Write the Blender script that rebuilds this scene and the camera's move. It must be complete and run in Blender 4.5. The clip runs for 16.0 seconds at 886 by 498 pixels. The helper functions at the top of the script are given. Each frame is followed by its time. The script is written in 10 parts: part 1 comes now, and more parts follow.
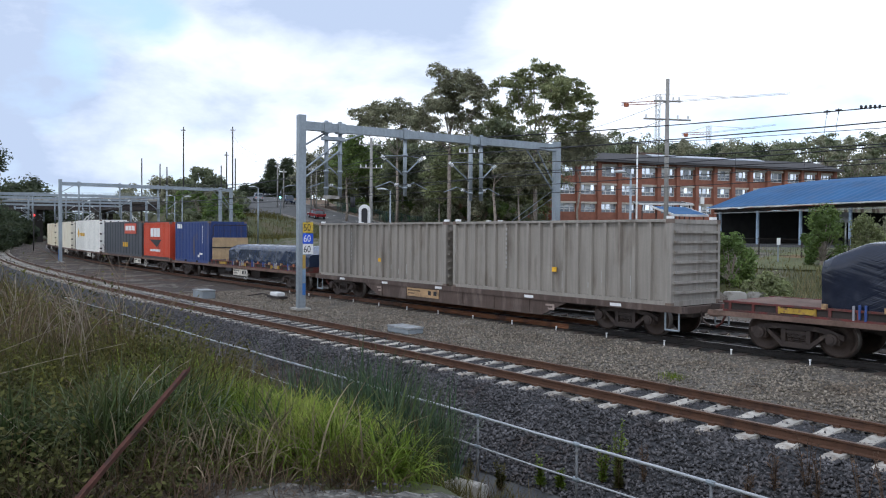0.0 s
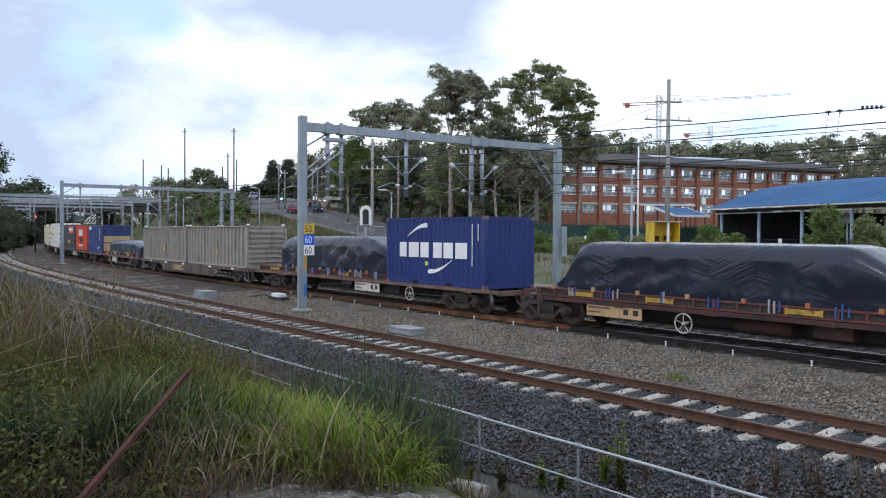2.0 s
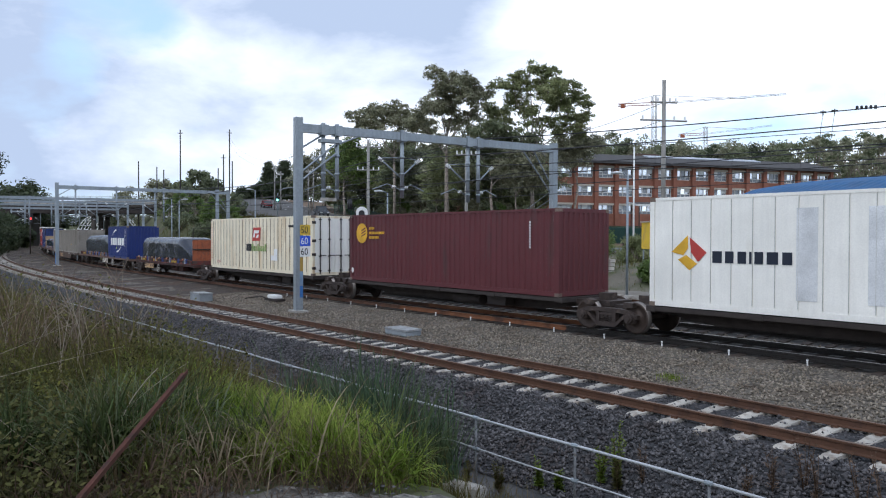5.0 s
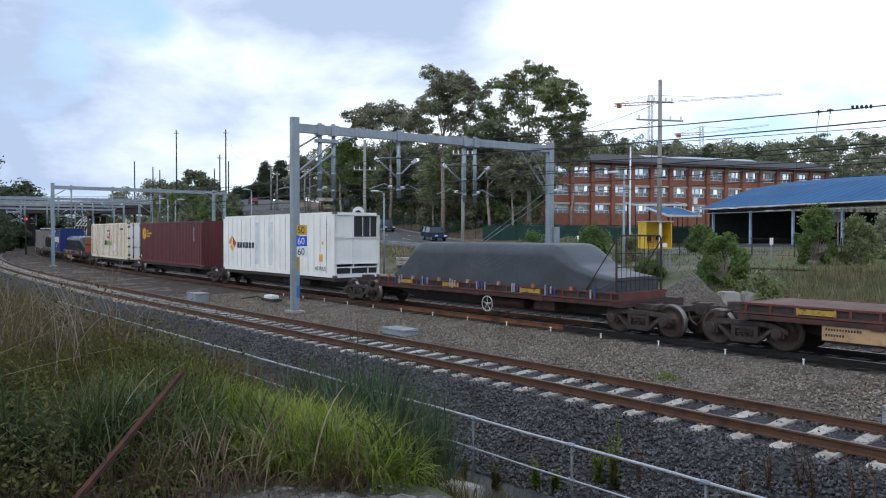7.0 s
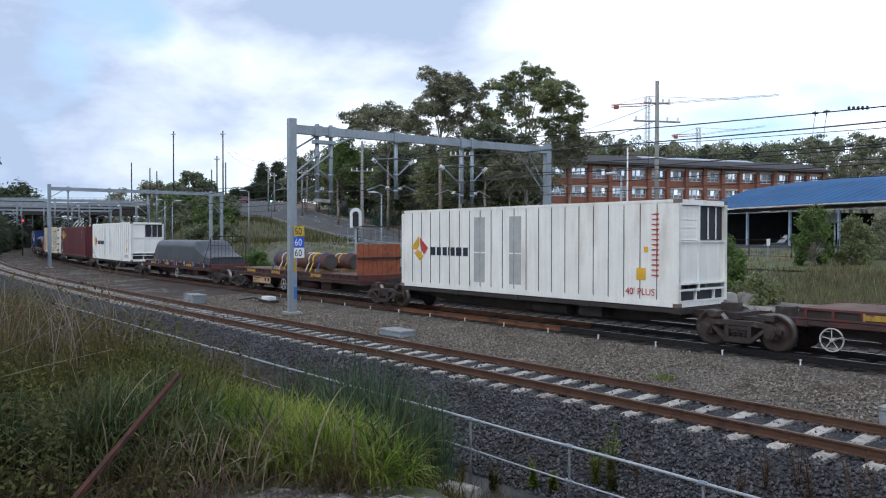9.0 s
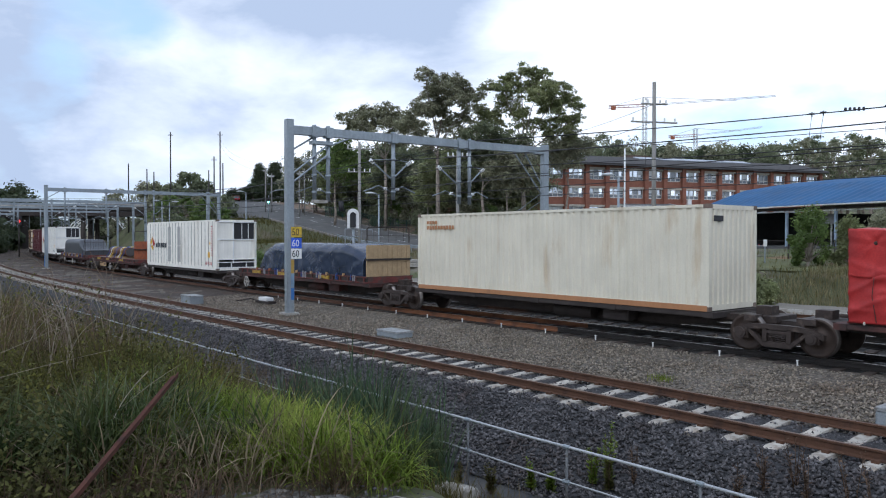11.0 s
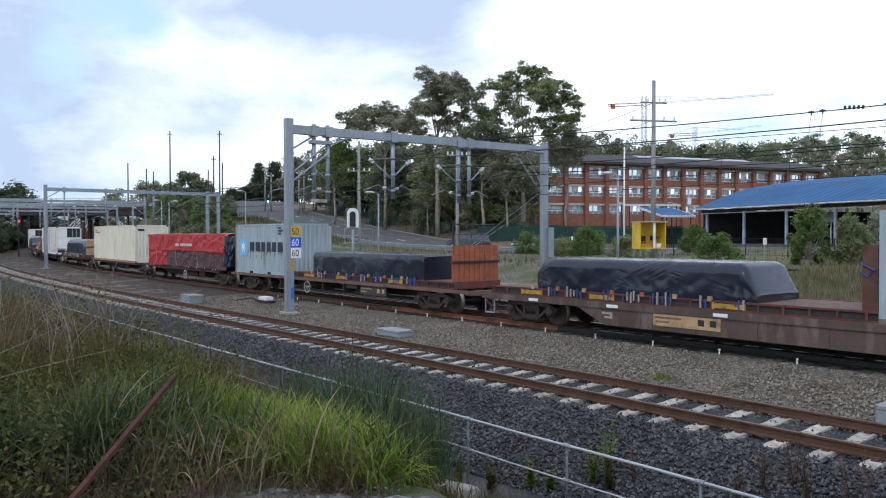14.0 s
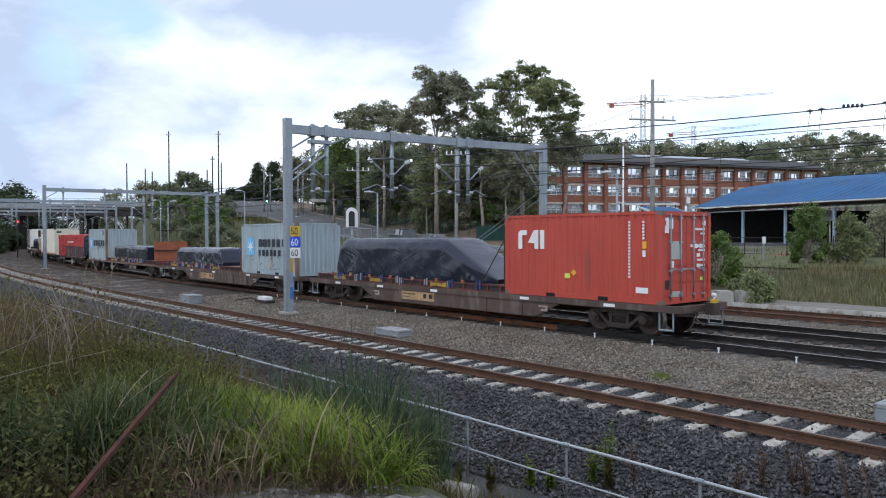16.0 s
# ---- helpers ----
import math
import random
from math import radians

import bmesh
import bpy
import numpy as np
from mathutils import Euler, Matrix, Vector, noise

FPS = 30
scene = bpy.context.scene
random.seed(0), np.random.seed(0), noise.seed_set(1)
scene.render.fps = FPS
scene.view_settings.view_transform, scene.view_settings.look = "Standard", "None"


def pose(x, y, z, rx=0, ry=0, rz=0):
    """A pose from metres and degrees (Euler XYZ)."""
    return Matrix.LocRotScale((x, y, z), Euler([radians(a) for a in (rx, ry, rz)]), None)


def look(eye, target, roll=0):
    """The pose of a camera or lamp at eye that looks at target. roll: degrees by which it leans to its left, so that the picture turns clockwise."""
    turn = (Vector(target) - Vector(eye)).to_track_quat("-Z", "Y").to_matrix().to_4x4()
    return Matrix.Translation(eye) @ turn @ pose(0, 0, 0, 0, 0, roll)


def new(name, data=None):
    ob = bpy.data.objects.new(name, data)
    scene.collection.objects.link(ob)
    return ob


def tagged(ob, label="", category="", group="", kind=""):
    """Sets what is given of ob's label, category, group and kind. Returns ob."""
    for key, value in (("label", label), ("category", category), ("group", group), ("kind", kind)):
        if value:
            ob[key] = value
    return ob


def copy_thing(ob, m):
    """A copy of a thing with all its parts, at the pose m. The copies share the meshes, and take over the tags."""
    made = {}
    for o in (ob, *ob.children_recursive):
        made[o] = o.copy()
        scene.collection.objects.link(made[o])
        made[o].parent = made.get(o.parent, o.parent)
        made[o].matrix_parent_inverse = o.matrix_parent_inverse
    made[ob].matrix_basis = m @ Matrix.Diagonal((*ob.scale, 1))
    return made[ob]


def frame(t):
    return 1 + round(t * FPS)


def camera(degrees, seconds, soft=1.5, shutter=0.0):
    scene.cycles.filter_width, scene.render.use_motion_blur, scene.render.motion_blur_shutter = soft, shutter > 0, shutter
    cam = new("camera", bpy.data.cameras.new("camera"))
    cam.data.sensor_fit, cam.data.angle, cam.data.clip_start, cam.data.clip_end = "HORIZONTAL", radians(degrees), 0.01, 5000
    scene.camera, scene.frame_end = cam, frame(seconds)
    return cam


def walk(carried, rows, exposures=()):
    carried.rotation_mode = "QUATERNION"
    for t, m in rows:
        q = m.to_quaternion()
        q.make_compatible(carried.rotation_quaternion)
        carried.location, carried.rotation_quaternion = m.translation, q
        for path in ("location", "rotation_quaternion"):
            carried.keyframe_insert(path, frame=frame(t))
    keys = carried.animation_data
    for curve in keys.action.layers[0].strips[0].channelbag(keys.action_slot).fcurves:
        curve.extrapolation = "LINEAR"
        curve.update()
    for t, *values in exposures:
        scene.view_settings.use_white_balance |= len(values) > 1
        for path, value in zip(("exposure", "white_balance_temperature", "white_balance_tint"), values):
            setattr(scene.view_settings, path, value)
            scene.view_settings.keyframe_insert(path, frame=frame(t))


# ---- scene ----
SECONDS = 16.0
EYE = (0.0, 0.0, 2.94)
cam = camera(60.64, SECONDS, soft=1.1)
# seconds, tilt, lean, turn in degrees: a tripod head that drifts slowly to one side
PATH = [(0.0, 88.834, -0.422, 0.009), (0.5, 88.84, -0.391, 0.041), (1.0, 88.854, -0.327, 0.07), (1.5, 88.871, -0.357, 0.084),
        (2.0, 88.904, -0.366, 0.1), (2.5, 88.933, -0.324, 0.073), (3.0, 88.966, -0.317, -0.002), (3.5, 88.997, -0.302, -0.052),
        (4.0, 88.994, -0.243, -0.095), (6.5, 88.951, -0.145, -0.367), (7.0, 88.965, -0.106, -0.444), (7.5, 88.995, -0.083, -0.495),
        (8.0, 89.009, -0.085, -0.531), (8.5, 89.041, -0.09, -0.586), (9.0, 89.054, -0.071, -0.642), (11.5, 89.124, -0.061, -0.853),
        (12.0, 89.13, -0.045, -0.838), (12.5, 89.121, -0.004, -0.822), (13.0, 89.096, 0.06, -0.818), (13.5, 89.069, 0.084, -0.828),
        (14.0, 89.039, 0.059, -0.862), (14.5, 89.031, 0.079, -0.878), (15.0, 89.031, 0.127, -0.9), (15.5, 89.004, 0.18, -0.917),
        (16.0, 88.997, 0.182, -0.927)]
walk(cam, [(t, pose(*EYE, rx, ry, rz)) for t, rx, ry, rz in PATH], [(0.0, 0.23, 6050, 11.5), (1.5, 0.26, 6050, 11.5), (3.5, 0.28, 6050, 11.5), (4.5, 0.2, 6000, 11.5), (6.5, 0.08, 5900, 11.0), (7.25, 0.15, 5950, 11.0), (8.0, 0.22, 6000, 11.0), (8.5, 0.16, 5950, 11.0), (9.0, 0.08, 5900, 11.0), (11.5, 0.10, 5900, 11.0), (12.5, 0.15, 5950, 11.0), (13.5, 0.25, 5980, 11.0), (14.5, 0.25, 5980, 11.0), (16.0, 0.24, 6050, 11.5)])

# ---- light ----
SUN_UP, SUN_ROUND = radians(48), radians(205)
world = bpy.data.worlds.new("overcast_sky")
scene.world = world
world.use_nodes = True
wn, wl = world.node_tree.nodes, world.node_tree.links
wn.clear()


def wnode(kind, **kw):
    n = wn.new(kind)
    for k, val in kw.items():
        n.inputs[k.replace("_", " ")].default_value = val
    return n


sky = wn.new("ShaderNodeTexSky")
sky.sky_type, sky.sun_disc, sky.sun_elevation, sky.sun_rotation = "NISHITA", False, SUN_UP, SUN_ROUND
wco = wn.new("ShaderNodeTexCoord")
wmap = wn.new("ShaderNodeMapping")
wmap.inputs["Scale"].default_value = (1.0, 1.0, 2.4)
wmap.inputs["Rotation"].default_value = (0.0, 0.0, radians(35))
wmap.inputs["Location"].default_value = (0.35, 0.1, 0.0)
wl.new(wco.outputs["Generated"], wmap.inputs["Vector"])
# thick cloud with a few gaps; its undersides are greyer overhead than near the horizon
puff = wnode("ShaderNodeTexNoise", Scale=2.2, Detail=8.0, Roughness=0.52, Distortion=0.2)
shade = wnode("ShaderNodeTexNoise", Scale=4.2, Detail=7.0, Roughness=0.55, Distortion=0.15)
wl.new(wmap.outputs[0], puff.inputs["Vector"])
wl.new(wmap.outputs[0], shade.inputs["Vector"])
cover = wn.new("ShaderNodeValToRGB")
cover.color_ramp.elements[0].position, cover.color_ramp.elements[1].position = 0.36, 0.47
wsep = wn.new("ShaderNodeSeparateXYZ")
wl.new(wco.outputs["Generated"], wsep.inputs[0])
high = wn.new("ShaderNodeMapRange")
high.inputs["From Min"].default_value, high.inputs["From Max"].default_value = 0.12, 0.30
high.inputs["To Min"].default_value, high.inputs["To Max"].default_value = 0.10, -0.15
wl.new(wsep.outputs["Z"], high.inputs["Value"])
wadd = wn.new("ShaderNodeMath")
wadd.operation = "ADD"
wl.new(shade.outputs["Fac"], wadd.inputs[0])
wl.new(high.outputs[0], wadd.inputs[1])


def cloud_part(first, way, inner, outer, gain):
    """Adds gain to a cloud value near one direction of the sky, with soft edges broken by the cloud's own noise."""
    dot = wn.new("ShaderNodeVectorMath")
    dot.operation = "DOT_PRODUCT"
    dot.inputs[1].default_value = Vector(way).normalized()
    wl.new(wco.outputs["Generated"], dot.inputs[0])
    rng_ = wn.new("ShaderNodeMapRange")
    rng_.interpolation_type = "SMOOTHSTEP"
    rng_.inputs["From Min"].default_value, rng_.inputs["From Max"].default_value = math.cos(radians(outer)), math.cos(radians(inner))
    rng_.inputs["To Min"].default_value, rng_.inputs["To Max"].default_value = 0.0, gain
    wl.new(dot.outputs["Value"], rng_.inputs["Value"])
    a = wn.new("ShaderNodeMath")
    a.operation = "ADD"
    wl.new(first, a.inputs[0])
    wl.new(rng_.outputs[0], a.inputs[1])
    return a.outputs[0]


# a break of pale blue to one side, a lavender-grey bank next to it, brighter cloud beyond
gaps = cloud_part(puff.outputs["Fac"], (-0.383, 0.891, 0.242), 1, 6, -0.17)
gaps = cloud_part(gaps, (-0.459, 0.873, 0.17), 1, 5, -0.10)
gaps = cloud_part(gaps, (-0.10, 0.96, 0.22), 2, 12, 0.12)
wl.new(gaps, cover.inputs[0])
dim = cloud_part(wadd.outputs[0], (-0.075, 0.96, 0.275), 2, 10, -0.25)
dim = cloud_part(dim, (-0.28, 0.93, 0.275), 1, 6, -0.03)
dim = cloud_part(dim, (-0.48, 0.87, 0.07), 3, 18, -0.29)
dim = cloud_part(dim, (-0.5, 0.86, 0.17), 2, 14, -0.06)
dim = cloud_part(dim, (-0.5, 0.87, 0.03), 3, 10, -0.10)
dim = cloud_part(dim, (-0.33, 0.93, 0.17), 1, 6, 0.07)
dim = cloud_part(dim, (0.3, 0.92, 0.25), 4, 16, 0.14)
tone = wn.new("ShaderNodeValToRGB")
tone.color_ramp.elements[0].position, tone.color_ramp.elements[1].position = 0.20, 0.56
tone.color_ramp.elements[0].color = (5.9, 6.9, 8.6, 1)
tone.color_ramp.elements[1].color = (13.2, 13.6, 14.2, 1)
wl.new(dim, tone.inputs[0])
blue = wn.new("ShaderNodeMix")
blue.data_type = "RGBA"
blue.blend_type = "ADD"
blue.inputs["Factor"].default_value = 1.0
blue.inputs["B"].default_value = (4.0, 5.2, 6.5, 1)
wl.new(sky.outputs["Color"], blue.inputs["A"])
blend = wn.new("ShaderNodeMix")
blend.data_type = "RGBA"
wl.new(cover.outputs["Color"], blend.inputs["Factor"])
wl.new(blue.outputs["Result"], blend.inputs["A"])
wl.new(tone.outputs["Color"], blend.inputs["B"])
bg = wnode("ShaderNodeBackground", Strength=0.085)
wl.new(blend.outputs["Result"], bg.inputs["Color"])
wout = wn.new("ShaderNodeOutputWorld")
wl.new(bg.outputs[0], wout.inputs[0])
sun = new("sun", bpy.data.lights.new("sun", "SUN"))
sun.data.energy, sun.data.angle, sun.data.color = 0.7, radians(14), (1.0, 0.97, 0.93)
sun.matrix_world = look((0, 0, 50), Vector((0, 0, 50)) - Vector((math.sin(SUN_ROUND) * math.cos(SUN_UP), math.cos(SUN_ROUND) * math.cos(SUN_UP), math.sin(SUN_UP))))


# ---- materials ----
def mat(name, base, rough=0.7, metal=0.0, vary=0.25, scale=1.5, grain=40.0, gvary=0.15, bump=0.15, second=None, cut=(0.52, 0.68), sscale=None, streak=0.0, island=0.0, obj=0.0, spec=0.4, bscale=None):
    """A painted, earthen or metal surface: base colour, a slow variation, a fine grain, a second colour in patches, streaks downwards."""
    m = bpy.data.materials.new(name)
    m.use_nodes = True
    n, l = m.node_tree.nodes, m.node_tree.links
    b = n["Principled BSDF"]
    b.inputs["Roughness"].default_value, b.inputs["Metallic"].default_value = rough, metal
    b.inputs["Specular IOR Level"].default_value = spec
    co = n.new("ShaderNodeTexCoord")

    def noise_tex(sc, stretch=None, detail=6.0):
        t = n.new("ShaderNodeTexNoise")
        t.inputs["Scale"].default_value, t.inputs["Detail"].default_value = sc, detail
        if stretch:
            mp = n.new("ShaderNodeMapping")
            mp.inputs["Scale"].default_value = stretch
            l.new(co.outputs["Object"], mp.inputs["Vector"])
            l.new(mp.outputs[0], t.inputs["Vector"])
        else:
            l.new(co.outputs["Object"], t.inputs["Vector"])
        return t.outputs["Fac"]

    def level(fac, amount):
        r = n.new("ShaderNodeMapRange")
        r.inputs["From Min"].default_value, r.inputs["From Max"].default_value = 0.25, 0.75
        r.inputs["To Min"].default_value, r.inputs["To Max"].default_value = 1 - amount, 1 + amount
        l.new(fac, r.inputs["Value"])
        return r.outputs[0]

    def times(col, fac):
        x = n.new("ShaderNodeVectorMath")
        x.operation = "SCALE"
        l.new(col, x.inputs[0])
        l.new(fac, x.inputs["Scale"])
        return x.outputs[0]

    rgb = n.new("ShaderNodeRGB")
    rgb.outputs[0].default_value = (*base, 1)
    col = rgb.outputs[0]
    if second:
        ramp = n.new("ShaderNodeValToRGB")
        ramp.color_ramp.elements[0].position, ramp.color_ramp.elements[1].position = cut
        l.new(noise_tex(sscale or scale * 1.7, (1, 1, 0.25) if streak else None, 9.0), ramp.inputs[0])
        mx = n.new("ShaderNodeMix")
        mx.data_type = "RGBA"
        l.new(ramp.outputs[0], mx.inputs["Factor"])
        l.new(col, mx.inputs["A"])
        mx.inputs["B"].default_value = (*second, 1)
        col = mx.outputs["Result"]
    col = times(col, level(noise_tex(scale), vary))
    g = noise_tex(grain, None, 4.0)
    col = times(col, level(g, gvary))
    if streak:
        col = times(col, level(noise_tex(9.0, (1, 1, 0.06)), streak))
    if island:
        geo = n.new("ShaderNodeNewGeometry")
        r = n.new("ShaderNodeMapRange")
        r.inputs["To Min"].default_value, r.inputs["To Max"].default_value = 1 - island, 1 + island
        l.new(geo.outputs["Random Per Island"], r.inputs["Value"])
        col = times(col, r.outputs[0])
    if obj:
        oi = n.new("ShaderNodeObjectInfo")
        r = n.new("ShaderNodeMapRange")
        r.inputs["To Min"].default_value, r.inputs["To Max"].default_value = 1 - obj, 1 + obj
        l.new(oi.outputs["Random"], r.inputs["Value"])
        col = times(col, r.outputs[0])
    l.new(col, b.inputs["Base Color"])
    if bump:
        bp = n.new("ShaderNodeBump")
        bp.inputs["Strength"].default_value, bp.inputs["Distance"].default_value = bump, 0.02
        l.new(noise_tex(bscale, None, 3.0) if bscale else g, bp.inputs["Height"])
        l.new(bp.outputs[0], b.inputs["Normal"])
    return m


def pebbles(name, base, other, size, bump=1.0, vary=0.45, dirt=None):
    """Crushed stone: one tone a stone, dark joints by relief only."""
    m = mat(name, base, rough=0.9, vary=0.25, scale=0.35, grain=60, gvary=0.2, bump=0)
    n, l = m.node_tree.nodes, m.node_tree.links
    b = n["Principled BSDF"]
    co = n.new("ShaderNodeTexCoord")
    vo = n.new("ShaderNodeTexVoronoi")
    vo.inputs["Scale"].default_value = 1 / size
    l.new(co.outputs["Object"], vo.inputs["Vector"])
    mx = n.new("ShaderNodeMix")
    mx.data_type = "RGBA"
    sep = n.new("ShaderNodeSeparateColor")
    l.new(vo.outputs["Color"], sep.inputs[0])
    l.new(sep.outputs[0], mx.inputs["Factor"])
    old = b.inputs["Base Color"].links[0].from_socket
    l.new(old, mx.inputs["A"])
    mx.inputs["B"].default_value = (*other, 1)
    val = n.new("ShaderNodeMapRange")
    val.inputs["To Min"].default_value, val.inputs["To Max"].default_value = 1 - vary, 1 + vary
    l.new(sep.outputs[1], val.inputs["Value"])
    sc = n.new("ShaderNodeVectorMath")
    sc.operation = "SCALE"
    l.new(mx.outputs["Result"], sc.inputs[0])
    l.new(val.outputs[0], sc.inputs["Scale"])
    out = sc.outputs[0]
    if dirt:
        no = n.new("ShaderNodeTexNoise")
        no.inputs["Scale"].default_value, no.inputs["Detail"].default_value = 0.5, 8
        l.new(co.outputs["Object"], no.inputs["Vector"])
        rp = n.new("ShaderNodeValToRGB")
        rp.color_ramp.elements[0].position, rp.color_ramp.elements[1].position = 0.5, 0.66
        l.new(no.outputs["Fac"], rp.inputs[0])
        m2 = n.new("ShaderNodeMix")
        m2.data_type = "RGBA"
        l.new(rp.outputs[0], m2.inputs["Factor"])
        l.new(out, m2.inputs["A"])
        m2.inputs["B"].default_value = (*dirt, 1)
        out = m2.outputs["Result"]
    l.new(out, b.inputs["Base Color"])
    bp = n.new("ShaderNodeBump")
    bp.inputs["Strength"].default_value, bp.inputs["Distance"].default_value = bump, size * 0.9
    bp.invert = True
    l.new(vo.outputs["Distance"], bp.inputs["Height"])
    l.new(bp.outputs[0], b.inputs["Normal"])
    return m


M_DIRT = mat("grassy_earth", (0.07, 0.075, 0.03), 0.95, vary=0.35, scale=0.25, grain=14, gvary=0.35, bump=0.6, second=(0.11, 0.09, 0.055), sscale=0.4, bscale=9)
M_BALLAST = pebbles("grey_ballast", (0.17, 0.15, 0.125), (0.11, 0.094, 0.076), 0.075, dirt=(0.115, 0.09, 0.065))
M_BALLAST_OLD = pebbles("dirty_brown_ballast", (0.085, 0.064, 0.05), (0.05, 0.039, 0.032), 0.085, dirt=(0.105, 0.062, 0.04))
M_BALLAST_DARK = pebbles("dark_ballast", (0.050, 0.049, 0.052), (0.029, 0.029, 0.031), 0.075)
M_RAIL = mat("rusty_rail_steel", (0.12, 0.062, 0.038), 0.75, 0.3, vary=0.2, scale=2, grain=30, second=(0.075, 0.042, 0.03))
M_RAILTOP = mat("worn_rail_head", (0.22, 0.19, 0.17), 0.35, 0.9, vary=0.1, grain=50)
M_RUSTTOP = mat("brown_rail_head", (0.16, 0.10, 0.07), 0.55, 0.5, vary=0.2, grain=50)
M_CONCRETE = mat("weathered_concrete", (0.42, 0.40, 0.36), 0.9, vary=0.22, scale=1.2, grain=45, bump=0.25, second=(0.24, 0.21, 0.17), obj=0.15)
M_SLEEPER = mat("pale_concrete_sleeper", (0.42, 0.39, 0.34), 0.9, vary=0.25, scale=4, grain=45, bump=0.25, second=(0.26, 0.22, 0.18), cut=(0.46, 0.64), sscale=6, obj=0.22)
M_TIMBER = mat("dark_timber_sleeper", (0.055, 0.042, 0.034), 0.95, vary=0.3, scale=3, grain=40, obj=0.3)
M_GALV = mat("galvanised_steel", (0.29, 0.325, 0.35), 0.5, 0.5, vary=0.14, scale=1.5, grain=12, gvary=0.1, streak=0.1)
M_WHITE = mat("white_paint", (0.8, 0.8, 0.78), 0.5, vary=0.08, grain=30, gvary=0.05, bump=0.03)
M_BLACK = mat("black_paint", (0.025, 0.025, 0.028), 0.6, vary=0.2)
M_WHEEL = mat("greasy_wheel_steel", (0.075, 0.055, 0.045), 0.6, 0.5, vary=0.25, scale=5)
M_TREAD = mat("worn_wheel_tread", (0.21, 0.19, 0.175), 0.45, 0.8, vary=0.2)
M_BOGIE = mat("oily_brown_bogie", (0.055, 0.041, 0.035), 0.65, 0.2, vary=0.3, scale=4, grain=25, second=(0.105, 0.078, 0.062), cut=(0.54, 0.7), sscale=6)
M_UNDER = mat("dark_underframe", (0.045, 0.036, 0.032), 0.8, 0.1, vary=0.3, scale=3)
M_WAGRED = mat("faded_red_oxide", (0.14, 0.036, 0.03), 0.7, vary=0.3, scale=2, grain=20, second=(0.075, 0.045, 0.038), cut=(0.46, 0.62), sscale=3.5)
M_WAGBROWN = mat("brown_wagon_paint", (0.09, 0.062, 0.05), 0.7, vary=0.25, scale=1.4, grain=20, second=(0.16, 0.12, 0.10), sscale=3, streak=0.15)
# darker copy of the wagon red: shadow below the racks put into the colour
M_WAGSHADE = mat("shaded_grimy_red_wagon", (0.075, 0.032, 0.027), 0.8, vary=0.3, scale=2, grain=20, second=(0.04, 0.028, 0.025), cut=(0.45, 0.62), sscale=3)
M_DECK = mat("worn_deck_plate", (0.165, 0.105, 0.08), 0.85, vary=0.3, scale=1.5, grain=15, second=(0.12, 0.08, 0.06))
M_YELLOW = mat("yellow_paint", (0.62, 0.42, 0.04), 0.55, vary=0.15, second=(0.35, 0.24, 0.06), sscale=6)
M_POCKET = mat("chipped_yellow_paint", (0.42, 0.27, 0.04), 0.7, vary=0.25, scale=3, second=(0.16, 0.08, 0.05), sscale=8)
M_TAN = mat("tan_board", (0.42, 0.30, 0.17), 0.75, vary=0.15, scale=4, grain=20)


# ---- builders ----
def bm_new():
    return bmesh.new()


def box(bm, x0, x1, y0, y1, z0, z1, m=None):
    vs = [bm.verts.new((x, y, z)) for z in (z0, z1) for x, y in ((x0, y0), (x1, y0), (x1, y1), (x0, y1))]
    for q in ((3, 2, 1, 0), (4, 5, 6, 7), (0, 1, 5, 4), (1, 2, 6, 5), (2, 3, 7, 6), (3, 0, 4, 7)):
        bm.faces.new([vs[i] for i in q])
    if m is not None:
        for p in vs:
            p.co = m @ p.co
    return vs


def tube(bm, pts, r, seg=8, caps=True):
    """A round bar along a line of points; r: one radius or one a point."""
    pts = [Vector(p) for p in pts]
    rs = r if isinstance(r, (list, tuple)) else [r] * len(pts)
    rings = []
    for i, p in enumerate(pts):
        d = (pts[min(i + 1, len(pts) - 1)] - pts[max(i - 1, 0)]).normalized()
        a = d.cross(Vector((0, 0, 1)) if abs(d.z) < 0.9 else Vector((1, 0, 0))).normalized()
        b = d.cross(a)
        rings.append([bm.verts.new(p + (a * math.cos(2 * math.pi * k / seg) + b * math.sin(2 * math.pi * k / seg)) * rs[i]) for k in range(seg)])
    for q, w in zip(rings, rings[1:]):
        for k in range(seg):
            f = bm.faces.new((q[k], q[(k + 1) % seg], w[(k + 1) % seg], w[k]))
            f.smooth = seg > 6
    if caps:
        bm.faces.new(rings[0])
        bm.faces.new(rings[-1][::-1])


def extrude(bm, outline, vec):
    """A prism: a closed outline of points and the way along which it is drawn."""
    vec = Vector(vec)
    a = [bm.verts.new(p) for p in outline]
    b = [bm.verts.new(Vector(p) + vec) for p in outline]
    for i in range(len(a)):
        j = (i + 1) % len(a)
        bm.faces.new((a[i], a[j], b[j], b[i]))
    bm.faces.new(a[::-1])
    bm.faces.new(b)


def mesh_of(name, bm, material):
    bmesh.ops.recalc_face_normals(bm, faces=bm.faces)
    me = bpy.data.meshes.new(name)
    bm.to_mesh(me)
    bm.free()
    for m in material if isinstance(material, (list, tuple)) else (material,):
        me.materials.append(m)
    return me


def part(name, bm, material, parent=None, label="", at=None):
    ob = new(name, bm if isinstance(bm, bpy.types.Mesh) else mesh_of(name, bm, material))
    ob.parent = parent
    if at is not None:
        ob.matrix_local = at
    return tagged(ob, label)


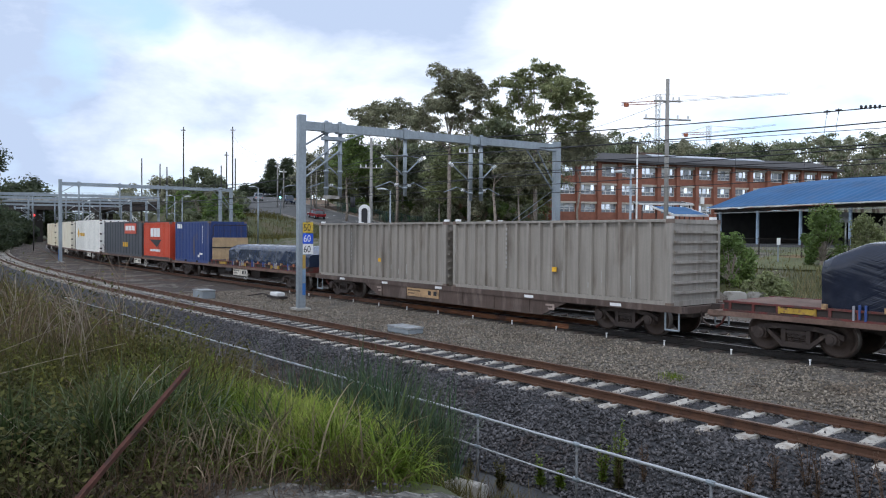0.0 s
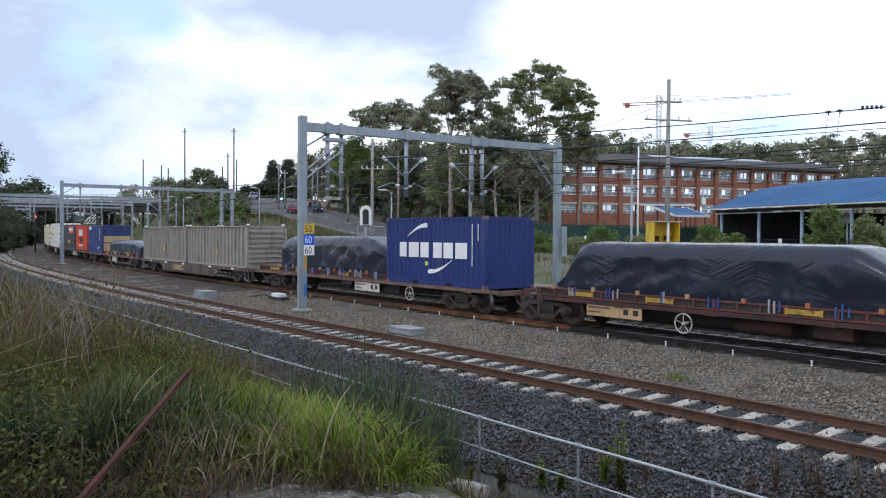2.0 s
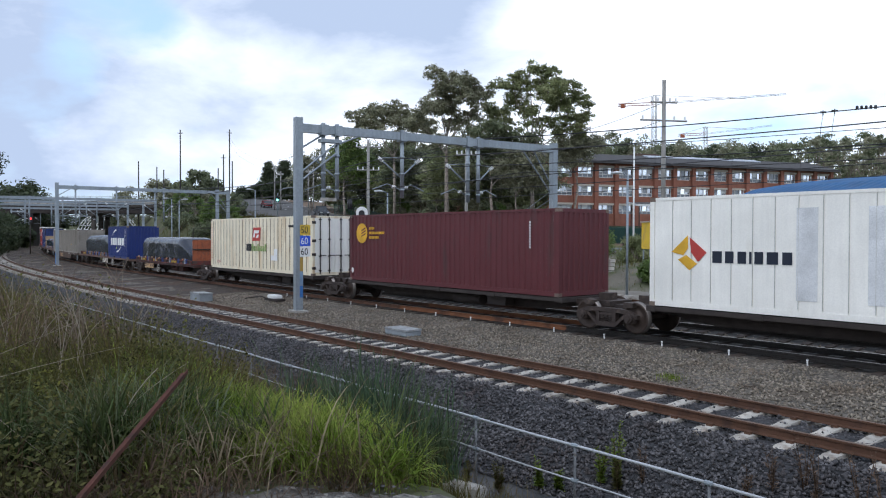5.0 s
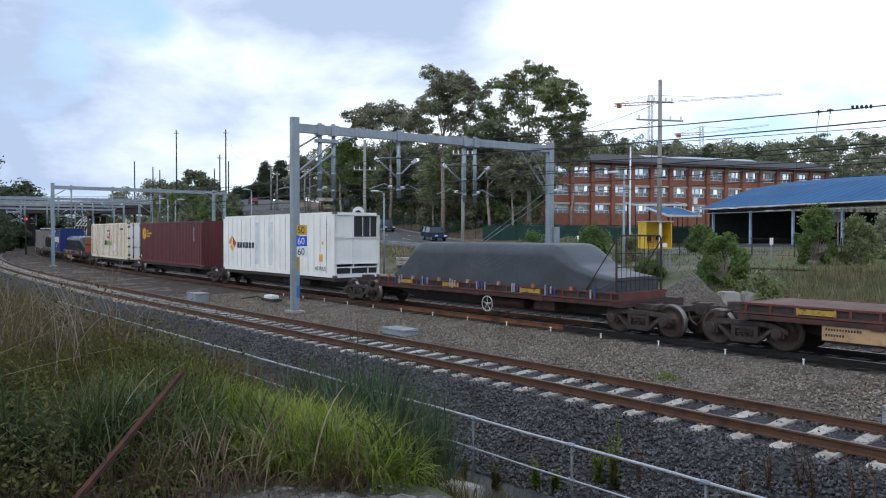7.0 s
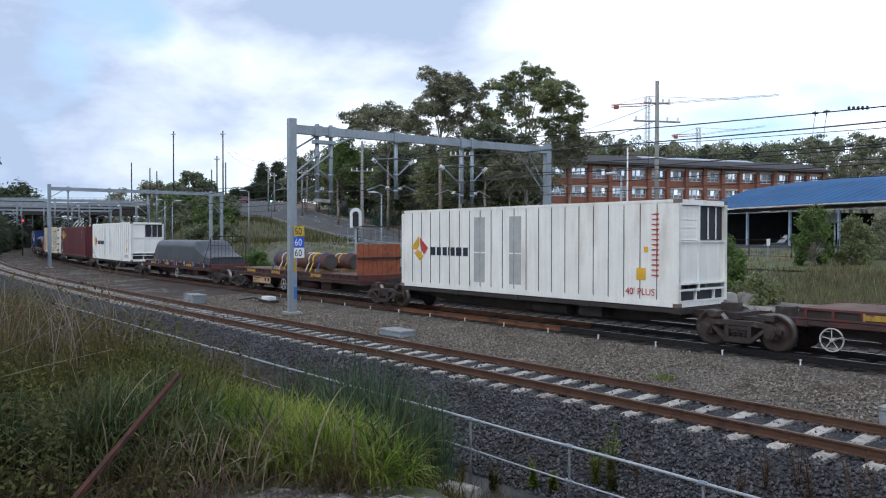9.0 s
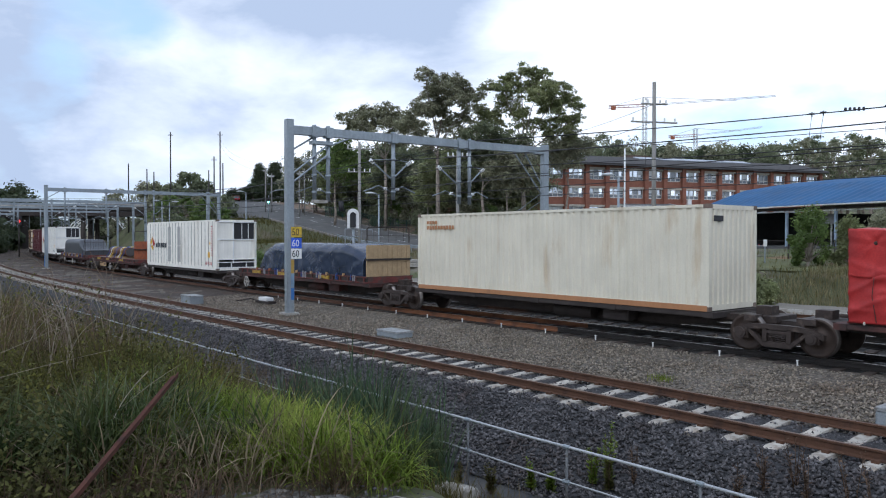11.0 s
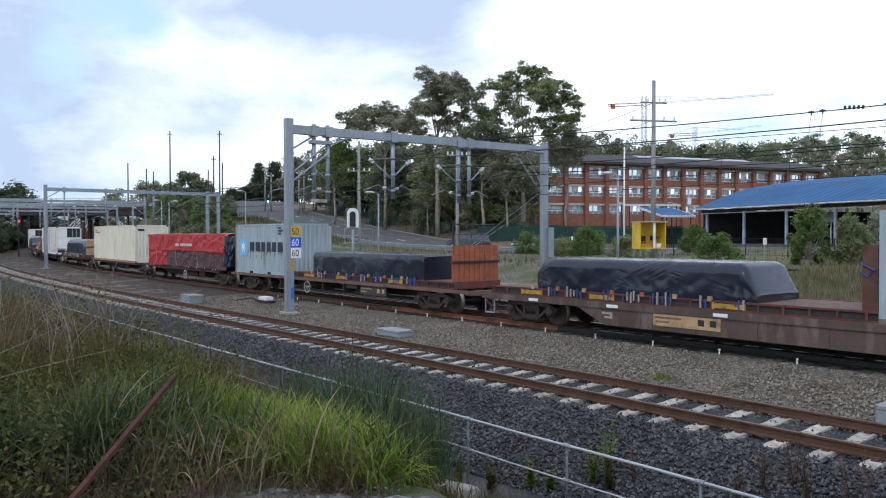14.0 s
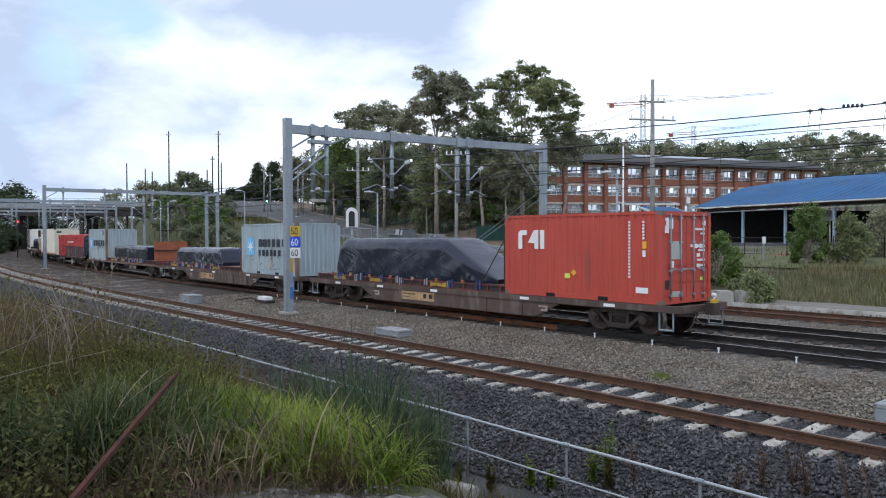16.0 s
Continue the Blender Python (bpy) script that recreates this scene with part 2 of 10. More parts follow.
def pieces(name, bm, material, parent, label=""):
    """Each loose piece of the bmesh as a part of its own."""
    bm.verts.index_update()
    seen, made = set(), []
    for v0 in list(bm.verts):
        if v0.index in seen:
            continue
        todo, isl = [v0], []
        seen.add(v0.index)
        while todo:
            v = todo.pop()
            isl.append(v)
            for e in v.link_edges:
                w = e.other_vert(v)
                if w.index not in seen:
                    seen.add(w.index)
                    todo.append(w)
        sub = bm_new()
        vm = {v.index: sub.verts.new(v.co) for v in isl}
        for f in {f for v in isl for f in v.link_faces}:
            sub.faces.new([vm[v.index] for v in f.verts])
        made.append(part(name, sub, material, parent, label))
    bm.free()
    return made[0]


def thing(name, label, category, group="", m=None, kind=""):
    ob = new(name)
    ob.empty_display_size = 0.3
    if m is not None:
        ob.matrix_world = m
    return tagged(ob, label, category, group, kind)


def solid(name, bm, material, label, category, group="", kind="", m=None):
    ob = part(name, bm, material)
    if m is not None:
        ob.matrix_world = m
    return tagged(ob, label, category, group, kind)


def grid_mesh(name, verts, nu, nv, material, faces_mat=None):
    faces = [(j * nu + i, j * nu + i + 1, (j + 1) * nu + i + 1, (j + 1) * nu + i) for j in range(nv - 1) for i in range(nu - 1)]
    me = bpy.data.meshes.new(name)
    me.from_pydata([tuple(p) for p in verts], [], faces)
    for m in material if isinstance(material, (list, tuple)) else (material,):
        me.materials.append(m)
    me.polygons.foreach_set("use_smooth", [True] * len(faces))
    return me


def text_mesh(body, size, material):
    """Flat lettering with Blender's own font, in the plane x, y, from its left lower corner."""
    cu = bpy.data.curves.new("lettering", "FONT")
    cu.body, cu.size, cu.extrude, cu.resolution_u = body, size, 0.002, 3
    ob = new("lettering", cu)
    me = bpy.data.meshes.new_from_object(ob.evaluated_get(bpy.context.evaluated_depsgraph_get()))
    bpy.data.objects.remove(ob)
    bpy.data.curves.remove(cu)
    me.materials.clear()
    me.materials.append(material)
    return me


# ---- the line of the railway ----
S0, S1, DS = -320.0, 420.0, 1.0
GRID = np.arange(S0, S1 + 0.01, DS)
KNOTS = ([-40, 0, 30, 60, 90, 120, 170], [-0.00002, -0.00002, 0.00076, 0.00193, 0.00214, 0.00195, 0.00195])
_k = np.interp(GRID, *KNOTS)
_th = np.concatenate([[0], np.cumsum((_k[1:] + _k[:-1]) / 2 * DS)])
I0 = int(round(-S0 / DS))
_th = _th - _th[I0] + 0.8887
_mid = (_th[1:] + _th[:-1]) / 2
LX = np.concatenate([[0], np.cumsum(-np.cos(_mid) * DS)])
LY = np.concatenate([[0], np.cumsum(np.sin(_mid) * DS)])
LX, LY = LX - LX[I0] + 9.647, LY - LY[I0] + 18.308
_s = np.clip(GRID, -60, 260) / 50
LZ = -0.063 * _s + 0.0493 * _s * _s


def line(s, off=0.0, z=0.0):
    """A point at s metres along the goods line, off metres to its side (towards the bank with the camera), z over its rails."""
    th = np.interp(s, GRID, _th)
    return Vector((np.interp(s, GRID, LX) - math.sin(th) * off, np.interp(s, GRID, LY) - math.cos(th) * off, np.interp(s, GRID, LZ) + z))


def heading(s):
    th = np.interp(s, GRID, _th)
    return math.atan2(math.sin(th), -math.cos(th))


def frame_at(s, off=0.0, z=0.0):
    """x runs along the line in the train's direction, y towards the camera's bank."""
    p = line(s, off, z)
    return Matrix.Translation(p) @ Matrix.Rotation(heading(s), 4, "Z")


def where(x, y):
    """Nearest s and side offset of plan points (arrays)."""
    x, y = np.asarray(x, float), np.asarray(y, float)
    i = np.argmin((x[..., None] - LX[::2]) ** 2 + (y[..., None] - LY[::2]) ** 2, axis=-1) * 2
    i = np.minimum(i, len(LX) - 1)
    th = _th[i]
    dx, dy = x - LX[i], y - LY[i]
    return GRID[i] + (-np.cos(th) * dx + np.sin(th) * dy), -np.sin(th) * dx - np.cos(th) * dy


def smooth(a, b, x):
    t = np.clip((x - a) / (b - a), 0, 1)
    return t * t * (3 - 2 * t)


# ---- the lie of the land ----
HILLS = [(28, 60, 2.1), (45, 60, 2.1), (36, 80, 2.4), (20, 75, 1.9), (0.9, 47, 0.85), (-3, 50, 0.8), (9.5, 36, 0.8), (4, 56, 0.9), (14, 78, 1.3), (-3.4, 96, 2.2), (-21, 130, 5.9), (-35, 165, 9.2), (-48, 200, 12.3), (-66, 260, 14.8),
         (23, 130, 4.5), (78, 150, 5), (60, 90, 3), (-6, 128, 5.2), (5, 115, 4.2), (12, 100, 2.6), (-20, 100, 2.0), (-32, 125, 5.5), (-45, 150, 8.2), (-55, 170, 9.0), (-52, 135, 6),
         (60, 260, 14), (0, 300, 16), (150, 200, 10), (120, 60, 3), (60, 10, 1), (-120, 330, 12), (-40, 350, 16), (200, 330, 22)]


def far_height(x, y):
    num, den = 0, 0
    for hx, hy, hz in HILLS:
        w = 1 / (((x - hx) ** 2 + (y - hy) ** 2) + 16.0) ** 1.6
        num, den = num + w * hz, den + w
    return num / den


ROAD = [(190, 62, 1.2), (120, 66, 1.2), (60, 72, 1.3), (30, 73, 1.3), (16, 75, 1.3), (8.5, 78.5, 1.35), (2.1, 83.5, 1.55), (-3.1, 96, 2.2), (-10.2, 114, 3.5), (-21.5, 132, 5.8), (-36.5, 165, 9.2), (-49, 200, 12.3), (-68, 260, 14.8), (-105, 350, 18)]
_rd = np.concatenate([[0], np.cumsum([math.hypot(b[0] - a[0], b[1] - a[1]) for a, b in zip(ROAD, ROAD[1:])])])
_rd = _rd - _rd[2]
_rq = np.arange(_rd[0], _rd[-1], 1.0)
_rp = np.stack([np.interp(_rq, _rd, [p[k] for p in ROAD]) for k in range(3)])
_pad = np.pad(_rp, ((0, 0), (8, 8)), mode="reflect", reflect_type="odd")
_rp = np.stack([np.convolve(r, np.ones(17) / 17, "valid") for r in _pad])


def road_at(d, off=0.0):
    """A point of the road d metres along it; off: metres to the side away from the railway."""
    p = [float(np.interp(d, _rq, r)) for r in _rp]
    q = [float(np.interp(d + 2, _rq, r)) - float(np.interp(d - 2, _rq, r)) for r in _rp]
    n = math.hypot(q[0], q[1])
    return Vector((p[0] + q[1] / n * off, p[1] - q[0] / n * off, p[2])), math.atan2(q[1], q[0]), math.atan2(q[2], n)


def ground_height(x, y):
    x, y = np.asarray(x, float), np.asarray(y, float)
    s, o = where(x, y)
    base = np.interp(s, GRID, LZ)
    z = np.full_like(x, -0.42)
    z = np.where(o > 8.3, -0.42 - 0.62 * smooth(8.3, 10.6, o), z)          # shoulder down to the drain
    bank = -0.9 + 2.1 * smooth(12.4, 16.2, o) + 0.9 * smooth(3, 22, s) * smooth(13.5, 19, o)
    z = np.where(o > 12.2, bank, z)
    z = np.where(o > 24, z + 1.5 * smooth(24, 60, o), z)
    z = z + base
    far = far_height(x, y)
    d2 = np.full(x.shape, 1e9)
    rz = np.zeros(x.shape)
    for k in range(0, _rp.shape[1], 2):
        q = (x - _rp[0, k]) ** 2 + (y - _rp[1, k]) ** 2
        rz = np.where(q < d2, _rp[2, k], rz)
        d2 = np.minimum(d2, q)
    far = far + (rz - 0.12 - far) * (1 - smooth(7.5, 16, np.sqrt(d2)))
    z = np.where(o < -13, z + (far - z) * smooth(-14.3, -21.0, o), z)
    left = 5.0 + base
    z = np.where((s > 60) & (o > 9), z + (left - z) * smooth(60, 120, s) * smooth(10, 22, o), z)
    return z


def ground_at(x, y):
    return float(ground_height(np.array([x]), np.array([y]))[0])


def axis(lo, hi, fine_lo, fine_hi, fine, coarse):
    a = list(np.arange(fine_lo, fine_hi, fine))
    v, st = fine_hi, fine
    while v < hi:
        a.append(v)
        st = min(st * 1.12, coarse)
        v += st
    a.append(hi)
    v, st = fine_lo, fine
    b = []
    while v > lo:
        st = min(st * 1.12, coarse)
        v -= st
        b.append(v)
    b.append(lo)
    return np.array(b[::-1] + a)


gx = axis(-1500, 1500, -40, 45, 0.8, 60)
gy = axis(-400, 3000, -4, 110, 0.8, 60)
GX, GY = np.meshgrid(gx, gy)
GZ = np.concatenate([ground_height(GX[i:i + 40], GY[i:i + 40]) for i in range(0, len(gy), 40)])
rng = np.random.default_rng(3)
GZ = GZ + rng.normal(0, 0.02, GZ.shape)
ground = tagged(new("ground", grid_mesh("ground", np.stack([GX, GY, GZ], -1).reshape(-1, 3), len(gx), len(gy), M_DIRT)), "rough earth with dry and green grass", "ground", kind="structure")


def strip(name, offs, zs, s_from, s_to, step, material, label, category, rough=0.0):
    """A ribbon along the line: offsets and heights across it."""
    ss = np.arange(s_from, s_to + 0.01, step)
    vs = [line(s, o + (rng.normal(0, rough) if rough else 0), z + (rng.normal(0, rough) if rough else 0)) for s in ss for o, z in zip(offs, zs)]
    return tagged(new(name, grid_mesh(name, vs, len(offs), len(ss), material)), label, category, kind="structure")


strip("ballast", [8.0, 7.0, 5.8, 5.0, 4.0, 3, 2, 1.2, 0, -1.2, -2, -3.8, -5.4, -6, -7, -8.6, -10, -11.3], [-0.235, -0.235, -0.235, -0.22, -0.19, -0.18, -0.15, -0.10, -0.10, -0.10, -0.15, -0.12, -0.12, -0.16, -0.12, -0.1, -0.1, -0.14], -60, 230, 0.8, M_BALLAST, "grey crushed stone ballast between the tracks", "ballast", 0.012)
def old_ballast(s_to):
    """Browner, dirtier stone further along the line; its near edge is ragged."""
    oo = [5.75, 5.0, 4.0, 3.0, 2.0, 1.2, 0.9]
    zz = [-0.225, -0.212, -0.182, -0.172, -0.142, -0.092, -0.09]
    vs = []
    for u in np.linspace(0, 1, 150):
        for o, z in zip(oo, zz):
            s0 = 22.0 + 1.6 * o * 0.4 + 2.2 * math.sin(o * 2.7)
            vs.append(line(s0 + (s_to - s0) * u, o + rng.normal(0, 0.01), z + rng.normal(0, 0.008) - (0.03 if u == 0 else 0)))
    tagged(new("ballast", grid_mesh("ballast", vs, len(oo), 150, M_BALLAST_OLD)), "dirty brown ballast between the tracks", "ballast", kind="structure")


old_ballast(200.0)
strip("ballast_shoulder", [8.45, 8.1, 7.6, 7.35, 6.95, 6.55, 6.2], [-0.33, -0.23, -0.212, -0.198, -0.192, -0.198, -0.215], -60, 230, 0.5, M_BALLAST_DARK, "dark grey ballast under the near track", "ballast", 0.01)
strip("ballast_slope", [11.0, 10.4, 9.8, 9.2, 8.7, 8.4], [-0.82, -0.72, -0.55, -0.40, -0.27, -0.20], -60, 120, 0.5, M_BALLAST_DARK, "slope of dark crushed stone down to the drain", "ballast", 0.006)
M_OILED = mat("oil_soaked_ballast", (0.022, 0.021, 0.02), 0.55, vary=0.4, scale=1.2, grain=30, gvary=0.4, bump=0.8, bscale=16, second=(0.05, 0.042, 0.035))
strip("oily_ballast", [1.05, 0.85, -0.85, -1.05], [-0.115, -0.078, -0.078, -0.115], -60, 230, 0.8, M_OILED, "oil-blackened ballast in the goods track", "ballast", 0.004)
strip("oily_ballast", [-2.7, -2.9, -4.7, -4.9], [-0.15, -0.10, -0.10, -0.15], -60, 40, 0.8, M_OILED, "oil-blackened ballast in the second track", "ballast", 0.004)


# ---- tracks ----
M_OILRAIL = mat("oil_blackened_rail", (0.026, 0.023, 0.021), 0.5, 0.3, vary=0.3, scale=1.5, grain=30, second=(0.13, 0.06, 0.034), cut=(0.56, 0.66), sscale=0.09)

M_RUSTRAIL = mat("orange_rusted_rail", (0.20, 0.085, 0.04), 0.8, 0.2, vary=0.3, scale=1.5, grain=30, second=(0.09, 0.045, 0.03), sscale=1.2)


def rail_line(off, z, head, s_from=-250.0, s_to=380.0, parent=None, web=None):
    """One rail: foot, web and head drawn along the line."""
    prof = [(-0.07, 0), (-0.07, 0.014), (-0.012, 0.03), (-0.012, 0.115), (-0.036, 0.125), (-0.036, 0.155), (0.036, 0.155), (0.036, 0.125), (0.012, 0.115), (0.012, 0.03), (0.07, 0.014), (0.07, 0)]
    ss = list(np.arange(s_from, s_to, 3.0))
    n = len(prof)
    vs = [tuple(line(s, off + a, z - 0.155 + b)) for s in ss for a, b in prof]
    fs = [(i * n + k, i * n + (k + 1) % n, (i + 1) * n + (k + 1) % n, (i + 1) * n + k) for i in range(len(ss) - 1) for k in range(n)]
    me = bpy.data.meshes.new("rail")
    me.from_pydata(vs, [], fs)
    me.materials.append(web or M_RAIL)
    me.materials.append(head)
    me.polygons.foreach_set("material_index", [1 if i % n == 5 else 0 for i in range(len(fs))])
    ob = new("rail", me)
    ob.parent = parent
    return ob


def sleeper_mesh(material):
    bm = bm_new()
    sec = [(-0.13, -0.2), (-0.11, 0.0), (0.11, 0.0), (0.13, -0.2)]
    cuts = [(-1.25, -0.03), (-1.1, 0.0), (-0.4, 0.0), (-0.2, -0.02), (0.2, -0.02), (0.4, 0.0), (1.1, 0.0), (1.25, -0.03)]
    rows = [[bm.verts.new((a * (1.0 if abs(y) < 1.2 else 0.92), y, b + (dz if b > -0.1 else 0))) for a, b in sec] for y, dz in cuts]
    for q, w in zip(rows, rows[1:]):
        for k in range(3):
            bm.faces.new((q[k], q[k + 1], w[k + 1], w[k]))
    bm.faces.new(rows[0])
    bm.faces.new(rows[-1][::-1])
    return mesh_of("sleeper", bm, material)


def clip_mesh():
    bm = bm_new()
    for y in (0.75, -0.75):
        for q in (0.115, -0.115):
            box(bm, -0.05, 0.05, y + q - 0.035, y + q + 0.035, 0.0, 0.045)
    return mesh_of("rail_clip", bm, M_RAIL)


def railway(off, z, head, sleeper, pitch, label, n_from, n_to, clips=True, web=None, rusty_from=None):
    t = thing("railway_track", label, "railway track", kind="structure")
    for side in (0.75, -0.75):
        if rusty_from is None:
            rail_line(off + side, z, head, parent=t, web=web)
        else:
            rail_line(off + side, z, head, s_to=rusty_from + 0.01, parent=t, web=web)
            rail_line(off + side, z, head, s_from=rusty_from, s_to=rusty_from + 9.01, parent=t, web=M_RUSTRAIL)
            rail_line(off + side, z, head, s_from=rusty_from + 9, parent=t, web=M_RAIL)
    me, cl = sleeper_mesh(sleeper), clip_mesh()
    for k in range(n_from, n_to):
        m = frame_at(k * pitch, off, z - 0.165)
        part("sleeper", me, None, t, at=m)
        if clips and k * pitch < 40:
            part("rail_clip", cl, None, t, at=m)
    return t


railway(6.95, 0.0, M_RUSTTOP, M_SLEEPER, 0.667, "near track with rust-brown rails on pale concrete sleepers", -30, 190)
railway(0.0, 0.1, M_RAILTOP, M_TIMBER, 0.667, "goods track with worn rails on dark timber sleepers", -20, 110, False, M_OILRAIL, 8.0)
railway(-3.8, 0.08, M_RAILTOP, M_TIMBER, 0.667, "second track with dark rails and timber sleepers", -30, 60, False, M_OILRAIL)
railway(-8.6, 0.08, M_RUSTTOP, M_TIMBER, 0.667, "third track with rusty rails beside the kerb", -30, 60, False)

# ---- the goods train ----
MOVERS, SPINNERS = [], []


def run(t):
    """How far the train has rolled at t seconds, from where it stands at 8 s."""
    return 14.7496 * (t - 8) + 0.15578 * (t - 8) ** 2 / 2


def rolling(ob, s8, half, z):
    """Remember a thing that rolls with the train: its place at 8 s, half its wheelbase, its height over the rails."""
    MOVERS.append((ob, s8, half, z))
    return ob


def rolling_pose(s, half, z):
    a, b = line(s - half, 0, z), line(s + half, 0, z)
    d = b - a
    return Matrix.Translation((a + b) / 2) @ Matrix.Rotation(math.atan2(d.y, d.x), 4, "Z") @ Matrix.Rotation(-math.asin(d.z / d.length), 4, "Y")


# -- bogies, built once and shared --
def wheelset_mesh():
    bm = bm_new()
    for y in (0.75, -0.75):
        o = 1 if y > 0 else -1
        prof = [(0.08, 0.10), (0.13, 0.09), (0.16, 0.02), (0.33, -0.01), (0.38, 0.05), (0.455, 0.06), (0.46, -0.05), (0.485, -0.07), (0.485, -0.09), (0.38, -0.09), (0.33, -0.04), (0.08, -0.06)]
        rings = [[bm.verts.new((r * math.cos(a), y + o * w, r * math.sin(a))) for a in [2 * math.pi * k / 28 for k in range(28)]] for r, w in prof]
        for i, (q, w) in enumerate(zip(rings, rings[1:] + rings[:1])):
            for k in range(28):
                f = bm.faces.new((q[k], q[(k + 1) % 28], w[(k + 1) % 28], w[k]))
                f.smooth = True
                f.material_index = 1 if i in (5, 6) else 0
    tube(bm, [(0, -0.98, 0), (0, 0.98, 0)], 0.085, 10)
    return mesh_of("wheelset", bm, (M_WHEEL, M_TREAD))


def bogie_frame_mesh():
    """One cast side frame: arched top, bowed bottom, two lightening holes, spring nest and axle boxes."""
    bm = bm_new()
    y0, y1 = -0.075, 0.075
    top = [(-1.12, 0.56), (-0.80, 0.68), (-0.45, 0.72), (0.45, 0.72), (0.80, 0.68), (1.12, 0.56)]
    under = [(-1.12, 0.44), (-0.78, 0.56), (-0.45, 0.60), (0.45, 0.60), (0.78, 0.56), (1.12, 0.44)]
    for (a, b), (c, d) in zip(zip(top, top[1:]), zip(under, under[1:])):
        extrude(bm, [(a[0], y0, a[1]), (b[0], y0, b[1]), (d[0], y0, d[1]), (c[0], y0, c[1])], (0, y1 - y0, 0))
    low = [(-0.72, 0.50, 0.60), (-0.34, 0.17, 0.30), (0.34, 0.17, 0.30), (0.72, 0.50, 0.60)]
    for a, b in zip(low, low[1:]):
        extrude(bm, [(a[0], y0, a[1]), (b[0], y0, b[1]), (b[0], y0, b[2]), (a[0], y0, a[2])], (0, y1 - y0, 0))
    for x in (-0.30, 0.30):
        box(bm, x - 0.055, x + 0.055, y0, y1, 0.28, 0.62)
    for x in (-0.875, 0.875):
        box(bm, x - 0.15, x + 0.15, y0 - 0.01, y1 + 0.02, 0.34, 0.60)
        tube(bm, [(x, y1, 0.46), (x, y1 + 0.12, 0.46)], 0.13, 12)
        tube(bm, [(x, y1 + 0.10, 0.46), (x, y1 + 0.14, 0.46)], 0.08, 8)
    return mesh_of("side_frame", bm, M_BOGIE)


def spring_mesh():
    bm = bm_new()
    for x in (-0.16, 0.0, 0.16):
        pts = [(x + 0.06 * math.cos(a), 0.06 * math.sin(a), 0.29 + 0.21 * a / (8 * math.pi)) for a in [k * math.pi / 4 for k in range(33)]]
        tube(bm, pts, 0.016, 4, False)
    box(bm, -0.25, 0.25, -0.07, 0.07, 0.5, 0.57)
    return mesh_of("spring_nest", bm, M_BOGIE)


def bolster_mesh():
    bm = bm_new()
    box(bm, -0.22, 0.22, -1.02, 1.02, 0.42, 0.60)
    box(bm, -0.32, 0.32, -0.32, 0.32, 0.55, 0.76)
    for x in (-1.35, 1.35):
        tube(bm, [(x * 0.42, -0.9, 0.40), (x * 0.42, 0.9, 0.40)], 0.05, 6)
    for x in (-0.37, 0.37):
        for y in (-0.75, 0.75):
            box(bm, x - 0.05, x + 0.05, y - 0.07, y + 0.07, 0.32, 0.56)
    return mesh_of("bolster", bm, M_UNDER)


ME_WHEELSET, ME_SIDE, ME_SPRING, ME_BOLSTER = wheelset_mesh(), bogie_frame_mesh(), spring_mesh(), bolster_mesh()


def bogie(parent, x):
    b = part("bogie", ME_BOLSTER, None, parent, "three-piece cast steel bogie, oily brown", Matrix.Translation((x, 0, 0)))
    for side in (1, -1):
        m = Matrix.Translation((0, 0.98 * side, 0)) @ Matrix.Rotation(0 if side > 0 else math.pi, 4, "Z")
        part("side_frame", ME_SIDE, None, b, at=m)
        part("spring_nest", ME_SPRING, None, b, at=m)
    for ax in (0.875, -0.875):
        w = part("wheelset", ME_WHEELSET, None, b, "steel wheels with bright treads on an axle", Matrix.Translation((ax, 0, 0.46)))
        SPINNERS.append((w, ax))
    return b


def hand_wheel_mesh():
    bm = bm_new()
    n = 24
    tube(bm, [(0.26 * math.cos(2 * math.pi * k / n), 0, 0.26 * math.sin(2 * math.pi * k / n)) for k in range(n + 1)], 0.019, 6, False)
    for k in range(5):
        a = 2 * math.pi * k / 5 + 0.3
        tube(bm, [(0, 0, 0), (0.25 * math.cos(a), 0, 0.25 * math.sin(a))], 0.011, 5)
    tube(bm, [(0, -0.2, 0), (0, 0.03, 0)], 0.045, 8)
    return mesh_of("hand_brake_wheel", bm, mat("dirty_white_enamel", (0.5, 0.48, 0.44), 0.6, vary=0.25, scale=6, second=(0.3, 0.25, 0.2)))


ME_HANDWHEEL = hand_wheel_mesh()
M_PLATE_TAN = mat("tan_number_panel", (0.45, 0.29, 0.15), 0.7, vary=0.2, scale=3, second=(0.28, 0.18, 0.1))
M_PLATE_WHITE = mat("off_white_number_panel", (0.62, 0.58, 0.5), 0.7, vary=0.2, scale=3, second=(0.4, 0.33, 0.25))


def bars(bm, x, z, w, h, n, y, gap=0.25, vertical=False):
    """Writing that cannot be read: a run of n plain bars from x along the side."""
    for k in range(n):
        if vertical:
            box(bm, x - w, x, y - 0.004, y + 0.004, z - (k + 1) * h + h * gap, z - k * h)
        else:
            box(bm, x - (k + 1) * w + w * gap, x - k * w, y - 0.004, y + 0.004, z, z + h)


